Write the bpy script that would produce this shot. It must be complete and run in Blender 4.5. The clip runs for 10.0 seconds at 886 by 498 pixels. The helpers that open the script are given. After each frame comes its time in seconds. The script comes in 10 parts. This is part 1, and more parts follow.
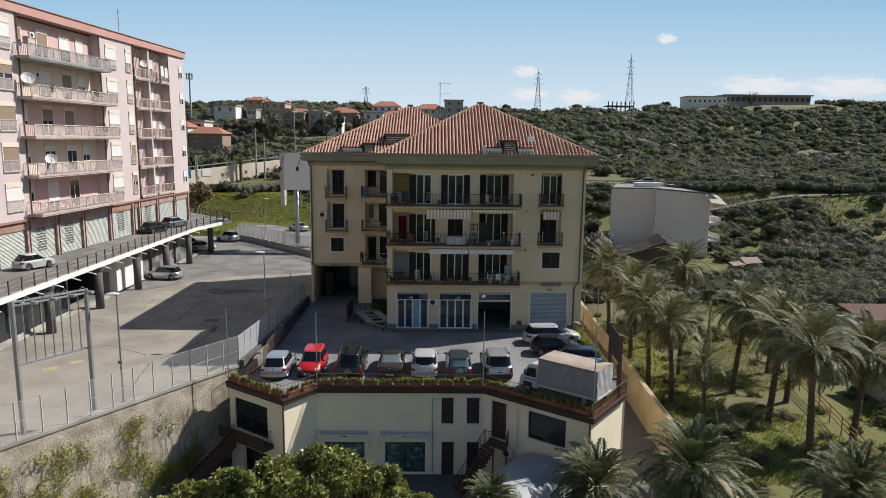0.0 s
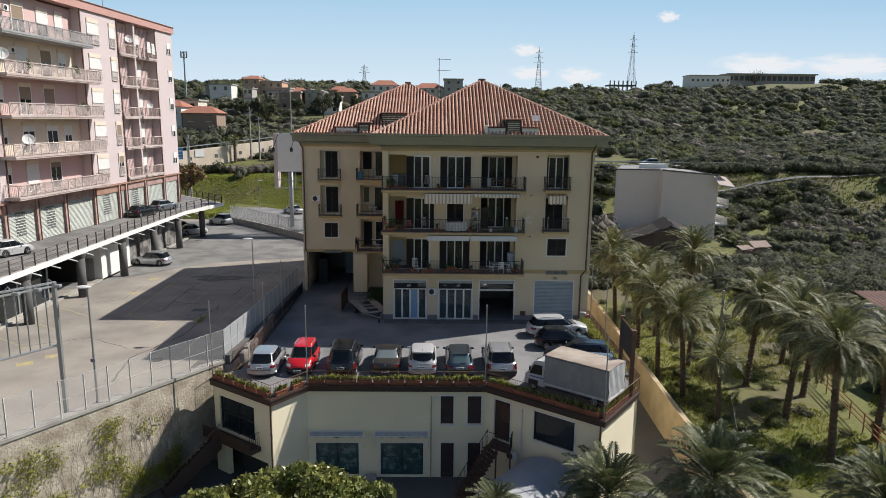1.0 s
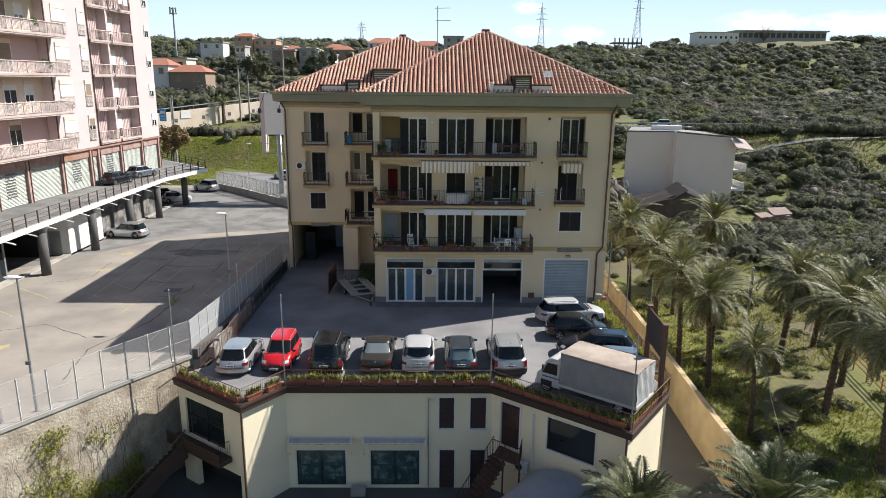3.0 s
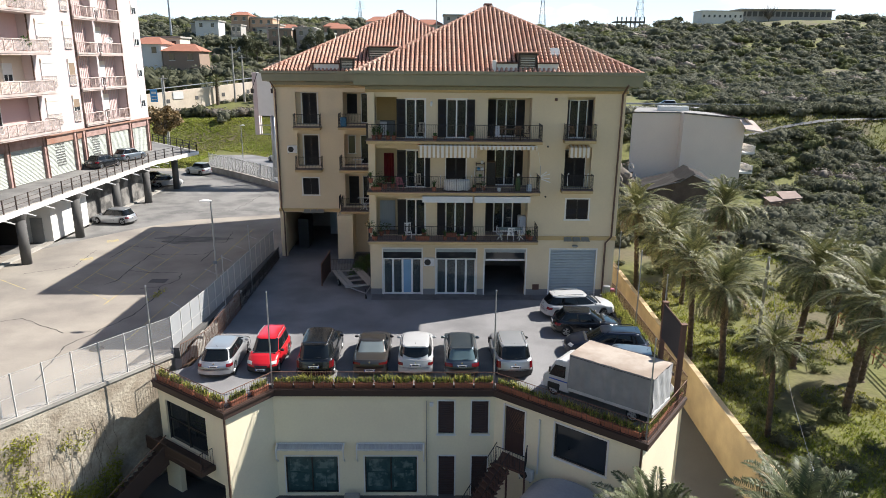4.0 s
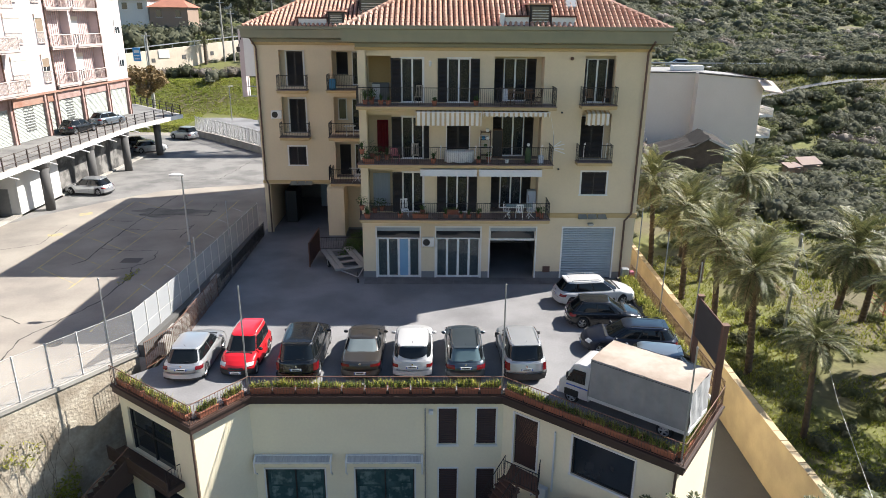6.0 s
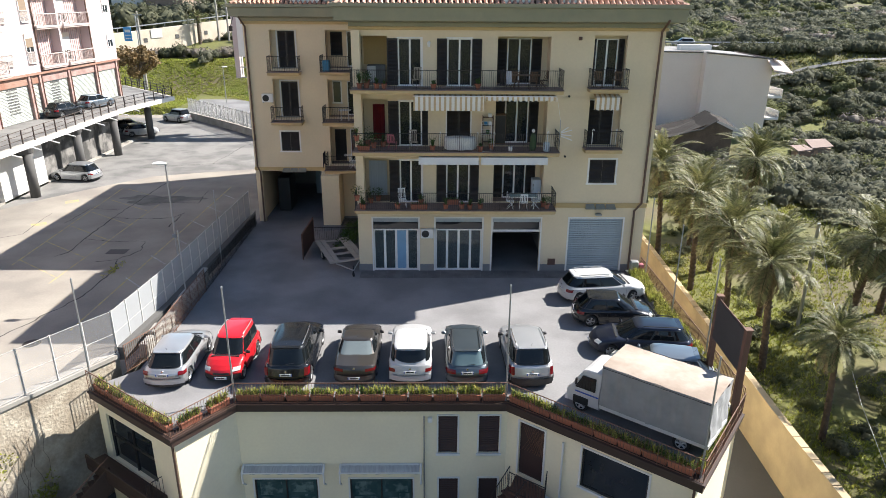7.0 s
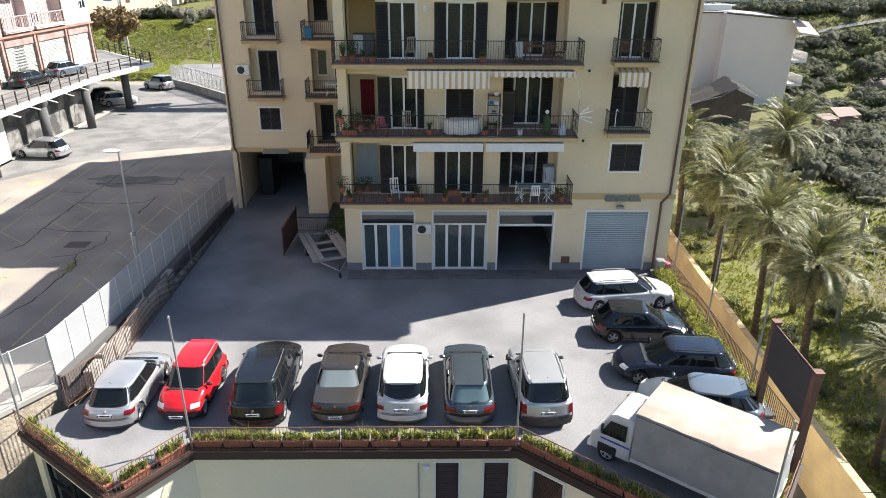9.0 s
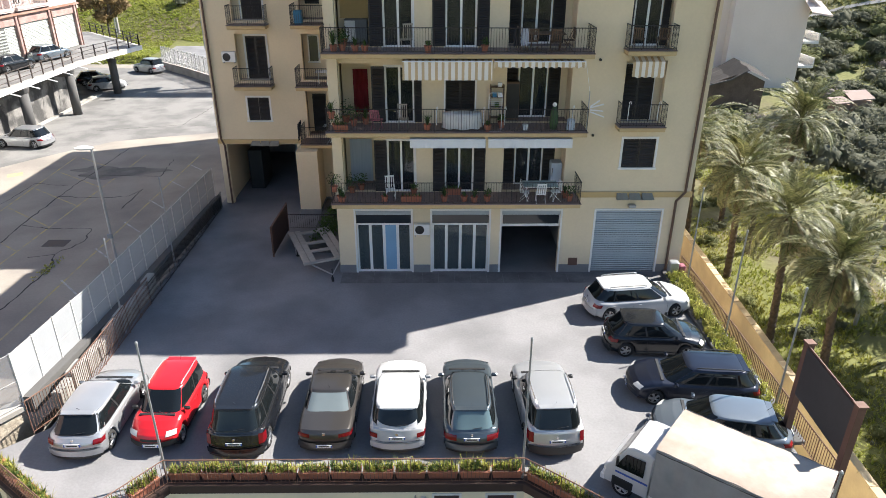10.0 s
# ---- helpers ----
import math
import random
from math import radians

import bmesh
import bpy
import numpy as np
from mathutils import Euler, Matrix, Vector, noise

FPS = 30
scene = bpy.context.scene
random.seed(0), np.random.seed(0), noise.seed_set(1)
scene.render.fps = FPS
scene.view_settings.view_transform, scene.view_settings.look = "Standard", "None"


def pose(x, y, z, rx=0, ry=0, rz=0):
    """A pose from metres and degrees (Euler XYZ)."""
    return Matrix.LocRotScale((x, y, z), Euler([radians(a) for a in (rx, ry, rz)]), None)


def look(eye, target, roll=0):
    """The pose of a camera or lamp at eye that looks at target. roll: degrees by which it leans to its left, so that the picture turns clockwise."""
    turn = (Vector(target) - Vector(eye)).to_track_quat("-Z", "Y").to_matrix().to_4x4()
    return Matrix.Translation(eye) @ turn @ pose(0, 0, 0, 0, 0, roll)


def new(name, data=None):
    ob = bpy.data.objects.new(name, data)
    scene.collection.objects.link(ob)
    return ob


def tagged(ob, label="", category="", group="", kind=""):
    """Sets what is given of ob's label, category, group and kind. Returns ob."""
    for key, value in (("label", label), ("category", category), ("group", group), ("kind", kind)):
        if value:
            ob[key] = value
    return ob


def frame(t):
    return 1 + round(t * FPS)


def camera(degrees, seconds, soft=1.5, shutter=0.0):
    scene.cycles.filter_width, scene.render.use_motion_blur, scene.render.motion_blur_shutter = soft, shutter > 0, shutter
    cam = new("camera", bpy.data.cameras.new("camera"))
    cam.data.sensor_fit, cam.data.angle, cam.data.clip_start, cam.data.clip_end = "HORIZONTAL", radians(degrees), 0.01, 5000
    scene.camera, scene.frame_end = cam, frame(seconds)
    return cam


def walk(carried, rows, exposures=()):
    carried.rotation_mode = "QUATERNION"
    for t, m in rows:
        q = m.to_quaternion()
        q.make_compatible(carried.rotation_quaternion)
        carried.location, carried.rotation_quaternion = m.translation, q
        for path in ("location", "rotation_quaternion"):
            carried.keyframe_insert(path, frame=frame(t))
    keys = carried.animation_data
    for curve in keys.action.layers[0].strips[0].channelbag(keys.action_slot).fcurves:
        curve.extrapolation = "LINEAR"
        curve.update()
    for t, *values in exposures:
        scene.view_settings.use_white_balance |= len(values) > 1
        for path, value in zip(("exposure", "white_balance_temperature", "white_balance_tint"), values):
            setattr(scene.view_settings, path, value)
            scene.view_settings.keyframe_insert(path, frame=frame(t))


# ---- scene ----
cam = camera(66.5, 10.0, soft=0.6)
PATH = [
    (0, (-1.664, -1.909, 16.246), (-1.638, 0.065, 15.927), 0.6),
    (0.5, (-1.629, -0.245, 16.229), (-1.603, 1.725, 15.883), 0.6),
    (1, (-1.611, 1.379, 16.199), (-1.583, 3.344, 15.823), 0.6),
    (1.5, (-1.553, 2.964, 16.149), (-1.525, 4.922, 15.746), 0.5),
    (2, (-1.542, 4.523, 16.076), (-1.513, 6.476, 15.645), 0.5),
    (2.5, (-1.503, 6.077, 16.022), (-1.475, 8.023, 15.563), 0.5),
    (4, (-1.38, 10.398, 15.821), (-1.351, 12.324, 15.281), 0.5),
    (4.5, (-1.388, 11.712, 15.749), (-1.358, 13.63, 15.182), 0.5),
    (5, (-1.395, 12.959, 15.698), (-1.365, 14.868, 15.103), 0.5),
    (5.5, (-1.381, 14.138, 15.628), (-1.351, 16.038, 15.006), 0.5),
    (7, (-1.321, 17.459, 15.5), (-1.291, 19.331, 14.797), 0.4),
    (7.5, (-1.282, 18.704, 15.497), (-1.253, 20.566, 14.767), 0.4),
    (8, (-1.273, 20.014, 15.484), (-1.242, 21.865, 14.727), 0.4),
    (8.5, (-1.201, 21.398, 15.468), (-1.172, 23.238, 14.686), 0.3),
    (9, (-1.128, 22.749, 15.468), (-1.102, 24.579, 14.66), 0.3),
    (9.5, (-1.07, 24.018, 15.529), (-1.044, 25.834, 14.693), 0.2),
    (10, (-1.05, 25.197, 15.534), (-1.025, 27.002, 14.672), 0.2),
]
walk(cam, [(t, look(eye, target, roll)) for t, eye, target, roll in PATH], exposures=[(0.0, 0.28), (2.5, 0.66), (5.0, 1.15), (7.5, 1.37), (10.0, 1.54)])

# ---- light ----
SUN = Vector((0.985, 0.41, 1.0)).normalized()
world = bpy.data.worlds.new("sky")
scene.world = world
world.use_nodes = True
wn = world.node_tree.nodes
sky = wn.new("ShaderNodeTexSky")
sky.sky_type, sky.sun_disc = "NISHITA", False
sky.sun_elevation, sky.sun_rotation = math.asin(SUN.z), math.atan2(SUN.x, SUN.y)
sky.air_density, sky.dust_density, sky.ozone_density = 1.0, 0.15, 2.2
wn["Background"].inputs["Strength"].default_value = 0.070
world.node_tree.links.new(sky.outputs[0], wn["Background"].inputs["Color"])
sun = new("sun", bpy.data.lights.new("sun", "SUN"))
sun.data.energy, sun.data.angle, sun.data.color = 5.0, radians(0.5), (1.0, 0.95, 0.89)
sun.matrix_world = look(SUN * 100, (0, 0, 0))


# ---- materials ----
def material(name, color, rough=0.7, metal=0.0, vary=0.12, scale=2.0, fine=30.0, bump=0.0, tint=None, amount=0.5,
             spec=0.5, island=False, per_object=0.0, stretch=None, contrast=(0.35, 0.65)):
    """Principled surface: base colour broken up at two scales, a second tint laid on in stains, and fine relief."""
    m = bpy.data.materials.new(name)
    m.use_nodes = True
    n, k = m.node_tree.nodes, m.node_tree.links
    p = n["Principled BSDF"]
    p.inputs["Roughness"].default_value, p.inputs["Metallic"].default_value = rough, metal
    p.inputs["Specular IOR Level"].default_value = spec
    tc = n.new("ShaderNodeTexCoord")
    src = tc.outputs["Object"]
    if stretch:
        mp = n.new("ShaderNodeMapping")
        mp.inputs["Scale"].default_value = stretch
        k.new(src, mp.inputs["Vector"])
        src = mp.outputs["Vector"]
    big, small = n.new("ShaderNodeTexNoise"), n.new("ShaderNodeTexNoise")
    big.inputs["Scale"].default_value, big.inputs["Detail"].default_value = scale, 5.0
    small.inputs["Scale"].default_value, small.inputs["Detail"].default_value = fine, 3.0
    k.new(src, big.inputs["Vector"]), k.new(src, small.inputs["Vector"])
    ramp = n.new("ShaderNodeValToRGB")
    ramp.color_ramp.elements[0].position, ramp.color_ramp.elements[1].position = contrast
    k.new(big.outputs["Fac"], ramp.inputs["Fac"])
    mix = n.new("ShaderNodeMix")
    mix.data_type = "RGBA"
    a = (*color, 1)
    b = (*(tint or tuple(c * (1 - 2 * vary) for c in color)), 1)
    mix.inputs[6].default_value, mix.inputs[7].default_value = a, b
    mul = n.new("ShaderNodeMath")
    mul.operation = "MULTIPLY"
    mul.inputs[1].default_value = amount
    k.new(ramp.outputs["Color"], mul.inputs[0]), k.new(mul.outputs[0], mix.inputs[0])
    hsv = n.new("ShaderNodeHueSaturation")
    rng = n.new("ShaderNodeMapRange")
    rng.inputs["To Min"].default_value, rng.inputs["To Max"].default_value = 1 - vary, 1 + vary
    k.new(small.outputs["Fac"], rng.inputs["Value"])
    last = rng.outputs["Result"]
    if island or per_object:
        r = n.new("ShaderNodeNewGeometry").outputs["Random Per Island"] if island else n.new("ShaderNodeObjectInfo").outputs["Random"]
        rr = n.new("ShaderNodeMapRange")
        w = per_object or 0.2
        rr.inputs["To Min"].default_value, rr.inputs["To Max"].default_value = 1 - w, 1 + w
        k.new(r, rr.inputs["Value"])
        mm = n.new("ShaderNodeMath")
        mm.operation = "MULTIPLY"
        k.new(last, mm.inputs[0]), k.new(rr.outputs["Result"], mm.inputs[1])
        last = mm.outputs[0]
    k.new(last, hsv.inputs["Value"]), k.new(mix.outputs[2], hsv.inputs["Color"])
    k.new(hsv.outputs["Color"], p.inputs["Base Color"])
    if bump:
        bp = n.new("ShaderNodeBump")
        bp.inputs["Strength"].default_value, bp.inputs["Distance"].default_value = 0.6, bump
        k.new(small.outputs["Fac"], bp.inputs["Height"]), k.new(bp.outputs["Normal"], p.inputs["Normal"])
    return m


def leaf_material(name, color, tint, through_light=0.35, scale=1.5, island=0.3, rough=0.55, vary=0.15, fine=20, bump=0.0):
    """Leaves: colour varies from leaf to leaf, and some light passes through."""
    m = material(name, color, rough, vary=vary, scale=scale, fine=fine, bump=bump, tint=tint, amount=0.9, island=True, per_object=island, spec=0.15)
    n, k = m.node_tree.nodes, m.node_tree.links
    p = n["Principled BSDF"]
    tr, add = n.new("ShaderNodeBsdfTranslucent"), n.new("ShaderNodeMixShader")
    add.inputs[0].default_value = through_light
    k.new(p.inputs["Base Color"].links[0].from_socket, tr.inputs["Color"])
    k.new(p.outputs[0], add.inputs[1]), k.new(tr.outputs[0], add.inputs[2])
    k.new(add.outputs[0], n["Material Output"].inputs["Surface"])
    return m


def glass_pane(name, tint=(0.02, 0.025, 0.03), rough=0.03):
    """Window glass over a dark interior: near-black body with a clear reflection."""
    m = material(name, tint, rough, vary=0.1, scale=0.8, fine=3, spec=0.7)
    return m


def clear_material(name, color, alpha, rough=0.4):
    m = material(name, color, rough, vary=0.06, scale=1.2, fine=14)
    n, k = m.node_tree.nodes, m.node_tree.links
    t, mx = n.new("ShaderNodeBsdfTransparent"), n.new("ShaderNodeMixShader")
    mx.inputs[0].default_value = alpha
    k.new(t.outputs[0], mx.inputs[1]), k.new(n["Principled BSDF"].outputs[0], mx.inputs[2])
    k.new(mx.outputs[0], n["Material Output"].inputs["Surface"])
    return m


cream = material("cream_render", (0.69, 0.575, 0.39), 0.9, vary=0.05, scale=0.35, fine=9, bump=0.004, tint=(0.60, 0.50, 0.345), amount=0.6)
cream_low = material("pale_cream_render", (0.84, 0.76, 0.55), 0.9, vary=0.05, scale=0.3, fine=8, bump=0.004, tint=(0.72, 0.64, 0.47), amount=0.6)
ochre = material("ochre_band", (0.50, 0.36, 0.17), 0.9, vary=0.06, scale=0.6, fine=10, bump=0.003)
fascia_green = material("olive_metal_fascia", (0.26, 0.245, 0.16), 0.55, vary=0.05, scale=0.7, fine=5, tint=(0.17, 0.18, 0.13))
white_paint = material("white_paint", (0.72, 0.71, 0.68), 0.6, vary=0.04, scale=1.5, fine=20)
grey_plinth = material("grey_stone_plinth", (0.20, 0.20, 0.20), 0.8, vary=0.1, scale=1.2, fine=18, bump=0.004)
dark_shutter = material("dark_brown_shutter", (0.022, 0.018, 0.016), 0.55, vary=0.15, scale=2, fine=20)
dark_iron = material("dark_wrought_iron", (0.035, 0.028, 0.026), 0.5, metal=0.3, vary=0.15, fine=30)
rust_iron = material("rusty_painted_iron", (0.16, 0.085, 0.055), 0.75, vary=0.15, scale=4, fine=30, tint=(0.09, 0.05, 0.04), bump=0.002)
asphalt = material("worn_asphalt", (0.218, 0.214, 0.214), 0.92, vary=0.16, scale=0.35, fine=11, bump=0.006, contrast=(0.38, 0.64), tint=(0.138, 0.136, 0.137), amount=0.85)
lot_asphalt = material("pale_old_asphalt", (0.301, 0.271, 0.228), 0.93, vary=0.13, scale=0.3, fine=9, bump=0.006, tint=(0.202, 0.181, 0.159), amount=0.9)
concrete = material("weathered_concrete", (0.386, 0.368, 0.331), 0.9, vary=0.10, scale=0.7, fine=14, bump=0.006, tint=(0.239, 0.221, 0.193), amount=0.8)
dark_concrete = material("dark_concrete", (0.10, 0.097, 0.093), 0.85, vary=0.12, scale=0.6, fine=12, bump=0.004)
terracotta = material("terracotta", (0.36, 0.13, 0.075), 0.85, vary=0.12, scale=4, fine=40, per_object=0.15, bump=0.002)
floor_tile = material("red_brown_tiles", (0.22, 0.155, 0.135), 0.6, vary=0.12, scale=3, fine=25)
clay_tile = material("clay_roof_tile", (0.45, 0.245, 0.175), 0.85, vary=0.12, scale=0.5, fine=14, tint=(0.54, 0.37, 0.285), amount=0.6, island=True, per_object=0.11)
pink_render = material("pink_render", (0.568, 0.396, 0.37), 0.9, vary=0.04, scale=0.25, fine=8, bump=0.004, tint=(0.516, 0.37, 0.344))
pale_pink = material("pale_pink_render", (0.533, 0.452, 0.443), 0.9, vary=0.04, scale=0.25, fine=8, bump=0.004, tint=(0.49, 0.404, 0.396))
brown_frame = material("brown_painted_steel", (0.13, 0.065, 0.045), 0.7, vary=0.12, scale=2, fine=20)
glass_dark = glass_pane("dark_window_glass")
chrome = material("bright_metal", (0.55, 0.55, 0.55), 0.25, metal=0.9, vary=0.05)
rubber = material("tyre_rubber", (0.018, 0.018, 0.018), 0.85, vary=0.1, fine=40)
black_plastic = material("black_plastic", (0.02, 0.02, 0.02), 0.5, vary=0.1)
galv = material("galvanised_steel", (0.36, 0.37, 0.37), 0.45, metal=0.6, vary=0.08, scale=2, fine=15)


# ---- building blocks ----
class Mesh:
    """Collects vertices and faces for one mesh."""
    def __init__(self):
        self.v, self.f = [], []

    def add(self, v, f):
        o = len(self.v)
        self.v += [tuple(p) for p in v]
        self.f += [tuple(i + o for i in q) for q in f]
        return self

    def box(self, x0, x1, y0, y1, z0, z1, b=0.0, m=None):
        x0, x1, y0, y1, z0, z1 = min(x0, x1), max(x0, x1), min(y0, y1), max(y0, y1), min(z0, z1), max(z0, z1)
        if b <= 0:
            v = [(x, y, z) for z in (z0, z1) for y in (y0, y1) for x in (x0, x1)]
            f = [(0, 2, 3, 1), (4, 5, 7, 6), (0, 1, 5, 4), (2, 6, 7, 3), (0, 4, 6, 2), (1, 3, 7, 5)]
        else:
            b = min(b, (x1 - x0) / 3, (y1 - y0) / 3, (z1 - z0) / 3)
            rings = []
            for z, e in ((z0, b), (z0 + b, 0), (z1 - b, 0), (z1, b)):
                c = b
                X0, X1, Y0, Y1 = x0 + e, x1 - e, y0 + e, y1 - e
                rings.append([(X0 + c, Y0, z), (X1 - c, Y0, z), (X1, Y0 + c, z), (X1, Y1 - c, z), (X1 - c, Y1, z), (X0 + c, Y1, z), (X0, Y1 - c, z), (X0, Y0 + c, z)])
            v = [p for r in rings for p in r]
            f = [tuple(range(7, -1, -1)), tuple(range(24, 32))]
            for r in range(3):
                for i in range(8):
                    j = (i + 1) % 8
                    f.append((r * 8 + i, r * 8 + j, r * 8 + 8 + j, r * 8 + 8 + i))
        if m is not None:
            v = [m @ Vector(p) for p in v]
        return self.add(v, f)

    def prism(self, poly, z0, z1):
        n = len(poly)
        if sum(poly[i][0] * poly[(i + 1) % n][1] - poly[(i + 1) % n][0] * poly[i][1] for i in range(n)) < 0:
            poly = poly[::-1]
        v = [(x, y, z0) for x, y in poly] + [(x, y, z1) for x, y in poly]
        f = [tuple(range(n - 1, -1, -1)), tuple(range(n, 2 * n))] + [(i, (i + 1) % n, n + (i + 1) % n, n + i) for i in range(n)]
        return self.add(v, f)

    def tube(self, p, q, r, r2=None, n=8, caps=True):
        p, q = Vector(p), Vector(q)
        d = (q - p).normalized()
        a = d.orthogonal().normalized()
        b = d.cross(a)
        r2 = r if r2 is None else r2
        v = [c + (a * math.cos(6.28318 * i / n) + b * math.sin(6.28318 * i / n)) * s for c, s in ((p, r), (q, r2)) for i in range(n)]
        f = [(i, (i + 1) % n, n + (i + 1) % n, n + i) for i in range(n)]
        if caps:
            f += [tuple(range(n - 1, -1, -1)), tuple(range(n, 2 * n))]
        return self.add(v, f)

    def path(self, pts, r, n=6):
        """One continuous tube along a bent line."""
        pts = [Vector(p) for p in pts]
        v, f, a = [], [], None
        for i, p in enumerate(pts):
            d = (pts[min(i + 1, len(pts) - 1)] - pts[max(i - 1, 0)]).normalized() if len(pts) > 1 else Vector((0, 0, 1))
            a = d.orthogonal() if a is None else a - d * a.dot(d)
            a.normalize()
            b = d.cross(a)
            v += [p + (a * math.cos(6.28318 * k / n) + b * math.sin(6.28318 * k / n)) * r for k in range(n)]
        for i in range(len(pts) - 1):
            f += [(i * n + k, i * n + (k + 1) % n, i * n + n + (k + 1) % n, i * n + n + k) for k in range(n)]
        f += [tuple(range(n - 1, -1, -1)), tuple(range((len(pts) - 1) * n, len(pts) * n))]
        return self.add(v, f)

    def quad(self, a, b, c, d):
        return self.add([a, b, c, d], [(0, 1, 2, 3)])

    def lathe(self, prof, at=(0, 0, 0), n=12):
        v, f = [], []
        for r, z in prof:
            v += [(at[0] + r * math.cos(6.28318 * i / n), at[1] + r * math.sin(6.28318 * i / n), at[2] + z) for i in range(n)]
        for k in range(len(prof) - 1):
            f += [(k * n + i, k * n + (i + 1) % n, k * n + n + (i + 1) % n, k * n + n + i) for i in range(n)]
        f += [tuple(range(n - 1, -1, -1)), tuple(range((len(prof) - 1) * n, len(prof) * n))]
        return self.add(v, f)

    def data(self, name, mat, smooth=False):
        me = bpy.data.meshes.new(name)
        me.from_pydata(self.v, [], self.f)
        me.materials.append(mat)
        if smooth:
            me.polygons.foreach_set("use_smooth", [True] * len(me.polygons))
        me.update()
        return me


def part(name, mesh, mat, parent=None, label="", smooth=False):
    """One mesh object under a thing or a part."""
    ob = new(name, mesh.data(name, mat, smooth) if isinstance(mesh, Mesh) else mesh)
    ob.parent = parent
    if label:
        ob["label"] = label
    return ob


def thing(name, label, category, at=None, group="", kind=""):
    ob = tagged(new(name), label, category, group, kind)
    ob.empty_display_size = 0.2
    if at is not None:
        ob.matrix_world = at
    return ob


def solid(name, mesh, mat, label, category, at=None, group="", kind="", smooth=False):
    ob = tagged(new(name, mesh.data(name, mat, smooth)), label, category, group, kind)
    if at is not None:
        ob.matrix_world = at
    return ob


def wall_with_holes(u0, u1, z0, z1, holes, thick, put):
    """A wall in the u-z plane, with rectangular openings (u0, u1, z0, z1) through its thickness. put(u, d, z) places a point, d inward."""
    us = sorted({u0, u1, *[h[0] for h in holes], *[h[1] for h in holes]})
    zs = sorted({z0, z1, *[h[2] for h in holes], *[h[3] for h in holes]})
    us, zs = [u for u in us if u0 <= u <= u1], [z for z in zs if z0 <= z <= z1]
    m = Mesh()
    full = {}
    for i in range(len(us) - 1):
        for j in range(len(zs) - 1):
            cu, cz = (us[i] + us[i + 1]) / 2, (zs[j] + zs[j + 1]) / 2
            full[i, j] = not any(h[0] < cu < h[1] and h[2] < cz < h[3] for h in holes)
    for (i, j), on in full.items():
        if not on:
            continue
        a, b, c, d = us[i], us[i + 1], zs[j], zs[j + 1]
        m.quad(put(a, 0, c), put(b, 0, c), put(b, 0, d), put(a, 0, d))
        m.quad(put(b, thick, c), put(a, thick, c), put(a, thick, d), put(b, thick, d))
        if not full.get((i - 1, j)):
            m.quad(put(a, thick, c), put(a, 0, c), put(a, 0, d), put(a, thick, d))
        if not full.get((i + 1, j)):
            m.quad(put(b, 0, c), put(b, thick, c), put(b, thick, d), put(b, 0, d))
        if not full.get((i, j - 1)):
            m.quad(put(a, thick, c), put(b, thick, c), put(b, 0, c), put(a, 0, c))
        if not full.get((i, j + 1)):
            m.quad(put(a, 0, d), put(b, 0, d), put(b, thick, d), put(a, thick, d))
    return m


def railing(pts, height, bars=0.11, r=0.009, rail=0.02, low=0.08):
    """Upright bars between two rails along a line of points at the foot."""
    m = Mesh()
    for a, b in zip(pts, pts[1:]):
        a, b = Vector(a), Vector(b)
        up = Vector((0, 0, 1))
        m.tube(a + up * height, b + up * height, rail, n=6)
        m.tube(a + up * low, b + up * low, rail * 0.7, n=4)
        n = max(1, round((b - a).length / bars))
        for i in range(n + 1):
            p = a.lerp(b, i / n)
            m.tube(p + up * (0 if i % 10 == 0 else low), p + up * height, r * (1.7 if i % 10 == 0 else 1), n=4, caps=False)
    return m



# ---- ground ----
def smooth(a, b, v):
    t = min(1.0, max(0.0, (v - a) / (b - a)))
    return t * t * (3 - 2 * t)


RIGHT = ((-300, -6.4), (60, -6.3), (100, -5.0), (116, -3.0), (126, -0.4), (133, 2.8), (137, 5.6), (141, 6.8), (152, 7.0), (224, 10.0), (290, 17.0), (380, 29.5), (450, 38.5), (520, 41.0), (700, 34.0), (1500, 10.0), (3000, 0.0))
LEFT = ((-300, -7.2), (97, -2.4), (101, 0.3), (105, 1.0), (112, 1.6), (130, 3.8), (146, 5.2), (150, 6.6), (156, 7.2), (200, 12.0), (300, 23.0), (380, 31.0), (450, 37.0), (520, 39.0), (700, 33.0), (1500, 10.0), (3000, 0.0))


def along(prof, y):
    for (a, za), (b, zb) in zip(prof, prof[1:]):
        if y <= b:
            return za + (zb - za) * smooth(a, b, y) * 0.5 + (zb - za) * 0.5 * min(1, max(0, (y - a) / (b - a)))
    return prof[-1][1]


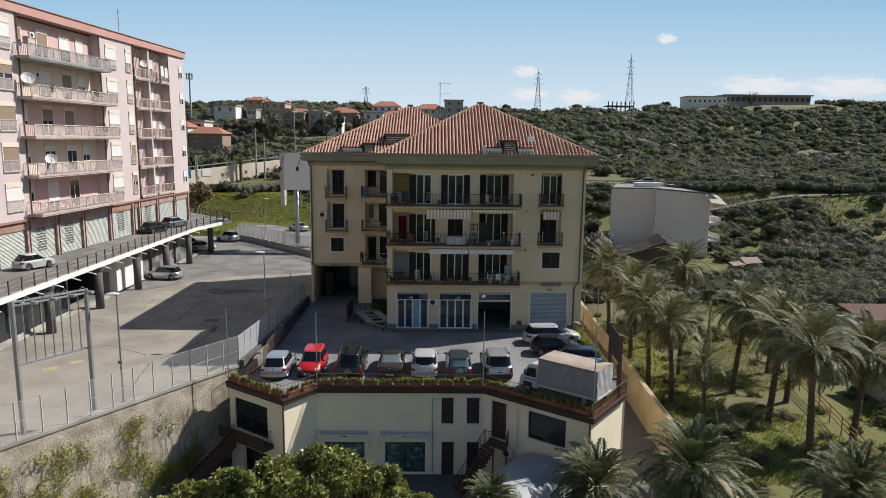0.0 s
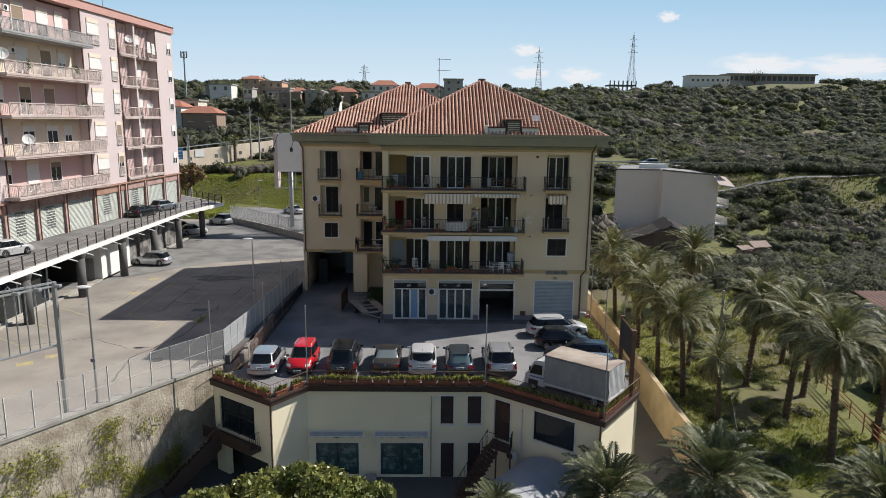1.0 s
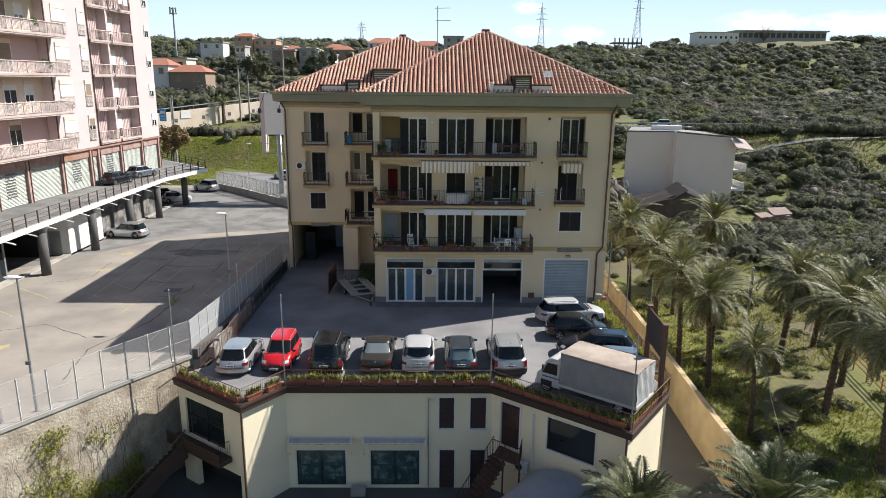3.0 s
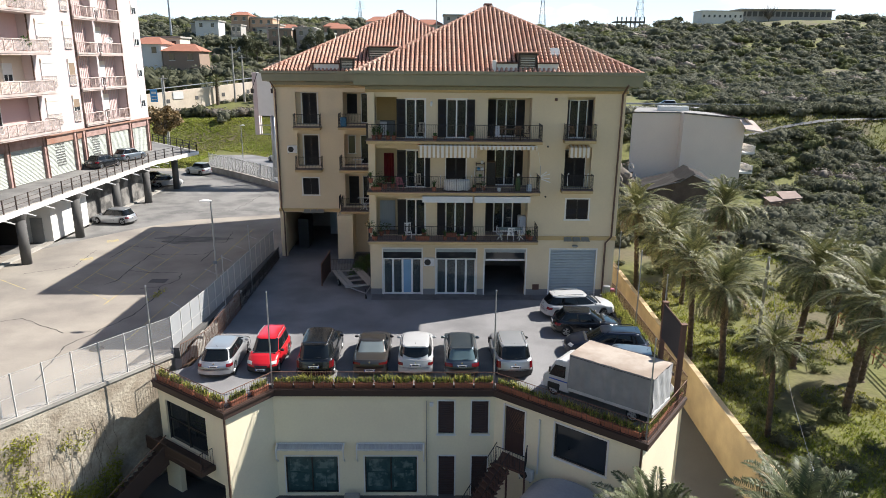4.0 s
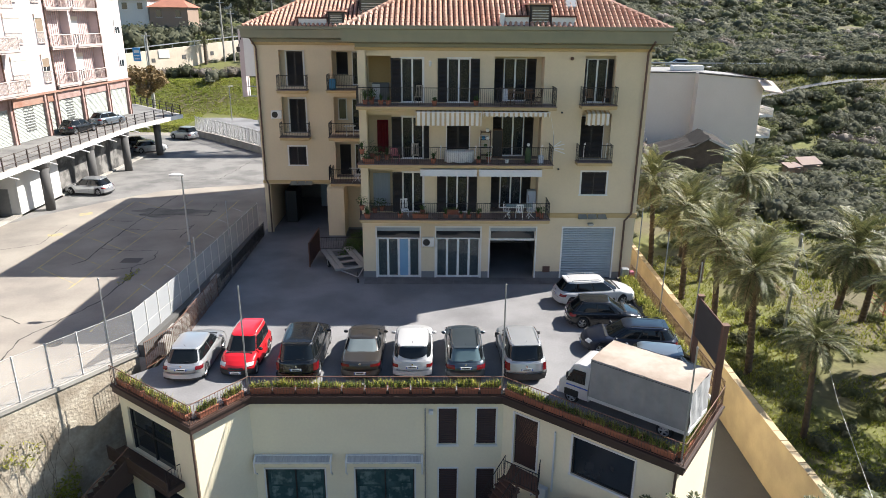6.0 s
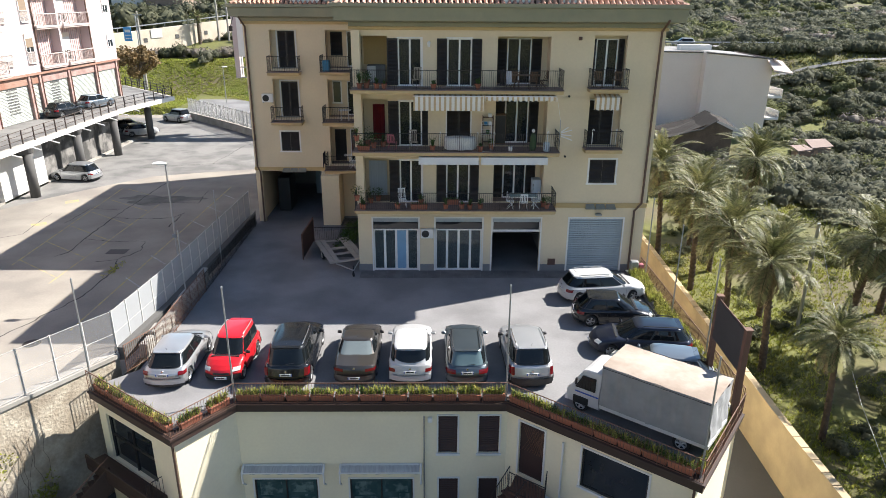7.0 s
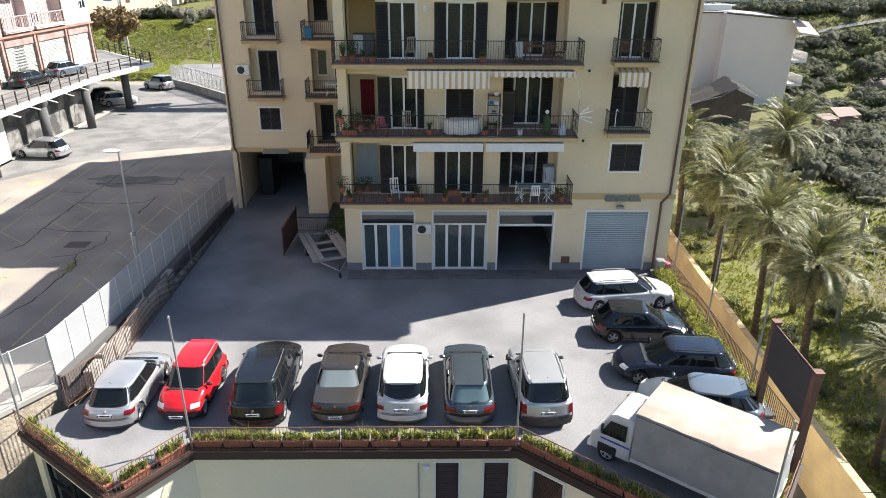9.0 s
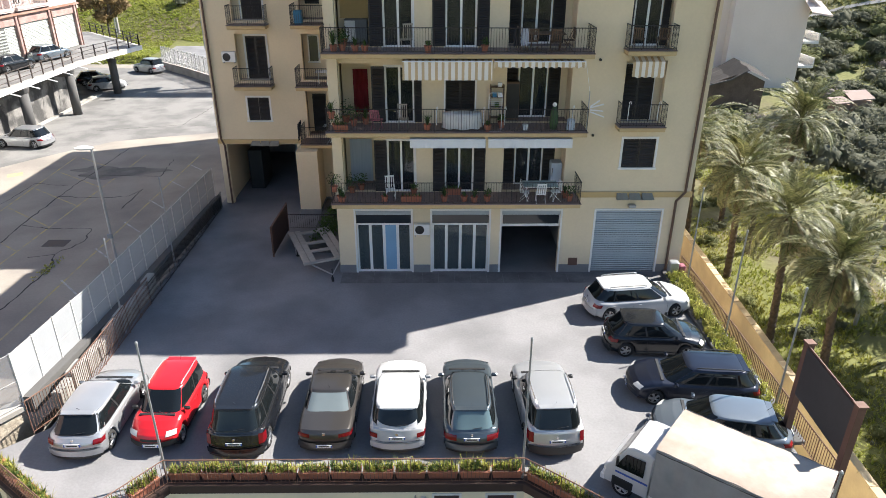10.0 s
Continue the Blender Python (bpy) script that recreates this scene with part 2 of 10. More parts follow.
def ground_z(x, y):
    s = smooth(-15, 12, x)
    z = along(LEFT, y) * (1 - s) + along(RIGHT, y) * s
    far = smooth(150, 330, y)
    z += far * 5.0 * noise.noise(Vector((x * 0.006, y * 0.006, 3.1))) + far * 1.6 * noise.noise(Vector((x * 0.03, y * 0.03, 7.7)))
    z += smooth(95, 130, y) * 0.5 * noise.noise(Vector((x * 0.08, y * 0.08, 1.7)))
    z += 0.12 * noise.noise(Vector((x * 0.3, y * 0.3, 0.3)))
    z -= 5.2 * smooth(210, 430, y) * (1 - smooth(60, 240, x)) * (0.30 + 0.70 * smooth(-62, -10, x))
    if x < -9:
        s = max((x + 22.3) * 0.732 + (y - 99.0) * 0.681, y - 113.0)
        flat = (1 - smooth(-13, -9, x)) * (1 - smooth(11, 26, s))
        z = z * (1 - flat) + (-1.6 + 1.55 * smooth(1.5, 4.5, s)) * flat
    cut = (1 - smooth(15.2, 16.6, x)) * (1 - smooth(88, 96, y))
    return z * (1 - cut) - 7.6 * cut


def sheet_z(x, y):
    """Height of the ground sheet between its three-metre posts."""
    i, j = math.floor((x + 96) / 3), math.floor((y - 10) / 3)
    xa, ya = -96 + 3 * i, 10 + 3 * j
    u, v = (x - xa) / 3, (y - ya) / 3
    a, b, c, d = ground_z(xa, ya), ground_z(xa + 3, ya), ground_z(xa, ya + 3), ground_z(xa + 3, ya + 3)
    return max(ground_z(x, y), (a * (1 - u) + b * u) * (1 - v) + (c * (1 - u) + d * u) * v)


def build_ground():
    xs = [-3000, -1500, -800, -500] + [-400 + 8 * i for i in range(38)] + [-96 + 3 * i for i in range(69)] + [112 + 8 * i for i in range(49)] + [600, 1000, 2000, 3000]
    ys = [-300, -60, -20, 0] + [10 + 3 * i for i in range(60)] + [190 + 7 * i for i in range(56)] + [600, 700, 900, 1500, 3000]
    v = [(x, y, ground_z(x, y)) for y in ys for x in xs]
    w = len(xs)
    f = [(j * w + i, j * w + i + 1, (j + 1) * w + i + 1, (j + 1) * w + i) for j in range(len(ys) - 1) for i in range(w - 1)]
    m = Mesh().add(v, f)
    g = material("grass_and_soil", (0.125, 0.130, 0.034), 0.95, vary=0.35, scale=0.12, fine=2.2, bump=0.08, tint=(0.115, 0.095, 0.055), amount=0.9, contrast=(0.45, 0.62))
    return solid("ground", m, g, "rough green grass and bare soil rising to a hill", "ground", kind="structure", smooth=True)


build_ground()

# courtyard slab on top of the low building
DECK = [(-15.66, 42.1), (-11.1, 38.8), (-9.35, 41.1), (1.73, 41.1), (7.9, 36.2), (11.0, 40.3)]
YARD = DECK + [(11.25, 55.0), (11.25, 84.0), (-14.2, 84.0), (-14.2, 43.6)]


def inset(poly, d, closed=False):
    """The line moved d to its left (inwards for the deck's edge)."""
    out = []
    for i in range(len(poly)):
        p = Vector(poly[i])
        dirs = []
        if i > 0:
            dirs.append((p - Vector(poly[i - 1])).normalized())
        if i < len(poly) - 1:
            dirs.append((Vector(poly[i + 1]) - p).normalized())
        n = sum((Vector((-e.y, e.x)) for e in dirs), Vector((0, 0)))
        n = n / len(dirs)
        out.append(tuple(p + n * (d / max(0.3, n.length_squared))))
    return out


solid("courtyard_pavement", Mesh().prism(inset(DECK, 0.30) + YARD[6:], -0.30, 0.0), asphalt, "worn grey asphalt courtyard used as a car park", "pavement", kind="structure")

# retained car park to the west
ramp_mat = material("grey_worn_asphalt", (0.27, 0.26, 0.245), 0.93, vary=0.12, scale=0.2, fine=18, bump=0.006, tint=(0.20, 0.195, 0.185), amount=0.9)
LOT_END = [(-14.35, 90.2), (-22.3, 98.95), (-26.2, 103.35), (-30.5, 107.95), (-35.2, 112.5)]
far_asphalt = material("grey_patched_asphalt", (0.205, 0.198, 0.186), 0.93, vary=0.2, scale=0.45, fine=8, bump=0.006, tint=(0.13, 0.126, 0.12), amount=0.95, contrast=(0.42, 0.62))
solid("far_car_park", Mesh().prism([(-70, 62.0), (-40.0, 66.0), (-37.0, 68.5), (-34.1, 73.2), (-31.0, 77.4), (-28.0, 80.7), (-24.0, 82.2), (-20.0, 83.4), (-14.4, 85.0)] + LOT_END + [(-70, 117)], -0.90, -0.8775), far_asphalt, "darker worn asphalt of the far end of the car park", "car park", kind="structure")
FENCE = [(-60.0, -23.9), (-21.7, 35.0), (-15.5, 44.5), (-15.05, 49.3), (-14.45, 64.0)]
LOT = [(-110.0, -23.9), (-60.0, -23.9), (-21.7, 35.0), (-15.5, 44.5), (-15.05, 49.3), (-14.45, 64.2), (-14.3, 84.0)] + LOT_END + [(-38.0, 118.0), (-110.0, 118.0)]
solid("car_park_ground", Mesh().prism(LOT, -2.4, -0.88), lot_asphalt, "pale cracked asphalt of a large open car park", "car park", kind="structure")


def offset_line(pts, d0, d1):
    a, b = inset(pts, d0), inset(pts, d1)
    return [(a[i], a[i + 1], b[i + 1], b[i]) for i in range(len(a) - 1)]


stone = material("rubble_retaining_wall", (0.46, 0.405, 0.32), 0.95, vary=0.32, scale=1.1, fine=7, bump=0.07, tint=(0.25, 0.205, 0.15), amount=0.85)
rw = thing("retaining_wall", "tall weathered rubble stone retaining wall with creeper", "retaining wall", kind="structure")
for q in offset_line(FENCE[:3], -0.05, 0.55):
    part("wall", Mesh().prism(list(q), -6.9, 0.12), stone, rw)
for q in offset_line(FENCE[:3], -0.12, 0.5):
    part("coping", Mesh().prism(list(q), 0.12, 0.30), concrete, rw, "weathered concrete coping")
for q in offset_line(FENCE[2:], -0.35, 0.15):
    part("low_wall", Mesh().prism(list(q), -0.02, 0.62), dark_concrete, rw, "stained low concrete wall")

# ---- the apartment block ----
FY, LY = 55.07, 64.47          # planes of the main front and of the set-back wing
X0, X1, XL = -5.7, 11.1, -13.9  # edges of the main front; edge of the wing
F1, F2, F3, TOP = 4.25, 7.55, 10.85, 14.0
block = thing("apartment_building", "four-storey cream apartment block with a red tiled roof and balconies", "apartment building")
niche = [(7.33, 9.10, F3, 13.55), (7.33, 9.10, F2, 10.30)]
bays = []
for fl in (F1, F2, F3):
    h = fl + 2.62
    bays += [(-5.2, -3.78, fl, h), (-3.2, -1.95, fl, fl + 2.5), (-0.55, 0.75, fl, fl + 2.5), (2.14, 5.0, fl, h)]
shop = [(-4.82, -2.18, 0.0, 3.3), (-1.16, 1.57, 0.0, 3.3), (2.19, 5.0, 0.0, 3.3), (6.7, 9.85, 0.0, 3.3)]
wins = [(7.60, 9.10, 5.45, 6.82)]
holes = bays + niche + shop + wins
part("front_wall", wall_with_holes(X0, X1, 0.0, TOP, holes, 0.3, lambda u, d, z: (u, FY + d, z)), cream, block)
lwh = [(-12.2, -10.3, F3 - 0.05, 13.3), (-12.2, -10.3, F2 - 0.05, 10.1), (-11.9, -10.65, 5.2, 6.55), (-13.45, -9.25, 0.0, 3.75),
       (-8.5, -6.0, F3, 13.3), (-8.5, -6.0, F2, 10.1), (-8.5, -6.0, F1, 6.9)]
part("wing_wall", wall_with_holes(XL, X0 - 0.3, 0.0, TOP, lwh, 0.3, lambda u, d, z: (u, LY + d, z)), cream, block)
part("return_wall", wall_with_holes(FY + 0.3, LY + 0.3, 0.0, TOP, [], 0.3, lambda u, d, z: (X0 + d, u, z)), cream, block)
part("east_wall", Mesh().box(X1 - 0.3, X1, FY + 0.3, 84.0, -6.4, TOP), cream, block)
part("west_wall", Mesh().box(XL, XL + 0.3, LY + 0.3, 83.7, -0.9, TOP), cream, block)
part("back_wall", Mesh().box(XL, X1 - 0.3, 83.7, 84.0, -0.9, TOP), cream, block)
inside = material("dim_interior_plaster", (0.30, 0.28, 0.25), 0.9, vary=0.06)
for z in (F1, F2, F3):
    part("floor_slab", Mesh().box(X0 + 0.3, X1 - 0.3, FY + 0.3, 83.7, z - 0.28, z - 0.012), inside, block)
    part("floor_slab", Mesh().box(XL + 0.3, X0, LY + 0.3, 83.7, z - 0.28, z - 0.012), inside, block)
for x in (-1.6, 1.75, 5.6):
    part("partition", Mesh().box(x - 0.08, x + 0.08, FY + 0.3, 66.0, 0.0, TOP), inside, block)
part("partition", Mesh().box(X0 + 0.3, X1 - 0.3, 62.0, 62.15, 0.0, TOP), inside, block)
part("partition", Mesh().box(XL + 0.3, X0, 75.0, 75.15, -0.02, TOP), inside, block)
# deep loggias behind the outer bays
for fl in (F1, F2, F3):
    part("loggia_back", Mesh().box(-5.3, -3.7, FY + 1.6, FY + 1.7, fl, fl + 3.0), cream, block)
    part("loggia_side", Mesh().box(-3.78, -3.68, FY + 0.3, FY + 1.6, fl, fl + 3.0), cream, block)
    part("loggia_back", Mesh().box(2.0, 5.2, FY + 1.1, FY + 1.2, fl, fl + 3.0), cream, block)
    part("loggia_side", Mesh().box(2.04, 2.14, FY + 0.3, FY + 1.1, fl, fl + 3.0), cream, block)
    part("loggia_side", Mesh().box(5.0, 5.1, FY + 0.3, FY + 1.1, fl, fl + 3.0), cream, block)
    part("loggia_floor", Mesh().box(-5.2, -3.78, FY + 0.3, FY + 1.6, fl - 0.012, fl + 0.008), floor_tile, block)
    part("loggia_floor", Mesh().box(2.14, 5.0, FY + 0.3, FY + 1.1, fl - 0.012, fl + 0.008), floor_tile, block)
# recessed strip between the wing and the main front
for z0, z1 in ((F2, 10.3), (F3, 13.55)):
    part("niche_back", Mesh().box(7.2, 9.2, FY + 0.62, FY + 0.70, z0 - 0.1, z1 + 0.1), cream, block)

# string course, plinth
part("string_course", Mesh().box(5.55, X1 + 0.05, FY - 0.06, FY - 0.003, 3.97, 4.26, b=0.02), ochre, block)
part("string_course", Mesh().box(XL - 0.05, -9.0, LY - 0.06, LY - 0.003, 3.8, 4.05, b=0.02), ochre, block)
for a, b in ((X0 - 0.02, -4.92), (-2.08, -1.26), (1.67, 2.09), (5.1, 6.6), (9.95, X1 + 0.03)):
    part("plinth", Mesh().box(a, b, FY - 0.03, FY - 0.003, 0, 0.42), grey_plinth, block)

# eaves: soffit and sloping fascia all round the two volumes
def cornice(poly, out, z0, z1):
    """A coved cornice that juts out by `out` round a line of corners (walls lie to the left of the line)."""
    prof = [(0.0, z0), (0.10, z0), (0.10, z0 + 0.18), (out * 0.55, z0 + 0.26), (out * 0.80, z0 + 0.30), (out * 0.86, z1 - 0.22), (out, z1 - 0.18), (out, z1), (-0.4, z1)]
    rows = [[(x, y, z) for x, y in inset(poly, -o)] for o, z in prof]
    m = Mesh()
    n = len(poly)
    m.add([p for r in rows for p in r], [(k * n + i, k * n + i + 1, k * n + n + i + 1, k * n + n + i) for k in range(len(prof) - 1) for i in range(n - 1)])
    return m


part("cornice", cornice([(X0, LY - 1.2), (X0, FY), (X1, FY), (X1, 84.0)], 0.95, TOP - 0.05, 15.12), fascia_green, block, "olive green metal cornice")
part("cornice", cornice([(XL, 84.0), (XL, LY), (X0 - 0.9, LY)], 0.8, TOP - 0.15, 14.9), fascia_green, block, "olive green metal cornice")
part("eave_mould", Mesh().box(X0 - 0.12, X1 + 0.12, FY - 0.12, FY - 0.004, TOP - 0.22, TOP - 0.06, b=0.02), ochre, block)
part("eave_mould", Mesh().box(XL - 0.1, X0 - 0.1, LY - 0.1, LY - 0.004, TOP - 0.34, TOP - 0.16, b=0.02), ochre, block)


# hipped roofs of barrel tiles
def tiled_slope(m, a, b, c, d, pitch=0.30, course=0.40, clip=None):
    """Rows of half-round tiles on the slope with foot a-b and head d-c (a under d)."""
    a, b, c, d = Vector(a), Vector(b), Vector(c), Vector(d)
    foot = (b - a)
    L = foot.length
    ex = foot / L
    n = foot.cross(d - a).normalized()
    if n.z < 0:
        n = -n
    ey = n.cross(ex)
    H = (d - a).dot(ey)
    xl1, xr1 = (d - a).dot(ex), (c - a).dot(ex)
    rows = int(H / course)
    for r in range(rows):
        y0, y1 = r * course, (r + 1.08) * course
        t = (y0 + y1) / 2 / H
        xl, xr = xl1 * t, L + (xr1 - L) * t
        k0, k1 = math.ceil(xl / pitch), math.floor(xr / pitch)
        for k in range(k0, k1 + 1):
            x = k * pitch
            j = random.uniform(-0.005, 0.005)
            w0, w1 = pitch * 0.42, pitch * 0.34
            v = []
            for y, w, lift in ((y0, w0, 0.045), (y1, w1, 0.0)):
                for s, hgt in ((-1, 0.0), (-0.62, 0.10), (0.0, 0.15), (0.62, 0.10), (1, 0.0)):
                    v.append(a + ex * (x + j + s * w) + ey * y + n * (hgt + lift))
            m.add(v, [(i, i + 1, 6 + i, 5 + i) for i in range(4)] + [(0, 1, 2, 3, 4)])
    return m


def hip(m_deck, m_tiles, x0, x1, y0, y1, z0, apex, ridge=0.0, faces="swe"):
    ax, ay, az = apex
    r0, r1 = (ax, ay - ridge, az), (ax, ay + ridge, az)
    A, B, C, D = (x0, y0, z0), (x1, y0, z0), (x1, y1, z0), (x0, y1, z0)
    m_deck.add([A, B, C, D, r0, r1], [(0, 1, 4), (1, 2, 5, 4), (2, 3, 5), (3, 0, 4, 5), (3, 2, 1, 0)])
    if "s" in faces:
        tiled_slope(m_tiles, A, B, r0, r0)
    if "e" in faces:
        tiled_slope(m_tiles, B, C, r1, r0)
    if "w" in faces:
        tiled_slope(m_tiles, D, A, r0, r1)
    for p, q in ((A, r0), (B, r0), (C, r1), (D, r1)):
        p, q = Vector(p), Vector(q)
        n = int((q - p).length / 0.38)
        for i in range(n):
            m_tiles.tube(p.lerp(q, i / n) + Vector((0, 0, 0.06)), p.lerp(q, (i + 1.1) / n) + Vector((0, 0, 0.04)), 0.13, 0.105, n=6)


roof_deck = material("roof_under_tiles", (0.10, 0.045, 0.03), 0.95, vary=0.15, scale=2, fine=12)
deck_m, tiles_m = Mesh(), Mesh()
hip(deck_m, tiles_m, X0 - 0.7, X1 + 0.75, FY - 0.75, 69.0, 15.0, (2.5, 62.2, 19.55))
hip(deck_m, tiles_m, XL - 0.5, 5.0, LY - 0.55, 84.3, 14.86, (-4.4, 73.5, 19.8), faces="sw")
part("roof", deck_m, roof_deck, block)
t = part("roof_tiles", tiles_m, clay_tile, block, "weathered red and buff clay barrel tiles")
t["kind"] = "stuff"

# ---- low building under the courtyard ----
low = thing("low_building", "pale cream two-storey annex under the courtyard with a folded front", "building")
BASE = -6.6


def wall_between(p, q, holes, mat, z0=BASE, z1=-0.45, thick=0.3, name="wall"):
    p, q = Vector(p), Vector(q)
    L = (q - p).length
    e = (q - p) / L
    nrm = Vector((-e.y, e.x))
    return part(name, wall_with_holes(0, L, z0, z1, holes, thick, lambda u, d, z: (p.x + e.x * u + nrm.x * d, p.y + e.y * u + nrm.y * d, z)), mat, low)


W = inset(DECK, 0.16)
wall_between(W[0], W[1], [(0.55, 3.85, -3.35, -1.1), (1.2, 5.0, -6.6, -4.4)], cream_low)
wall_between(W[1], W[2], [], cream_low)
wall_between(W[2], W[3], [(0.45, 3.15, -6.18, -4.0), (4.55, 7.25, -6.18, -4.0), (8.35, 9.15, -2.68, -0.82), (10.05, 10.9, -2.68, -0.82), (8.38, 9.2, -6.4, -3.98), (10.1, 10.9, -6.4, -3.98)], cream_low)
wall_between(W[3], W[4], [(0.62, 1.78, -3.4, -0.82), (3.45, 6.12, -2.62, -0.8)], cream_low)
wall_between(W[4], W[5], [], cream_low)
part("east_wall", Mesh().box(10.75, 11.05, 40.5, 55.0, BASE, -0.31), cream_low, low)
# near-black inner wall: the unlit rooms' darkness is put into its colour
dim = material("painted_room_shade", (0.05, 0.048, 0.045), 0.9)
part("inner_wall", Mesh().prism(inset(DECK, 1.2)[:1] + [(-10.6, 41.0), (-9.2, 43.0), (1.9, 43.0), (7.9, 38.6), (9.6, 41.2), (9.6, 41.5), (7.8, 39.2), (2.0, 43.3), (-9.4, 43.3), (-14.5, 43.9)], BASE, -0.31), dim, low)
brown_edge = material("dark_brown_fascia", (0.045, 0.026, 0.02), 0.6, vary=0.12, scale=1.5, fine=12)
for q in offset_line(DECK, -0.10, 0.42):
    part("slab_edge", Mesh().prism(list(q), -0.44, -0.16), brown_edge, low, "dark brown slab edge")
for q in offset_line(DECK, -0.16, 0.46):
    part("ledge", Mesh().prism(list(q), -0.158, -0.06), brown_edge, low, "dark brown ledge")

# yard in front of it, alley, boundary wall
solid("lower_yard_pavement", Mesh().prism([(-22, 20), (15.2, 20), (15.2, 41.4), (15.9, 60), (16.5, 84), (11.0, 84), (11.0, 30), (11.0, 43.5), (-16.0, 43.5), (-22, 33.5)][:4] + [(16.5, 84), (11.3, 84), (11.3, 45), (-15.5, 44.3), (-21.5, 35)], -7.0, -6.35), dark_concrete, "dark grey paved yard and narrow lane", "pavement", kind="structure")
yellow = material("yellow_boundary_render", (0.51, 0.396, 0.238), 0.92, vary=0.06, scale=0.6, fine=9, bump=0.006, tint=(0.352, 0.273, 0.176), amount=0.8)
yw = thing("boundary_wall", "long yellow rendered garden wall with worn coping", "boundary wall", kind="structure")
WALL = [(15.05, 20.0), (15.10, 43.0), (15.48, 54.3), (16.05, 72.0), (16.4, 84.0)]
for q in offset_line(WALL, -0.24, 0.0):
    part("wall", Mesh().prism(list(q), -7.0, -3.28), yellow, yw)

# ---- pink block and its raised road ----
PX = lambda y: -42.95 + (y - 60) * 0.065
pink = thing("pink_apartment_building", "long pink six-storey apartment block with balconies over shops", "apartment building")
part("wall", Mesh().prism([(PX(20), 20), (PX(101.5), 101.5), (PX(101.5) - 11, 101.5), (PX(20) - 12, 20)], 3.7, 27.6), pink_render, pink)
solid("raised_road", Mesh().prism([(-35.2, 15), (-35.0, 92.0), (-32.9, 101.3), (-42.8, 111.4), (-60, 113.0), (-60, 15)], 3.35, 3.8), concrete, "raised concrete road deck along the shops", "road", kind="structure")
solid("deck_surface", Mesh().prism([(-35.45, 15.2), (-35.25, 91.8), (-33.3, 101.1), (-42.9, 111.0), (-59.9, 112.8), (-59.9, 15.2)], 3.801, 3.806), far_asphalt, "stained grey-brown road surface on the deck", "road", kind="structure")

# ---- vehicles ----
def paint(name, color, metal=0.0, rough=0.28):
    m = material(name, color, rough, metal=metal, vary=0.05, scale=1.2, fine=60, spec=0.45)
    m.node_tree.nodes["Principled BSDF"].inputs["Coat Weight"].default_value = 0.4
    m.node_tree.nodes["Principled BSDF"].inputs["Coat Roughness"].default_value = 0.06
    return m


car_glass = glass_pane("tinted_car_glass", (0.008, 0.010, 0.011), 0.02)
car_glass.node_tree.nodes["Principled BSDF"].inputs["Specular IOR Level"].default_value = 0.4
tail_red = material("red_lamp_lens", (0.17, 0.006, 0.010), 0.2, vary=0.1, fine=40)
head_clear = material("clear_lamp_lens", (0.62, 0.62, 0.58), 0.15, vary=0.08, fine=30)
plate_white = material("number_plate", (0.72, 0.72, 0.70), 0.5, vary=0.03)
plate_blue = material("plate_blue_band", (0.03, 0.08, 0.35), 0.5, vary=0.03)
alloy = material("alloy_rim", (0.45, 0.45, 0.46), 0.3, metal=0.85, vary=0.06)


def interp(pts, y):
    for (a, za), (b, zb) in zip(pts, pts[1:]):
        if y <= b:
            return za + (zb - za) * max(0.0, (y - a) / (b - a))
    return pts[-1][1]


def wheel_meshes(r, w):
    tyre, rim = Mesh(), Mesh()
    prof = [(r * 0.66, -w / 2), (r * 0.93, -w / 2), (r, -w * 0.32), (r, w * 0.32), (r * 0.93, w / 2), (r * 0.66, w / 2)]
    n = 20
    v = [(z, p * math.cos(6.28318 * i / n), p * math.sin(6.28318 * i / n)) for p, z in prof for i in range(n)]
    tyre.add(v, [(k * n + i, k * n + (i + 1) % n, (k + 1) * n + (i + 1) % n, (k + 1) * n + i) for k in range(5) for i in range(n)])
    for s in (-1, 1):
        x = s * w * 0.36
        for k in range(5):
            a = 1.2566 * k
            for d in (-0.13, 0.13):
                p = (x + s * 0.02, 0.05 * math.cos(a), 0.05 * math.sin(a))
                q = (x + s * 0.012, r * 0.62 * math.cos(a + d), r * 0.62 * math.sin(a + d))
                rim.tube(p, q, 0.03, 0.024, n=5)
        rim.tube((x - s * 0.02, 0, 0), (x + s * 0.035, 0, 0), 0.06, 0.05, n=10)
    for s in (-1, 1):
        ring = [(s * w * o, r * f) for o, f in ((0.36, 0.70), (0.46, 0.69), (0.46, 0.62), (0.34, 0.60))]
        v = [(x, p * math.cos(6.28318 * i / n), p * math.sin(6.28318 * i / n)) for x, p in ring for i in range(n)]
        rim.add(v, [(k * n + i, k * n + (i + 1) % n, (k + 1) * n + (i + 1) % n, (k + 1) * n + i) for k in range(3) for i in range(n)])
    return tyre, rim


SHAPES = {  # from the tail: foot and head of the rear glass; from the nose: foot and head of the windscreen; belt height; roof width
    "hatch": (0.20, 0.72, 1.00, 1.80, 0.93, 0.80),
    "wagon": (0.17, 0.62, 1.12, 1.98, 0.93, 0.80),
    "suv": (0.15, 0.50, 1.22, 1.98, 1.06, 0.83),
    "sedan": (0.92, 1.62, 1.18, 2.02, 0.93, 0.79),
    "mini": (0.10, 0.34, 0.82, 1.48, 0.96, 0.83),
}


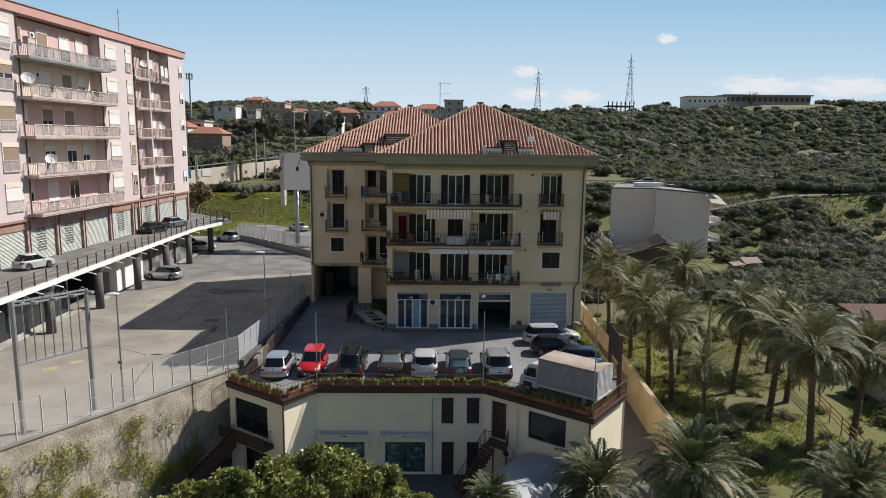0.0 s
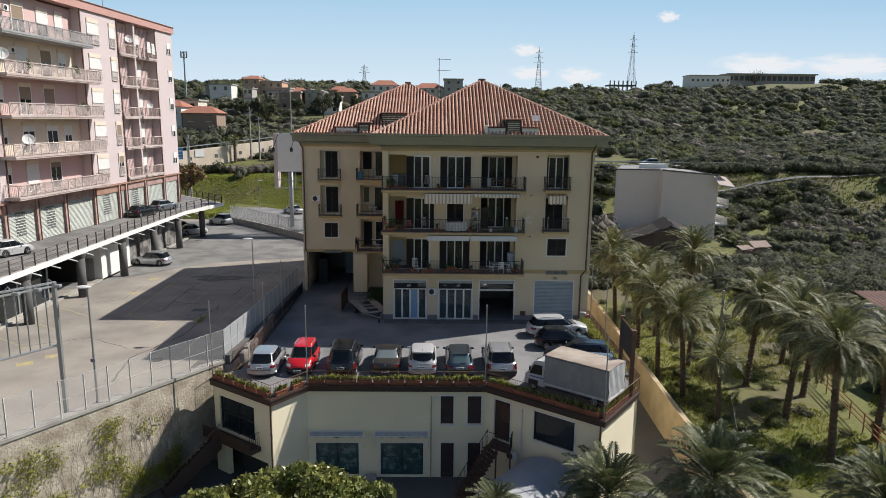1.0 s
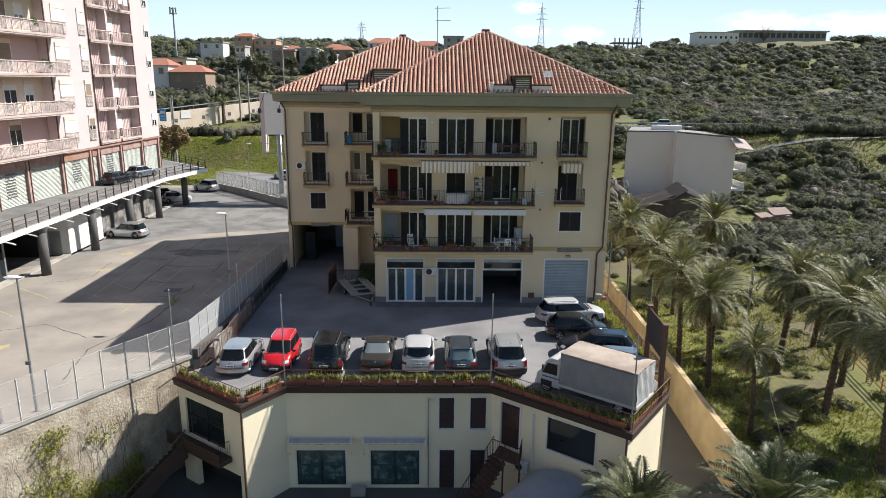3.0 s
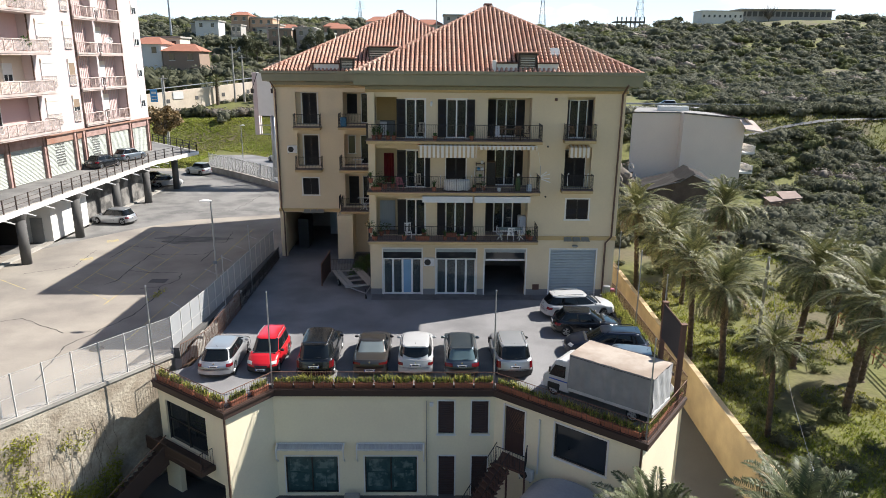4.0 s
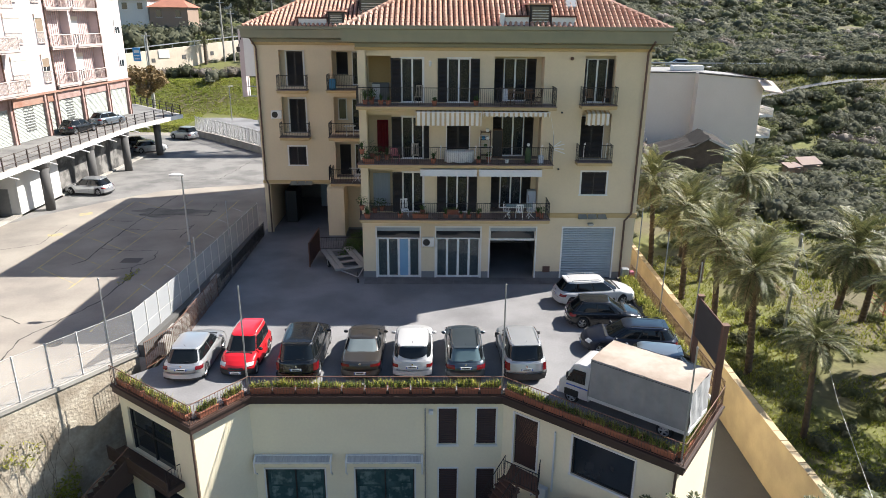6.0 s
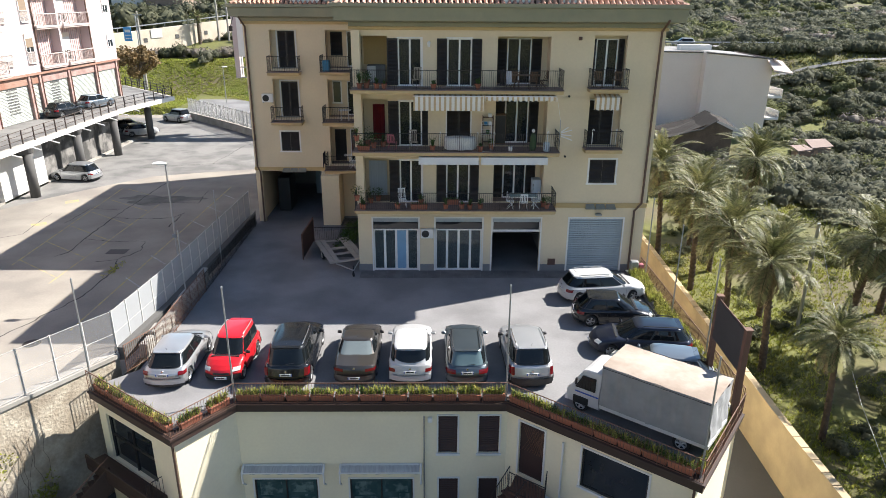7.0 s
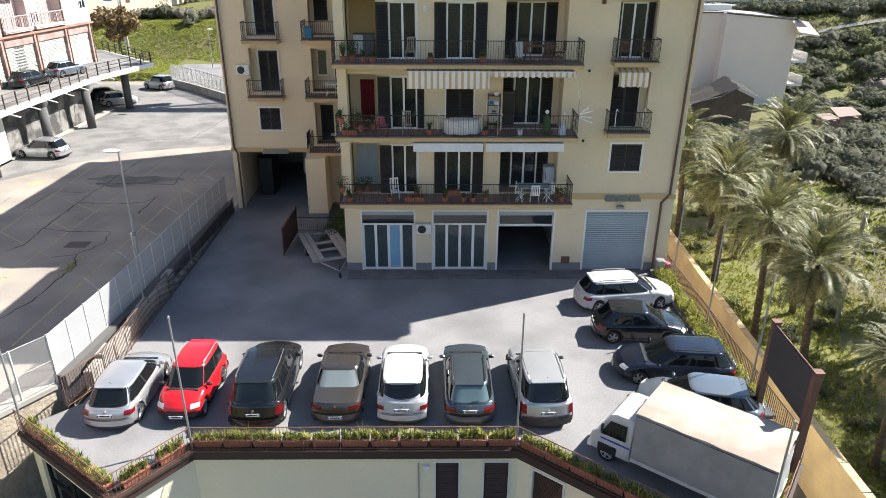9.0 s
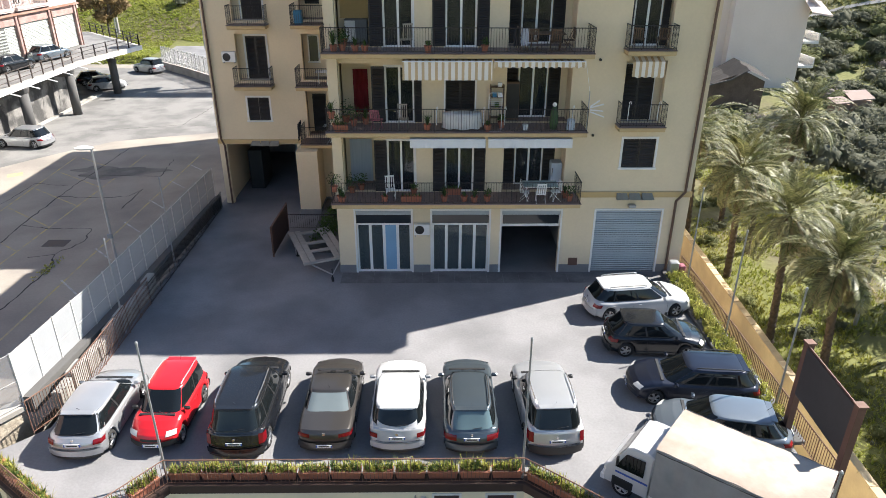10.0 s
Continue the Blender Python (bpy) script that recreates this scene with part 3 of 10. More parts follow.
def car(label, at, body_mat, L, W, H, shape="hatch", rails=False, black_bumper=False, cladding=False, group="parked cars in the courtyard", rail_mat=None, rear_mat=None, smile=0.0, lamps="corner", low_plate=False):
    """A car with its front towards +y: lofted lower body with wheel arches, a rounded glasshouse, panes, lamps, wheels, mirrors, plates."""
    c = thing("car", label, "car", at, group)
    hw, f, r = W / 2, L / 2, -L / 2
    rgb, rr, wsb, rf, belt, rw_top = SHAPES[shape]
    belt = min(belt, H * 0.64)
    rw = 0.315 if H < 1.6 else 0.35
    wf, wr = f - (0.86 if shape != "mini" else 0.66), r + (0.80 if shape != "sedan" else 0.98)
    if shape == "sedan":
        tail = [(0.0, 0.52), (0.015, 0.66), (0.05, belt - 0.12), (0.14, belt - 0.02), (rgb, belt + 0.02)]
    else:
        tail = [(0.0, 0.50), (0.012, 0.60), (0.05, 0.74), (rgb * 0.8, belt - 0.08), (rgb + 0.10, belt)]
    top = [(r + a, z) for a, z in tail] + [(f - wsb - 0.25, belt), (f - wsb + 0.05, belt + 0.01), (f - 0.62 * wsb, belt - 0.05), (f - 0.26, belt - 0.17), (f - 0.08, 0.66), (f - 0.015, 0.55), (f, 0.47)]

    def bow(x, y):
        k = min(1.0, abs(x) / hw)
        return y + 0.24 * k ** 2.6 * max(0.0, 1 - (y - r) / 0.9) - 0.34 * k ** 2.2 * max(0.0, 1 - (f - y) / 1.15)

    def sec(y):
        zt = interp(top, y)
        end = min(y - r, f - y)
        wm = hw * interp([(0, 0.92), (0.10, 0.955), (0.35, 0.99), (0.8, 1.0), (9, 1.0)], end)
        low = interp([(0, 0.34), (0.3, 0.23), (9, 0.21)], end)
        for yw in (wf, wr):
            d, ra = abs(y - yw), rw + 0.065
            if d < ra:
                low = max(low, rw + math.sqrt(ra * ra - d * d))
        low = min(low, zt - 0.06)
        g = zt - low
        return [(0, zt + 0.03), (wm * 0.5, zt + 0.022), (wm * 0.84, zt), (wm * 0.95, zt - min(0.035, g * 0.2)), (wm * 0.988, zt - min(0.11, g * 0.4)), (wm, low + g * 0.55), (wm, low + g * 0.14), (wm - 0.018, low), (wm - 0.17, low)]

    ys = sorted({r, f, *[r + 0.025 * i for i in range(10)], *[f - 0.03 * i for i in range(10)], *[r + L * i / 64 for i in range(65)], *[p[0] for p in top]})
    m = Mesh()
    for y in ys:
        s = sec(y)
        m.v += [(-x, bow(x, y), z) for x, z in reversed(s[1:])] + [(x, bow(x, y), z) for x, z in s]
    n = 17
    for j in range(len(ys) - 1):
        for i in range(n - 1):
            m.f.append((j * n + i, j * n + i + 1, (j + 1) * n + i + 1, (j + 1) * n + i))
    m.f += [tuple(range(n - 1, -1, -1)), tuple(range((len(ys) - 1) * n, len(ys) * n))]
    part("body", m, body_mat, c, smooth=True)
    part("underbody", Mesh().box(-hw + 0.17, hw - 0.17, r + 0.25, f - 0.3, 0.18, 0.62), black_plastic, c)

    # glasshouse: rounded rings from the belt to the roof
    z0, zr, se = belt - 0.04, H - 0.055, 5.0
    w0, w1 = hw - 0.065, (hw - 0.065) * rw_top

    def ring(h):
        a, b = r + rgb + (rr - rgb) * h ** 0.88, f - wsb - (rf - wsb) * h ** 0.94
        return (a + b) / 2, (b - a) / 2, w0 + (w1 - w0) * h ** 1.2, z0 + (zr - z0) * h

    def side_pt(y, h):
        yc, hl, w, z = ring(h)
        return w * max(0.0, 1 - abs((y - yc) / hl) ** se) ** (1 / se), z

    def end_pt(k, h, s):
        yc, hl, w, z = ring(h)
        return k * w, yc + s * hl * max(0.0, 1 - abs(k) ** se) ** (1 / se), z

    m, na = Mesh(), 48
    levels = [(i / 8, 1.0, 0.0) for i in range(9)] + [(1.0, q, 0.055 * (1 - q ** 2.6) ** 0.7) for q in (0.96, 0.88, 0.7, 0.45, 0.2)]
    for h, q, up in levels:
        yc, hl, w, z = ring(h)
        for i in range(na):
            a = 6.283185 * i / na
            ca, sa = math.cos(a), math.sin(a)
            m.v.append((q * w * math.copysign(abs(ca) ** (2 / se), ca), yc + q * hl * math.copysign(abs(sa) ** (2 / se), sa), z + up))
    m.f = [(j * na + i, j * na + (i + 1) % na, (j + 1) * na + (i + 1) % na, (j + 1) * na + i) for j in range(len(levels) - 1) for i in range(na)] + [tuple((len(levels) - 1) * na + i for i in range(na))]
    part("cabin", m, body_mat, c, smooth=True)

    def side_patch(u0, u1, h0, h1, s, off, nu=8, nh=4):
        q = Mesh()
        for j in range(nh + 1):
            h = h0 + (h1 - h0) * j / nh
            yc, hl, _, _ = ring(h)
            for i in range(nu + 1):
                y = yc - hl * 0.93 + 1.86 * hl * (u0 + (u1 - u0) * i / nu)
                x, z = side_pt(y, h)
                q.v.append((s * (x + off), y, z + off * 0.3))
        q.f = [(j * (nu + 1) + i, j * (nu + 1) + i + 1, (j + 1) * (nu + 1) + i + 1, (j + 1) * (nu + 1) + i)[::s] for j in range(nh) for i in range(nu)]
        return q

    def end_patch(kx, h0, h1, s, off, curve=0.0, nx=12, nh=5):
        q = Mesh()
        for j in range(nh + 1):
            for i in range(nx + 1):
                k = -kx + 2 * kx * i / nx
                a = h0 + curve * (k / kx) ** 2
                x, y, z = end_pt(k, a + (h1 - a) * j / nh, s)
                q.v.append((x, y + s * off, z + off))
        q.f = [(j * (nx + 1) + i, j * (nx + 1) + i + 1, (j + 1) * (nx + 1) + i + 1, (j + 1) * (nx + 1) + i)[::-s] for j in range(nh) for i in range(nx)]
        return q

    part("windshield", end_patch(0.90, 0.06, 0.95, 1, 0.010), car_glass, c, smooth=True)
    part("rear_surround", end_patch(0.90, 0.06, 0.95, -1, 0.006, smile), black_plastic if shape in ("suv", "hatch") and not smile else body_mat, c, smooth=True)
    part("rear_window", end_patch(0.84, 0.11, 0.89, -1, 0.013, smile), rear_mat or car_glass, c, smooth=True)
    cuts = [(0.0, 0.19), (0.215, 0.56), (0.59, 0.94)] if shape in ("wagon", "suv") else [(0.05, 0.47), (0.505, 0.94)]
    for s in (-1, 1):
        part("window_band", side_patch(0.0, 0.97, 0.08, 0.90, s, 0.004, 14), black_plastic, c, smooth=True)
        for a, b in cuts:
            part("side_window", side_patch(a, b, 0.13, 0.86, s, 0.009), car_glass, c, smooth=True)
    # surfaces of the two ends, for lamps, seams and bumpers
    rear_z = [(z, r + a) for a, z in tail]
    front_z = sorted((z, y) for y, z in top if y > f - 0.6 * wsb)

    def end_grid(s, xa, xb, za, zb, off, nx=8, nz=4):
        q = Mesh()
        for j in range(nz + 1):
            z = za + (zb - za) * j / nz
            y = interp(rear_z if s < 0 else front_z, max(z, 0.50 if s < 0 else 0.47))
            for i in range(nx + 1):
                x = xa + (xb - xa) * i / nx
                q.v.append((x, bow(x, y) + s * off, z + 0.02))
        q.f = [(j * (nx + 1) + i, j * (nx + 1) + i + 1, (j + 1) * (nx + 1) + i + 1, (j + 1) * (nx + 1) + i)[::-s] for j in range(nz) for i in range(nx)]
        return q

    lz = {"corner": (0.66, 0.81, 0.70), "tall": (0.62, belt - 0.10, 0.80), "slit": (0.68, 0.80, 0.52), "wide": (0.62, 0.80, 0.55)}[lamps]
    for s in (-1, 1):
        q = end_grid(-1, s * hw * lz[2], s * hw * 0.955, lz[0], lz[1], 0.012)
        if s < 0:
            q.f = [k[::-1] for k in q.f]
        nx = 9
        for j in range(5):
            x, y, z = q.v[j * nx + nx - 1]
            q.v.append((s * (hw * 0.995 + 0.008), y + 0.20, z))
        o = 5 * nx
        q.f += [(j * nx + nx - 1, o + j, o + j + 1, (j + 1) * nx + nx - 1)[::s] for j in range(4)]
        part("tail_light", q, tail_red, c, smooth=True)
        q = end_grid(1, s * hw * 0.58, s * hw * 0.94, 0.60, 0.74, 0.014)
        if s < 0:
            q.f = [k[::-1] for k in q.f]
        part("headlight", q, head_clear, c, smooth=True)
        yd = ring(0.0)
        for yy in (yd[0] - yd[1] * 0.02, yd[0] + yd[1] * 0.88, yd[0] - yd[1] * 0.72):
            part("door_seam", Mesh().box(s * (hw - 0.006), s * (hw + 0.003), yy, yy + 0.010, 0.34, belt - 0.16), black_plastic, c)
        for yy in (yd[0] + yd[1] * 0.10, yd[0] - yd[1] * 0.60):
            part("handle", Mesh().box(s * (hw - 0.02), s * (hw + 0.022), yy, yy + 0.17, belt - 0.20, belt - 0.165, b=0.008), body_mat, c)
        part("sill", Mesh().box(s * (hw - 0.05), s * (hw + 0.006), wr + rw + 0.10, wf - rw - 0.10, 0.20, 0.30, b=0.01), black_plastic if cladding or black_bumper else body_mat, c)
        ym = ring(0.15)[0] + ring(0.15)[1] * 0.80
        part("mirror", Mesh().box(s * (hw - 0.04), s * (hw + 0.17), ym, ym + 0.11, belt + 0.0, belt + 0.14, b=0.035), black_plastic if black_bumper or cladding else body_mat, c)
        if cladding:
            for yw in (wf, wr):
                pts = [(s * (hw + 0.002), yw + (rw + 0.075) * math.cos(a), rw + (rw + 0.075) * math.sin(a)) for a in [math.pi * i / 12 for i in range(13)]]
                part("arch_trim", Mesh().path(pts, 0.028, 5), black_plastic, c)
        if rails:
            pts = []
            for q_, lift in ((0.10, 0.045), (0.15, 0.09), (0.5, 0.10), (0.82, 0.09), (0.88, 0.045)):
                yc, hl, w, z = ring(1.0)
                y = yc - hl + 2 * hl * q_
                pts.append((s * (side_pt(y, 1.0)[0] * 0.93), y, z + lift))
            part("roof_rail", Mesh().path(pts, 0.022), rail_mat or chrome, c)
    trim = black_plastic if (black_bumper or cladding) else body_mat
    part("rear_bumper", end_grid(-1, -hw * 0.97, hw * 0.97, 0.30, 0.52, 0.035, 16), trim, c, smooth=True)
    part("front_bumper", end_grid(1, -hw * 0.95, hw * 0.95, 0.28, 0.48, 0.03, 16), trim, c, smooth=True)
    part("bumper_lip", end_grid(-1, -hw * 0.92, hw * 0.92, 0.20, 0.29, 0.02, 12, 1), black_plastic, c)
    part("grille", end_grid(1, -hw * 0.42, hw * 0.42, 0.50, 0.58, 0.018, 6, 1), black_plastic, c)
    part("lower_grille", end_grid(1, -hw * 0.6, hw * 0.6, 0.30, 0.38, 0.036, 8, 1), black_plastic, c)
    part("tailgate_seam", end_grid(-1, -hw * 0.80, hw * 0.80, 0.555, 0.567, 0.008, 10, 1), black_plastic, c)
    yt = interp(rear_z, 0.80)
    part("badge", Mesh().tube((0, yt - 0.004, 0.86), (0, yt - 0.03, 0.86), 0.045, n=12), chrome, c)
    for s, z in ((-1, 0.44 if low_plate else 0.72), (1, 0.40)):
        y = interp(rear_z, max(0.5, z)) - (0.05 if low_plate else 0.022) if s < 0 else f + 0.045
        pt = part("number_plate", Mesh().box(-0.26, 0.26, y - 0.008, y + 0.008, z - 0.055, z + 0.055), plate_white, c)
        part("plate_band", Mesh().box(-0.26, -0.22, y - 0.011, y + 0.011, z - 0.05, z + 0.05), plate_blue, pt)
        part("plate_band", Mesh().box(0.22, 0.26, y - 0.011, y + 0.011, z - 0.05, z + 0.05), plate_blue, pt)
        part("plate_bar", Mesh().box(-0.17, 0.17, y - 0.012, y + 0.012, z - 0.025, z + 0.025), black_plastic, pt)
    if shape != "sedan":
        a, b = end_pt(0.0, 0.14, -1), end_pt(0.42, 0.20, -1)
        part("rear_wiper", Mesh().tube((a[0], a[1] - 0.03, a[2] + 0.02), (b[0], b[1] - 0.03, b[2] + 0.02), 0.010, n=5), black_plastic, c)
        yc, hl, w, z = ring(1.0)
        part("spoiler", Mesh().box(-w * 0.80, w * 0.80, yc - hl - 0.05, yc - hl + 0.16, z - 0.005, z + 0.03, b=0.012), body_mat, c)
    for k in (-0.45, 0.15):
        a, b = end_pt(k, 0.03, 1), end_pt(k + 0.42, 0.16, 1)
        part("wiper", Mesh().tube((a[0], a[1] + 0.03, a[2] + 0.03), (b[0], b[1] + 0.03, b[2] + 0.03), 0.009, n=5), black_plastic, c)
    a = end_pt(0.0, 0.0, 1)
    part("wiper_cowl", Mesh().box(-w0 * 0.8, w0 * 0.8, a[1] - 0.05, a[1] + 0.06, belt - 0.01, belt + 0.045, b=0.01), black_plastic, c)
    yc, hl, w, z = ring(1.0)
    part("antenna", Mesh().tube((0, yc - hl * 0.8, z + 0.04), (0, yc - hl * 0.95, z + 0.20), 0.006, n=4), black_plastic, c)
    tyre, rim = wheel_meshes(rw, 0.21)
    td, rd = tyre.data("tyre", rubber, True), rim.data("rim", alloy, False)
    for yw in (wf, wr):
        for s in (-1, 1):
            wv = new("wheel")
            wv.parent = c
            wv.location = (s * (hw - 0.115), yw, rw)
            part("tyre", td, None, wv)
            part("rim", rd, None, wv)
    return c


# white reflection in the saloon's rear window, painted as a pale glass colour
painted_reflection = glass_pane("rear_window_painted_reflection", (0.17, 0.20, 0.20), 0.05)
# paler glass for the estate's rear window, nothing is modelled behind it
pale_rear_glass = glass_pane("pale_rear_window_glass", (0.10, 0.15, 0.16), 0.05)
silver = paint("silver_paint", (0.414, 0.423, 0.432), metal=0.55)
red = paint("red_paint", (0.50, 0.012, 0.018))
black = paint("black_paint", (0.010, 0.011, 0.013), rough=0.2)
bronze = paint("dark_bronze_paint", (0.066, 0.060, 0.055), metal=0.5)
white = paint("white_car_paint", (0.44, 0.44, 0.435))
slate = paint("dark_slate_paint", (0.085, 0.108, 0.125), metal=0.6)
pale_silver = paint("pale_silver_paint", (0.446, 0.456, 0.465), metal=0.5)
navy = paint("dark_blue_paint", (0.012, 0.016, 0.030), metal=0.3)
greyblue = paint("grey_blue_paint", (0.16, 0.19, 0.22), metal=0.5)

car("small silver hatchback with dark glass parked by the flower boxes", pose(-12.5, 44.0, 0, 0, 0, 0), silver, 4.3, 1.77, 1.47, "hatch")
car("bright red small van-like hatchback parked nose to the planters", pose(-10.16, 44.05, 0, 0, 0, 178), red, 3.6, 1.62, 1.58, "mini", rails=True, black_bumper=True, rail_mat=silver)
car("large black off-roader with bright roof rails", pose(-7.42, 44.3, 0, 0, 0, 0), black, 4.85, 1.90, 1.80, "suv", rails=True, lamps="tall")
car("dark bronze saloon car with a low boot", pose(-4.62, 44.45, 0, 0, 0, 0), bronze, 4.6, 1.80, 1.45, "sedan", rear_mat=painted_reflection, lamps="slit", low_plate=True)
car("white crossover car with a large rear window", pose(-2.27, 44.3, 0, 0, 0, 0), white, 4.4, 1.82, 1.62, "suv", smile=0.26, lamps="corner")
car("dark slate estate car with a pale rear window", pose(0.13, 44.35, 0, 0, 0, 0), slate, 4.65, 1.78, 1.50, "wagon", rails=True, rail_mat=black_plastic, rear_mat=pale_rear_glass, lamps="wide")
car("silver off-roader with grey bumpers and roof rails", pose(2.78, 44.15, 0, 0, 0, 2), pale_silver, 4.5, 1.86, 1.75, "suv", rails=True, cladding=True, lamps="tall")
car("white estate car parked nose to the railing", pose(7.97, 51.4, 0, 0, 0, -82.8), white, 4.75, 1.78, 1.50, "wagon", rails=True, rail_mat=chrome)
car("black three-door hatchback with alloy wheels", pose(7.83, 48.40, 0, 0, 0, -94.3), black, 4.05, 1.74, 1.48, "hatch")
car("dark blue estate car with a silver-grey roof reflection", pose(8.35, 45.35, 0, 0, 0, 84), navy, 4.65, 1.78, 1.48, "wagon", rails=True, rail_mat=black_plastic)
car("grey-blue saloon car beside the lorry", pose(8.45, 42.85, 0, 0, 0, 78), greyblue, 4.4, 1.76, 1.42, "hatch")

# cars of the western car park and the raised road
WEST = "parked cars of the western car park"
car("silver people carrier parked beside a pillar", pose(-34.7, 79.6, -0.88, 0, 0, 82), silver, 4.5, 1.8, 1.62, "wagon", group=WEST)
car("white hatchback parked under the raised road", pose(-37.2, 100.9, -0.872, 0, 0, -62), white, 4.0, 1.7, 1.5, "hatch", group=WEST)
car("dark hatchback parked under the raised road", pose(-39.8, 103.8, -0.872, 0, 0, -62), black, 4.0, 1.7, 1.5, "hatch", group=WEST)
car("silver small van at the street corner", pose(-36.3, 110.6, -0.872, 0, 0, 62), silver, 4.2, 1.75, 1.8, "suv", group=WEST)
car("white small hatchback on the raised road", pose(-39.6, 61.6, 3.8, 0, 0, -28), white, 3.7, 1.65, 1.52, "hatch", group=WEST)
car("black hatchback on the raised road", pose(-38.6, 87.0, 3.8, 0, 0, -18), black, 4.1, 1.75, 1.48, "hatch", group=WEST)
car("dark blue hatchback on the raised road", pose(-38.1, 92.6, 3.8, 0, 0, -22), greyblue, 4.1, 1.75, 1.48, "hatch", group=WEST)
car("silver car on the street below the meadow", pose(-25.8, 117.4, 0.062, 0, 0, 48), silver, 4.3, 1.75, 1.5, "sedan", group=WEST)

# lorry with a tarpaulin body
tarp_side = material("grey_tarpaulin", (0.245, 0.245, 0.25), 0.6, vary=0.09, scale=1.4, fine=5, bump=0.02, tint=(0.17, 0.17, 0.175))
tarp_top = material("faded_tarpaulin_top", (0.396, 0.335, 0.275), 0.75, vary=0.07, scale=0.7, fine=6, bump=0.015, tint=(0.258, 0.198, 0.15), amount=0.85, contrast=(0.42, 0.62))
tarp_hem = material("whitish_tarpaulin_hem", (0.50, 0.50, 0.50), 0.7, vary=0.1, scale=3, fine=12)
tarp_end = material("pale_tarpaulin_flap", (0.40, 0.40, 0.40), 0.7, vary=0.1, scale=1.5, fine=6, bump=0.03, tint=(0.27, 0.27, 0.27))
lorry_white = paint("lorry_white", (0.51, 0.51, 0.501), rough=0.4)


def lorry(at):
    t = thing("lorry", "small white lorry with a grey tarpaulin-covered load bed", "lorry", at)
    # tarpaulin: side walls with sag between hoops, roof slightly domed
    ny, nz, w, h0, h1 = 40, 10, 1.10, 0.78, 2.52
    for s in (-1, 1):
        m, hem = Mesh(), Mesh()
        for j in range(ny + 1):
            y = -2.05 + 4.1 * j / ny
            for i in range(nz + 1):
                z = h0 + (h1 - h0) * i / nz
                bulge = 0.030 * math.sin(j * 1.23) * math.sin(math.pi * i / nz) + 0.05 * noise.noise(Vector((y * 1.6 + z, z * 2.2 - y, s)))
                m.v.append((s * (w + bulge), y, z))
            drop = 0.05 + 0.05 * abs(math.sin(j * 0.785)) + 0.03 * noise.noise(Vector((y * 5, 0, s * 3)))
            hem.v += [(s * (w + 0.022), y, h0 + 0.03), (s * (w + 0.015), y, h0 - drop)]
        for j in range(ny):
            q = (2 * j, 2 * j + 2, 2 * j + 3, 2 * j + 1)
            hem.f.append(q if s < 0 else q[::-1])
            for i in range(nz):
                a = j * (nz + 1) + i
                m.f.append((a, a + 1, a + nz + 2, a + nz + 1) if s < 0 else (a + nz + 1, a + nz + 2, a + 1, a))
        part("tarpaulin_side", m, tarp_side, t, "grey tarpaulin with folds", smooth=True)
        part("hem", hem, tarp_hem, t, "ragged whitish hem", smooth=True)
        part("strap", Mesh().path([(s * (w + 0.05), -2.0 + 0.31 * 1, h1 - 0.06)] + [(s * (w + 0.045), -2.0 + 4.0 * k / 12, h1 - 0.06 - 0.015 * (k % 2)) for k in range(13)], 0.012, 4), black_plastic, t)
    for y, s in ((-2.06, -1), (2.06, 1)):
        m = Mesh()
        for i in range(13):
            for k in range(11):
                x, z = -w + 2 * w * i / 12, h0 - 0.10 + (h1 - h0 + 0.10) * k / 10
                m.v.append((x, y + s * (0.03 * math.sin(i * 1.7 + k * 0.6) + 0.05 * noise.noise(Vector((x * 2 + z, z * 2, s)))), z))
        for i in range(12):
            for k in range(10):
                a = i * 11 + k
                m.f.append((a, a + 11, a + 12, a + 1) if s < 0 else (a + 1, a + 12, a + 11, a))
        part("tarpaulin_end", m, tarp_end, t, "whitish creased tarpaulin flap", smooth=True)
    m = Mesh()
    for j in range(ny + 1):
        y = -2.07 + 4.14 * j / ny
        for i in range(11):
            x = -w - 0.01 + (2 * w + 0.02) * i / 10
            m.v.append((x, y, h1 + 0.035 * (1 - (x / w) ** 2) - 0.008 * abs(math.sin(j * 0.72)) + (0 if abs(x) < w else -0.02)))
    for j in range(ny):
        for i in range(10):
            a = j * 11 + i
            m.f.append((a, a + 1, a + 12, a + 11))
    part("tarpaulin_top", m, tarp_top, t, "sun-faded dusty tarpaulin roof", smooth=True)
    part("load_bed", Mesh().box(-1.08, 1.08, -2.1, 2.08, 0.62, 0.80, b=0.02), lorry_white, t)
    part("chassis", Mesh().box(-0.42, -0.30, -2.0, 3.2, 0.42, 0.62).box(0.30, 0.42, -2.0, 3.2, 0.42, 0.62).box(-0.42, 0.42, -1.9, -1.8, 0.42, 0.6), black_plastic, t)
    # cab
    prof = [(2.14, 0.35), (3.52, 0.35), (3.58, 0.60), (3.52, 0.98), (3.36, 1.12), (2.95, 1.84), (2.75, 1.92), (2.25, 1.93), (2.14, 1.86)]
    cab = Mesh()
    n = len(prof)
    rings = [(-0.86, 0.94), (-0.82, 1.0), (0.82, 1.0), (0.86, 0.94)]
    for x, k in rings:
        for y, z in prof:
            taper = 1 - 0.08 * max(0, (z - 1.1))
            cab.v.append((x * taper, 2.8 + (y - 2.8) * k, 1.0 + (z - 1.0) * k))
    for q in range(3):
        for i in range(n):
            j = (i + 1) % n
            cab.f.append((q * n + i, q * n + j, (q + 1) * n + j, (q + 1) * n + i))
    cab.f += [tuple(range(n)), tuple(range(4 * n - 1, 3 * n - 1, -1))]
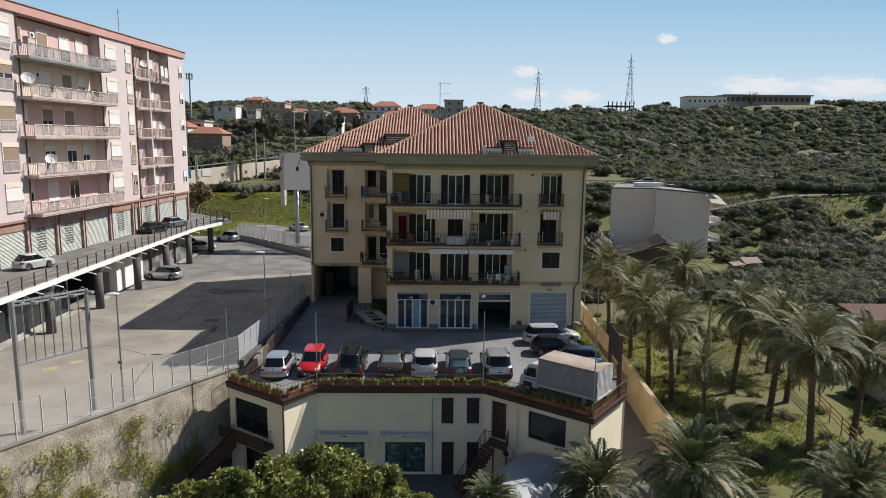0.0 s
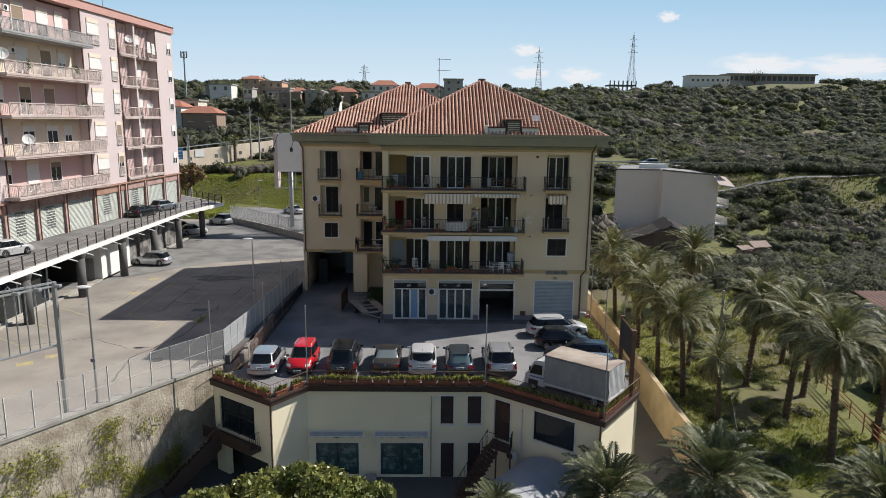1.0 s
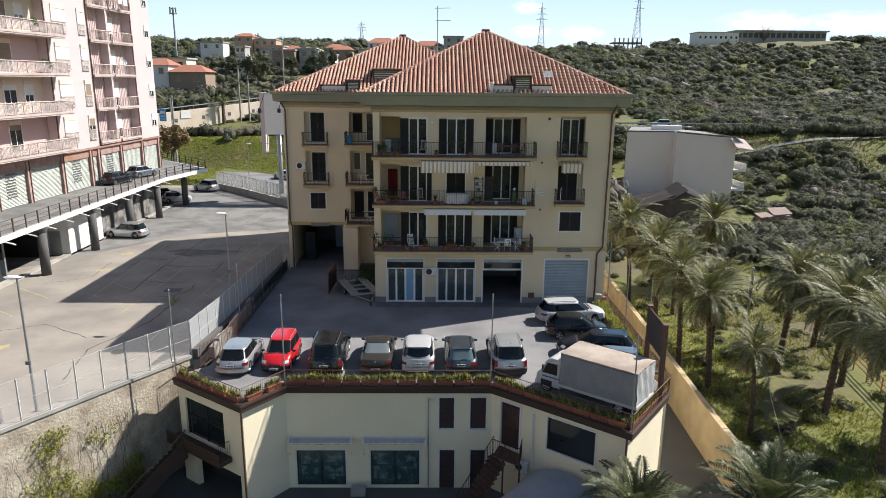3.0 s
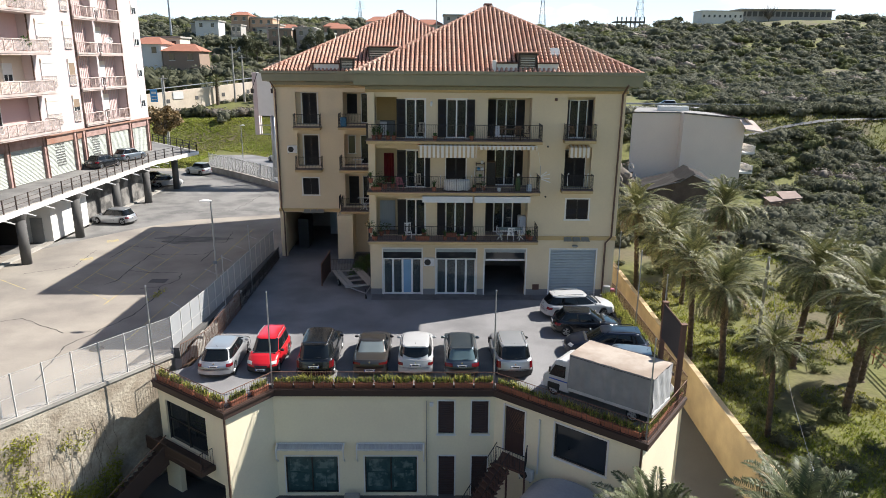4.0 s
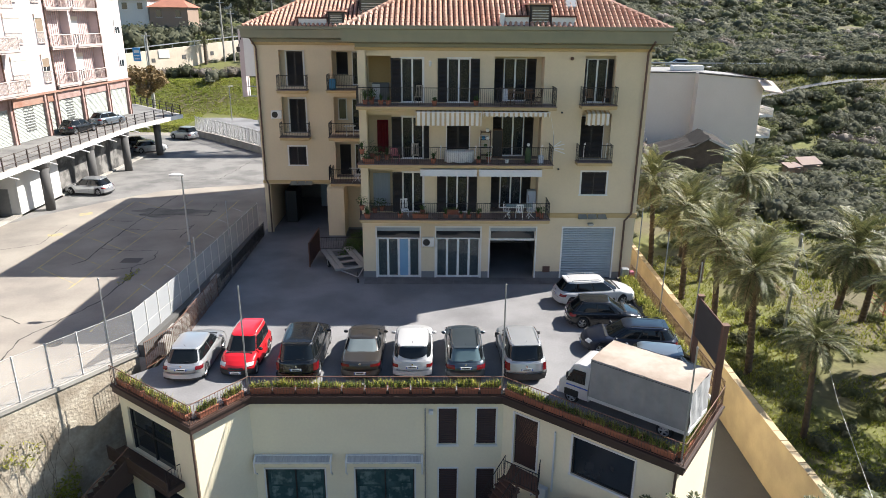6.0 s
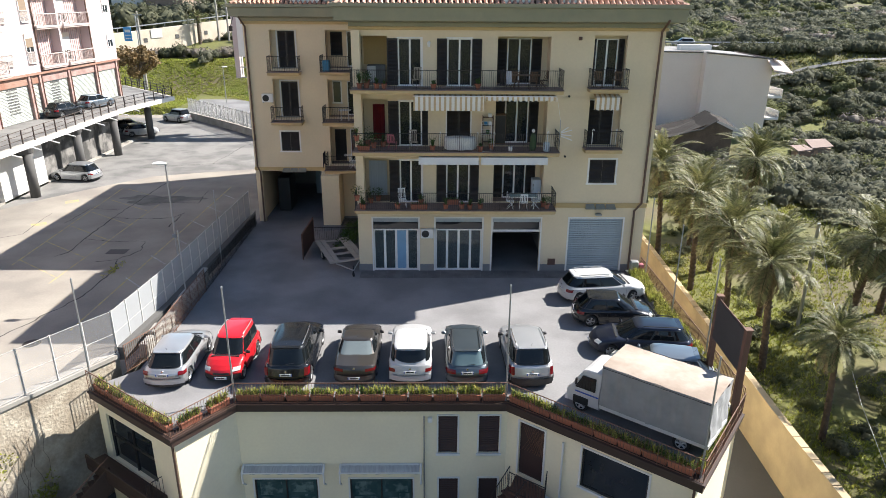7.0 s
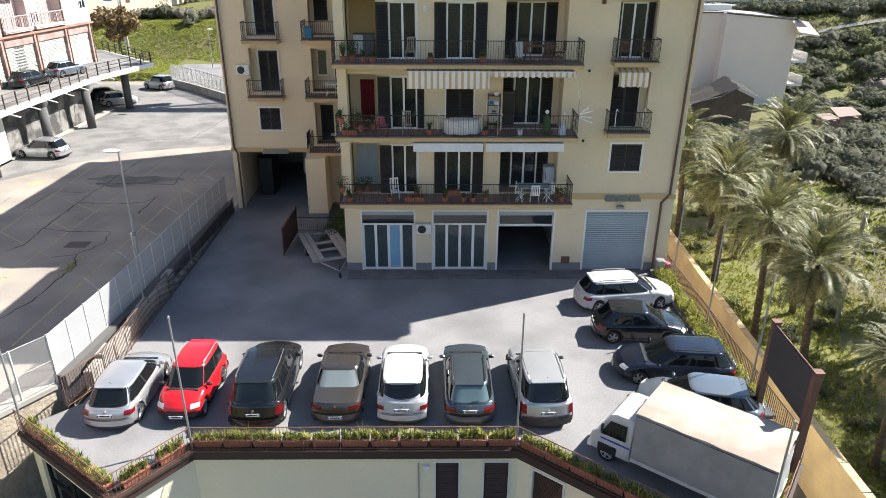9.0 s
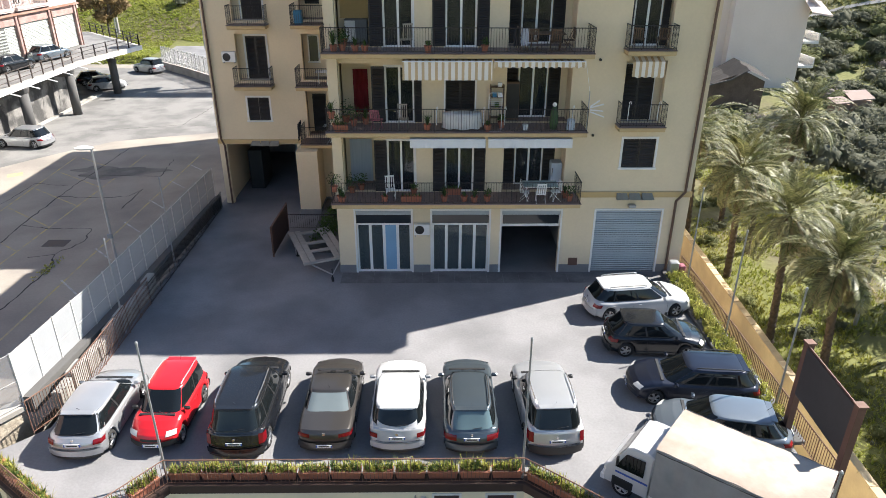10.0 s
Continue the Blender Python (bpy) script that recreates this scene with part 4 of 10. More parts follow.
    part("cab", cab, lorry_white, t)
    part("windshield", Mesh().quad((-0.72, 3.345, 1.17), (0.72, 3.345, 1.17), (0.68, 2.985, 1.80), (-0.68, 2.985, 1.80)), car_glass, t)
    for s in (-1, 1):
        x = s * 0.868
        v = [(x, 2.35, 1.08), (x, 3.22, 1.06), (x * 0.985, 2.92, 1.66), (x * 0.98, 2.35, 1.68)]
        part("side_window", Mesh().add(v, [(0, 1, 2, 3) if s < 0 else (3, 2, 1, 0)]), car_glass, t)
        part("side_stripe", Mesh().box(s * 0.862, s * 0.872, 2.2, 3.2, 0.86, 0.92), plate_blue, t, "dark blue side stripe")
        part("mirror", Mesh().box(s * 0.92, s * 1.05, 3.10, 3.16, 1.25, 1.55, b=0.02), black_plastic, t)
        part("headlight", Mesh().box(s * 0.50, s * 0.78, 3.53, 3.60, 0.66, 0.84, b=0.02), head_clear, t)
        for y, w2 in ((2.95, 0.20), (-1.1, 0.24)):
            tyre, rim = wheel_meshes(0.33, w2)
            wv = new("wheel")
            wv.parent, wv.location = t, (s * 0.74, y, 0.33)
            part("tyre", tyre, rubber, wv, smooth=True)
            part("rim", rim, lorry_white, wv)
        part("wheel_arch", Mesh().box(s * 0.60, s * 0.875, 2.56, 3.34, 0.30, 0.74, b=0.08), black_plastic, t)
    part("front_bumper", Mesh().box(-0.84, 0.84, 3.50, 3.66, 0.32, 0.55, b=0.03), white_paint, t)
    return t


lorry(pose(7.36, 39.15, 0, 0, 0, 51))

# ---- fittings of the apartment block ----
curtain = material("pale_curtain", (0.46, 0.52, 0.58), 0.9, vary=0.08, scale=1.5, fine=4, stretch=(9, 1, 0.3), tint=(0.36, 0.41, 0.48))
pane_glass = clear_material("balcony_door_glass", (0.02, 0.024, 0.028), 0.68, 0.02)
blue_glass = material("light_blue_panel", (0.20, 0.36, 0.52), 0.25, vary=0.06, scale=1.5, fine=6)
steel_shutter = material("grey_roller_shutter", (0.36, 0.41, 0.44), 0.5, metal=0.15, vary=0.05, scale=1.2, fine=8, tint=(0.29, 0.325, 0.345))


def frame_ring(m, x0, x1, y0, y1, z0, z1, w, wz):
    """A joined rectangular frame."""
    o = len(m.v)
    for y in (y0, y1):
        m.v += [(x0, y, z0), (x1, y, z0), (x1, y, z1), (x0, y, z1), (x0 + w, y, z0 + wz), (x1 - w, y, z0 + wz), (x1 - w, y, z1 - wz), (x0 + w, y, z1 - wz)]
    for i in range(4):
        j = (i + 1) % 4
        m.f += [(o + i, o + j, o + 4 + j, o + 4 + i), (o + 12 + i, o + 12 + j, o + 8 + j, o + 8 + i), (o + 8 + i, o + 8 + j, o + j, o + i), (o + 4 + i, o + 4 + j, o + 12 + j, o + 12 + i)]
    return m


def shutter_leaf(parent, x0, x1, y, z0, z1):
    """A dark louvred shutter leaf lying against the wall."""
    m = Mesh()
    frame_ring(m, x0, x1, y - 0.04, y, z0, z1, 0.06, 0.09)
    n = int((z1 - z0 - 0.2) / 0.07)
    o = len(m.v)
    for i in range(2 * n + 1):
        z, d = z0 + 0.08 + (z1 - z0 - 0.15) * i / (2 * n), 0.034 if i % 2 else 0.008
        m.v += [(x0 + 0.055, y - d, z), (x1 - 0.055, y - d, z)]
    m.f += [(o + 2 * i, o + 2 * i + 1, o + 2 * i + 3, o + 2 * i + 2) for i in range(2 * n)]
    return part("shutter", m, dark_shutter, parent, "dark brown louvred shutter")


shop_glass = clear_material("shop_door_glass", (0.075, 0.092, 0.095), 0.8, 0.03)


def glazed_door(parent, x0, x1, y, z0, z1, leaves=2, frame_mat=None, curtains=True, w=0.06, bar=None, name="glazed_door", frame_d=0.06):
    """Framed glass leaves in an opening."""
    fm = frame_mat or white_paint
    d = thing(name, "", "", None)
    for k in ("label", "category"):
        if k in d:
            del d[k]
    d.parent = parent
    fr = Mesh().box(x0, x0 + w, y - frame_d, y, z0, z1).box(x1 - w, x1, y - frame_d, y, z0, z1).box(x0 + w, x1 - w, y - frame_d, y, z1 - w, z1).box(x0 + w, x1 - w, y - frame_d, y, z0, z0 + w * 1.4)
    for i in range(1, leaves):
        x = x0 + (x1 - x0) * i / leaves
        fr.box(x - w * 0.8, x + w * 0.8, y - frame_d, y, z0 + w * 1.4, z1 - w)
    if bar:
        fr.box(x0 + w, x1 - w, y - frame_d + 0.005, y - 0.005, z0 + bar - w / 2, z0 + bar + w / 2)
    part("frame", fr, fm, d)
    for i in range(leaves):
        a, b = x0 + (x1 - x0) * i / leaves + w * 0.8, x0 + (x1 - x0) * (i + 1) / leaves - w * 0.8
        part("pane", Mesh().box(a, b, y - 0.034, y - 0.026, z0 + w * 1.4, z1 - w), shop_glass if name == "shop_front" else pane_glass, d)
    if curtains:
        drawn = ((0.0, 0.42), (0.58, 1.0)) if int(x0 * 7 + z0 * 3) % 3 == 0 else ((0.0, 0.62),) if int(x0 * 7 + z0 * 3) % 3 == 1 else ((0.30, 1.0),)
        for f0, f1 in drawn:
            m = Mesh()
            n = 14
            for i in range(n + 1):
                x = x0 + w + (x1 - x0 - 2 * w) * (f0 + (f1 - f0) * i / n)
                m.v += [(x, y - 0.012 + 0.012 * math.sin(i * 1.7), z0 + 0.1), (x, y - 0.012 + 0.012 * math.sin(i * 1.7), z1 - w)]
            m.f = [(2 * i, 2 * i + 2, 2 * i + 3, 2 * i + 1) for i in range(n)]
            part("curtain", m, curtain, d, "pale blue curtain")
    return d


def surround(parent, x0, x1, y, z0, z1, w=0.10, sill=True, d=0.03, mat=None):
    m = Mesh().box(x0 - w, x0, y - d, y - 0.003, z0, z1 + w).box(x1, x1 + w, y - d, y - 0.003, z0, z1 + w).box(x0, x1, y - d, y - 0.003, z1, z1 + w)
    if sill:
        m.box(x0 - w - 0.04, x1 + w + 0.04, y - d - 0.05, y - 0.003, z0 - 0.09, z0, b=0.01)
    return part("surround", m, mat or white_paint, parent, "white painted surround")


# shop fronts
for x0, x1, blue in ((-4.82, -2.18, 2), (-1.16, 1.57, None)):
    surround(block, x0, x1, FY, 0.0, 3.3, 0.09, sill=False)
    gd = glazed_door(block, x0, x1, FY + 0.16, 0.0, 2.60, 4, curtains=False, w=0.085, name="shop_front")
    part("transom_glass", Mesh().box(x0, x1, FY + 0.11, FY + 0.12, 2.60, 3.05), glass_dark, gd)
    m = Mesh()
    for i in range(4):
        m.box(x0, x1, FY + 0.06, FY + 0.10 - 0.01 * (i % 2), 3.06 + 0.06 * i, 3.115 + 0.06 * i)
    part("rolled_shutter", m, steel_shutter, gd)
    w4 = (x1 - x0) / 4
    if blue:
        part("door_panel", Mesh().box(x0 + w4 * 2 + 0.06, x0 + w4 * 3 - 0.06, FY + 0.105, FY + 0.118, 0.1, 2.5), blue_glass, gd, "light blue glass panel")
surround(block, 2.19, 5.0, FY, 0.0, 3.3, 0.09, sill=False)
gg = part("garage_transom", Mesh().box(2.19, 5.0, FY + 0.10, FY + 0.16, 2.44, 2.56).box(2.19, 5.0, FY + 0.12, FY + 0.13, 2.56, 3.05), white_paint, block)
part("transom_glass", Mesh().box(2.25, 4.94, FY + 0.09, FY + 0.099, 2.58, 3.04), glass_dark, gg)
m = Mesh()
for i in range(4):
    m.box(2.19, 5.0, FY + 0.06, FY + 0.10 - 0.01 * (i % 2), 3.06 + 0.06 * i, 3.115 + 0.06 * i)
part("rolled_shutter", m, steel_shutter, gg)
surround(block, 6.7, 9.85, FY, 0.0, 3.3, 0.09, sill=False)
m = Mesh()
for i in range(28):
    for dz, d in ((0.0, 0.115), (0.022, 0.115), (0.026, 0.06), (0.06, 0.045), (0.112, 0.06)):
        m.v += [(6.7, FY + d, i * 0.1165 + dz), (9.85, FY + d, i * 0.1165 + dz)]
m.f = [(2 * i, 2 * i + 1, 2 * i + 3, 2 * i + 2) for i in range(139)]
part("garage_shutter", m, steel_shutter, block, "closed grey steel roller shutter")
part("meter_box", Mesh().box(5.55, 6.0, FY - 0.05, FY - 0.003, 0.38, 0.78, b=0.01), brown_frame, block, "brown meter box")

# small window of the first floor, and windows of the wing
for x0, x1, y, z0, z1 in ((7.60, 9.10, FY, 5.45, 6.82), (-11.9, -10.65, LY, 5.2, 6.55)):
    w = new("window")
    w.parent = block
    surround(w, x0, x1, y, z0, z1, 0.10)
    xm = (x0 + x1) / 2
    shutter_leaf(w, x0, xm - 0.01, y + 0.08, z0, z1)
    shutter_leaf(w, xm + 0.01, x1, y + 0.08, z0, z1)

# balcony doors of the main front
for fi, fl in enumerate((F1, F2, F3)):
    yv = FY + 0.14
    z1 = fl + 2.5
    glazed_door(block, -3.2, -1.95, yv, fl, z1, 2, curtains=fi != 1)
    shutter_leaf(block, -3.80, -3.22, FY - 0.005, fl + 0.05, z1)
    if fi == 1:
        shutter_leaf(block, -1.93, -1.6, FY - 0.005, fl + 0.05, z1)
        shutter_leaf(block, -0.55, 0.10, yv, fl + 0.02, z1)
        shutter_leaf(block, 0.10, 0.75, yv, fl + 0.02, z1)
    else:
        glazed_door(block, -0.55, 0.75, yv, fl, z1, 2, curtains=True)
        shutter_leaf(block, -1.12, -0.57, FY - 0.005, fl + 0.05, z1)
        shutter_leaf(block, 0.77, 1.30, FY - 0.005, fl + 0.05, z1)
    surround(block, -0.55, 0.75, FY, fl, z1, 0.07, sill=False, d=0.02)
    surround(block, -3.2, -1.95, FY, fl, z1, 0.07, sill=False, d=0.02)
    yb = FY + 1.1
    glazed_door(block, 2.78, 4.1, yb - 0.01, fl + 0.01, z1 - 0.02, 2, curtains=fi != 2)
    shutter_leaf(block, 2.2, 2.75, yb - 0.005, fl + 0.03, z1 - 0.05)
    shutter_leaf(block, 4.13, 4.68, yb - 0.005, fl + 0.03, z1 - 0.05)
    yb = FY + 1.6
    if fi == 0:
        part("cupboard_front", Mesh().box(-5.1, -4.05, yb - 0.06, yb - 0.003, fl, fl + 2.1).box(-4.6, -4.57, yb - 0.075, yb - 0.06, fl + 0.1, fl + 2.0), curtain, block, "pale grey folding cupboard")
    elif fi == 1:
        m = Mesh()
        for i in range(17):
            x = -4.78 + 0.68 * i / 16
            m.v += [(x, yb - 0.05 - 0.025 * math.sin(i * 1.6), fl + 0.1), (x, yb - 0.05 - 0.025 * math.sin(i * 1.6), fl + 2.1)]
        m.f = [(2 * i, 2 * i + 2, 2 * i + 3, 2 * i + 1) for i in range(16)]
        part("door_curtain", m, material("red_door_curtain", (0.20, 0.012, 0.018), 0.85, vary=0.2, scale=3, fine=12), block, "dark red door curtain")
    else:
        cab = part("loggia_cabinet", Mesh().box(-5.0, -4.0, yb - 0.42, yb - 0.01, fl + 0.01, fl + 1.0, b=0.02), material("grey_loggia_cabinet", (0.16, 0.165, 0.17), 0.6, vary=0.1), block, "grey low cabinet in the loggia")
        part("cabinet_door", Mesh().box(-4.98, -4.52, yb - 0.44, yb - 0.422, fl + 0.06, fl + 0.95), white_paint, cab)
        part("loggia_wall", Mesh().box(-5.2, -3.78, yb - 0.009, yb - 0.003, fl + 1.0, fl + 2.6), ochre, block, "ochre painted loggia wall")
# niche doors beside the main balconies
glazed_door(block, 7.55, 8.75, FY + 0.60, F3, F3 + 2.5, 2)
shutter_leaf(block, 7.36, 7.54, FY + 0.55, F3 + 0.03, F3 + 2.5)
shutter_leaf(block, 8.78, 9.08, FY + 0.55, F3 + 0.03, F3 + 2.5)
shutter_leaf(block, 7.42, 8.10, FY + 0.60, F2 + 0.03, F2 + 2.5)
shutter_leaf(block, 8.11, 8.80, FY + 0.60, F2 + 0.03, F2 + 2.5)
surround(block, 7.45, 8.80, FY + 0.62, F2, F2 + 2.5, 0.06, sill=False, d=0.02)
# wing niches
for fl in (F2 - 0.05, F3 - 0.05):
    top = fl + 2.7 if fl > 9 else fl + 2.6
    part("niche_back", Mesh().box(-12.3, -10.2, LY + 0.55, LY + 0.63, fl - 0.05, top + 0.3), cream, block)
    shutter_leaf(block, -11.75, -11.2, LY + 0.54, fl + 0.02, fl + 2.4)
    shutter_leaf(block, -11.19, -10.64, LY + 0.54, fl + 0.02, fl + 2.4)
    surround(block, -11.78, -10.62, LY + 0.55, fl, fl + 2.42, 0.10, sill=False, d=0.02)
for fl, kind in ((F1, 1), (F2, 2), (F3, 3)):
    yb = LY + 1.0
    part("loggia_back", Mesh().box(-8.6, -5.9, yb, yb + 0.1, fl, fl + 3.0), cream, block)
    part("loggia_floor", Mesh().box(-8.5, -6.0, LY + 0.3, yb, fl - 0.012, fl + 0.008), floor_tile, block)
    if kind == 2:
        w = new("window")
        w.parent = block
        surround(w, -8.25, -7.75, yb - 0.004, fl + 0.9, fl + 2.3, 0.08)
        part("pane", Mesh().box(-8.25, -7.75, yb - 0.03, yb - 0.01, fl + 0.9, fl + 2.3), glass_dark, w)
        glazed_door(block, -7.3, -6.3, yb - 0.01, fl + 0.01, fl + 2.35, 1, curtains=False)
    else:
        glazed_door(block, -7.2, -6.2, yb - 0.01, fl + 0.01, fl + 2.35, 1, curtains=kind == 1)
        shutter_leaf(block, -8.3, -7.5, yb - 0.005, fl + (0.05 if kind == 1 else 0.75), fl + 2.3)


# balconies: slab, tiled floor, railing
slab_mat = material("cream_slab_edge", (0.50, 0.37, 0.19), 0.9, vary=0.06, scale=1.0, fine=10, bump=0.003)


def balcony(x0, x1, y0, y1, fl, label, h=0.22, rh=1.0, sides="lr", mat=None):
    b = new("balcony")
    b.parent = block
    b["label"] = label
    part("slab", Mesh().box(x0, x1, y0, y1 - 0.003, fl - h, fl - 0.03, b=0.02), mat or slab_mat, b)
    part("floor", Mesh().box(x0 - 0.03, x1 + 0.03, y0 - 0.03, y1 - 0.003, fl - 0.028, fl), floor_tile, b, "red-brown tiled floor with a thin nosing")
    pts = [(x0 + 0.04, y0 + 0.04, fl), (x1 - 0.04, y0 + 0.04, fl)]
    if "l" in sides:
        pts = [(x0 + 0.04, y1, fl)] + pts
    if "r" in sides:
        pts = pts + [(x1 - 0.04, y1, fl)]
    part("railing", railing(pts, rh, 0.115), dark_iron, b, "dark wrought iron railing")
    return b


for fl in (F1, F2, F3):
    balcony(-5.68, 5.55, 53.5, FY, fl, "long balcony with a dark iron railing")
for fl in (F2, F3):
    balcony(7.12, 9.18, 54.3, FY, fl, "small balcony with a dark iron railing")
    balcony(-12.32, -10.22, 63.6, LY, fl - 0.2, "small balcony with a dark iron railing")
for fl in (F1, F2, F3):
    balcony(-8.75, -5.95, 63.0, LY, fl - 0.1, "corner balcony with a dark iron railing", sides="l")
# columns at the balcony ends, pier by the passage
for fl in (F1, F2, F3):
    part("column", Mesh().box(-5.66, -5.22, FY - 0.36, FY - 0.003, fl + 0.002, fl + 3.0 if fl < F3 else TOP - 0.22), cream, block)
part("pier", Mesh().box(-8.95, -7.75, 62.4, LY - 0.003, 0, F1 - 0.33), cream, block)
part("pier_base", Mesh().box(-8.98, -7.72, 62.37, LY - 0.004, 0, 0.4).box(-7.72, -6.0, LY - 0.04, LY - 0.005, 0, 0.4), grey_plinth, block)
part("passage_door", Mesh().box(-13.0, -12.1, 67.0, 69.2, 0, 2.6, b=0.03), black_plastic, block, "tall dark cupboard in the passage")
part("passage_shutter", Mesh().box(-11.0, -9.3, 72.0, 72.1, 0, 3.4), steel_shutter, block)

# vents under the string course
hood = material("weathered_metal_hood", (0.22, 0.21, 0.17), 0.7, vary=0.12, scale=4, fine=25)
for xs, y, z in (((7.55, 8.15, 8.75), FY, 4.20), ((-11.9, -11.35, -10.8), LY, 3.98)):
    for x in xs:
        part("vent_hood", Mesh().add([(x, y - 0.06, z), (x + 0.48, y - 0.06, z), (x + 0.52, y - 0.42, z - 0.22), (x - 0.04, y - 0.42, z - 0.22), (x, y - 0.06, z - 0.30), (x + 0.48, y - 0.06, z - 0.30)], [(0, 3, 2, 1), (0, 4, 3), (1, 2, 5), (3, 4, 5, 2)]), hood, block)
part("wall_lamp", Mesh().box(8.15, 8.5, FY - 0.3, FY - 0.005, 3.52, 3.66, b=0.03), galv, block)
part("lantern", Mesh().lathe([(0.03, 0), (0.07, 0.05), (0.09, 0.25), (0.03, 0.32)], (-1.55, FY - 0.12, F3 + 2.05), 8), white_paint, block)
for x, z in ((6.15, 10.35), (6.15, 7.0)):
    part("pipe_end", Mesh().tube((x, FY - 0.10, z), (x, FY - 0.003, z), 0.06, n=10), black_plastic, block)
part("flood_lamp", Mesh().box(6.45, 6.62, FY - 0.2, FY - 0.005, 13.3, 13.48, b=0.03), brown_frame, block)
# downpipes
copper = material("brown_downpipe", (0.14, 0.085, 0.06), 0.55, metal=0.3, vary=0.1, scale=3, fine=12)
part("downpipe", Mesh().path([(10.95, FY - 0.85, 14.35), (10.85, FY - 0.12, 13.75), (10.8, FY - 0.08, 4.25), (10.42, FY - 0.10, 3.8), (10.42, FY - 0.10, 0.1)], 0.065, 8), copper, block)
part("downpipe", Mesh().path([(-13.95, LY - 0.6, 14.1), (-13.72, LY - 0.1, 13.5), (-13.72, LY - 0.08, 4.1), (-13.55, LY - 0.08, 3.7), (-13.55, LY - 0.08, 0.0)], 0.06, 8), copper, block)


# dormers and skylight of the roof
def dormer(x0, x1, y, z0, z1, glass=None):
    d = new("dormer")
    d.parent = block
    part("cheek", Mesh().box(x0, x1, y, y + 2.4, z0, z1), dark_shutter, d)
    part("roof", Mesh().box(x0 - 0.12, x1 + 0.12, y - 0.18, y + 2.4, z1, z1 + 0.10, b=0.02), clay_tile, d)
    part("frame", Mesh().box(x0 + 0.05, x0 + 0.13, y - 0.03, y - 0.002, z0, z1).box(x1 - 0.13, x1 - 0.05, y - 0.03, y - 0.002, z0, z1).box(x0 + 0.13, x1 - 0.13, y - 0.03, y - 0.002, z1 - 0.1, z1), dark_shutter, d)
    part("pane", Mesh().box(x0 + 0.13, x1 - 0.13, y - 0.02, y - 0.004, z0 + 0.05, z1 - 0.1), glass_dark, d)
    for i in range(6):
        z = z0 + 0.12 + (z1 - z0 - 0.3) * i / 6
        part("slat", Mesh().box(x0 + 0.15, x1 - 0.15, y - 0.034, y - 0.022, z, z + 0.05), galv, d)
    return d


dormer(3.95, 5.15, 54.72, 15.1, 16.25)
for x0, x1 in ((2.6, 3.9), (5.2, 6.5)):
    part("terrace_wall", Mesh().box(x0, x1, 54.62, 54.76, 15.02, 15.60), white_paint, block)
    part("terrace_coping", Mesh().box(x0 - 0.05, x1 + 0.05, 54.50, 55.6, 15.61, 15.70, b=0.02), roof_deck, block)
part("terrace_post", Mesh().box(2.3, 2.55, 54.5, 54.75, 15.0, 15.8, b=0.03), white_paint, block)
part("skylight", Mesh().add([(6.25, 56.10, 16.20), (6.85, 56.10, 16.20), (6.85, 56.75, 16.62), (6.25, 56.75, 16.62), (6.25, 56.10, 16.05), (6.85, 56.10, 16.05), (6.85, 56.75, 16.45), (6.25, 56.75, 16.45)], [(0, 1, 2, 3), (0, 4, 5, 1), (1, 5, 6, 2), (3, 7, 4, 0)]), galv, block, "grey framed skylight")
dormer(-8.6, -7.5, 64.2, 14.9, 15.85)
dormer(-6.6, -4.2, 65.8, 15.4, 16.75)
part("terrace_wall", Mesh().box(-10.6, -8.7, 64.15, 64.28, 14.88, 15.40), white_paint, block)
part("terrace_coping", Mesh().box(-10.8, -8.6, 64.05, 65.0, 15.41, 15.5, b=0.02), roof_deck, block)
for x, y, z in ((2.5, 62.2, 19.62), (-4.4, 73.5, 19.87)):
    part("ridge_cap", Mesh().box(x - 0.32, x + 0.32, y - 0.2, y + 0.2, z - 0.1, z + 0.14, b=0.06), brown_frame, block)

# awnings
stripe = bpy.data.materials.new("striped_canvas")
stripe.use_nodes = True
_n, _k = stripe.node_tree.nodes, stripe.node_tree.links
_w, _t, _r = _n.new("ShaderNodeTexWave"), _n.new("ShaderNodeTexCoord"), _n.new("ShaderNodeValToRGB")
_w.bands_direction = "X"
_w.inputs["Scale"].default_value = 1.15
_r.color_ramp.interpolation = "CONSTANT"
_r.color_ramp.elements[0].color, _r.color_ramp.elements[1].color = (0.70, 0.66, 0.58, 1), (0.50, 0.36, 0.20, 1)
_r.color_ramp.elements[1].position = 0.62
_k.new(_t.outputs["Object"], _w.inputs["Vector"]), _k.new(_w.outputs["Fac"], _r.inputs["Fac"]), _k.new(_r.outputs["Color"], _n["Principled BSDF"].inputs["Base Color"])
_n["Principled BSDF"].inputs["Roughness"].default_value = 0.85
white_canvas = material("white_canvas", (0.629, 0.629, 0.612), 0.8, vary=0.04, scale=2, fine=12)


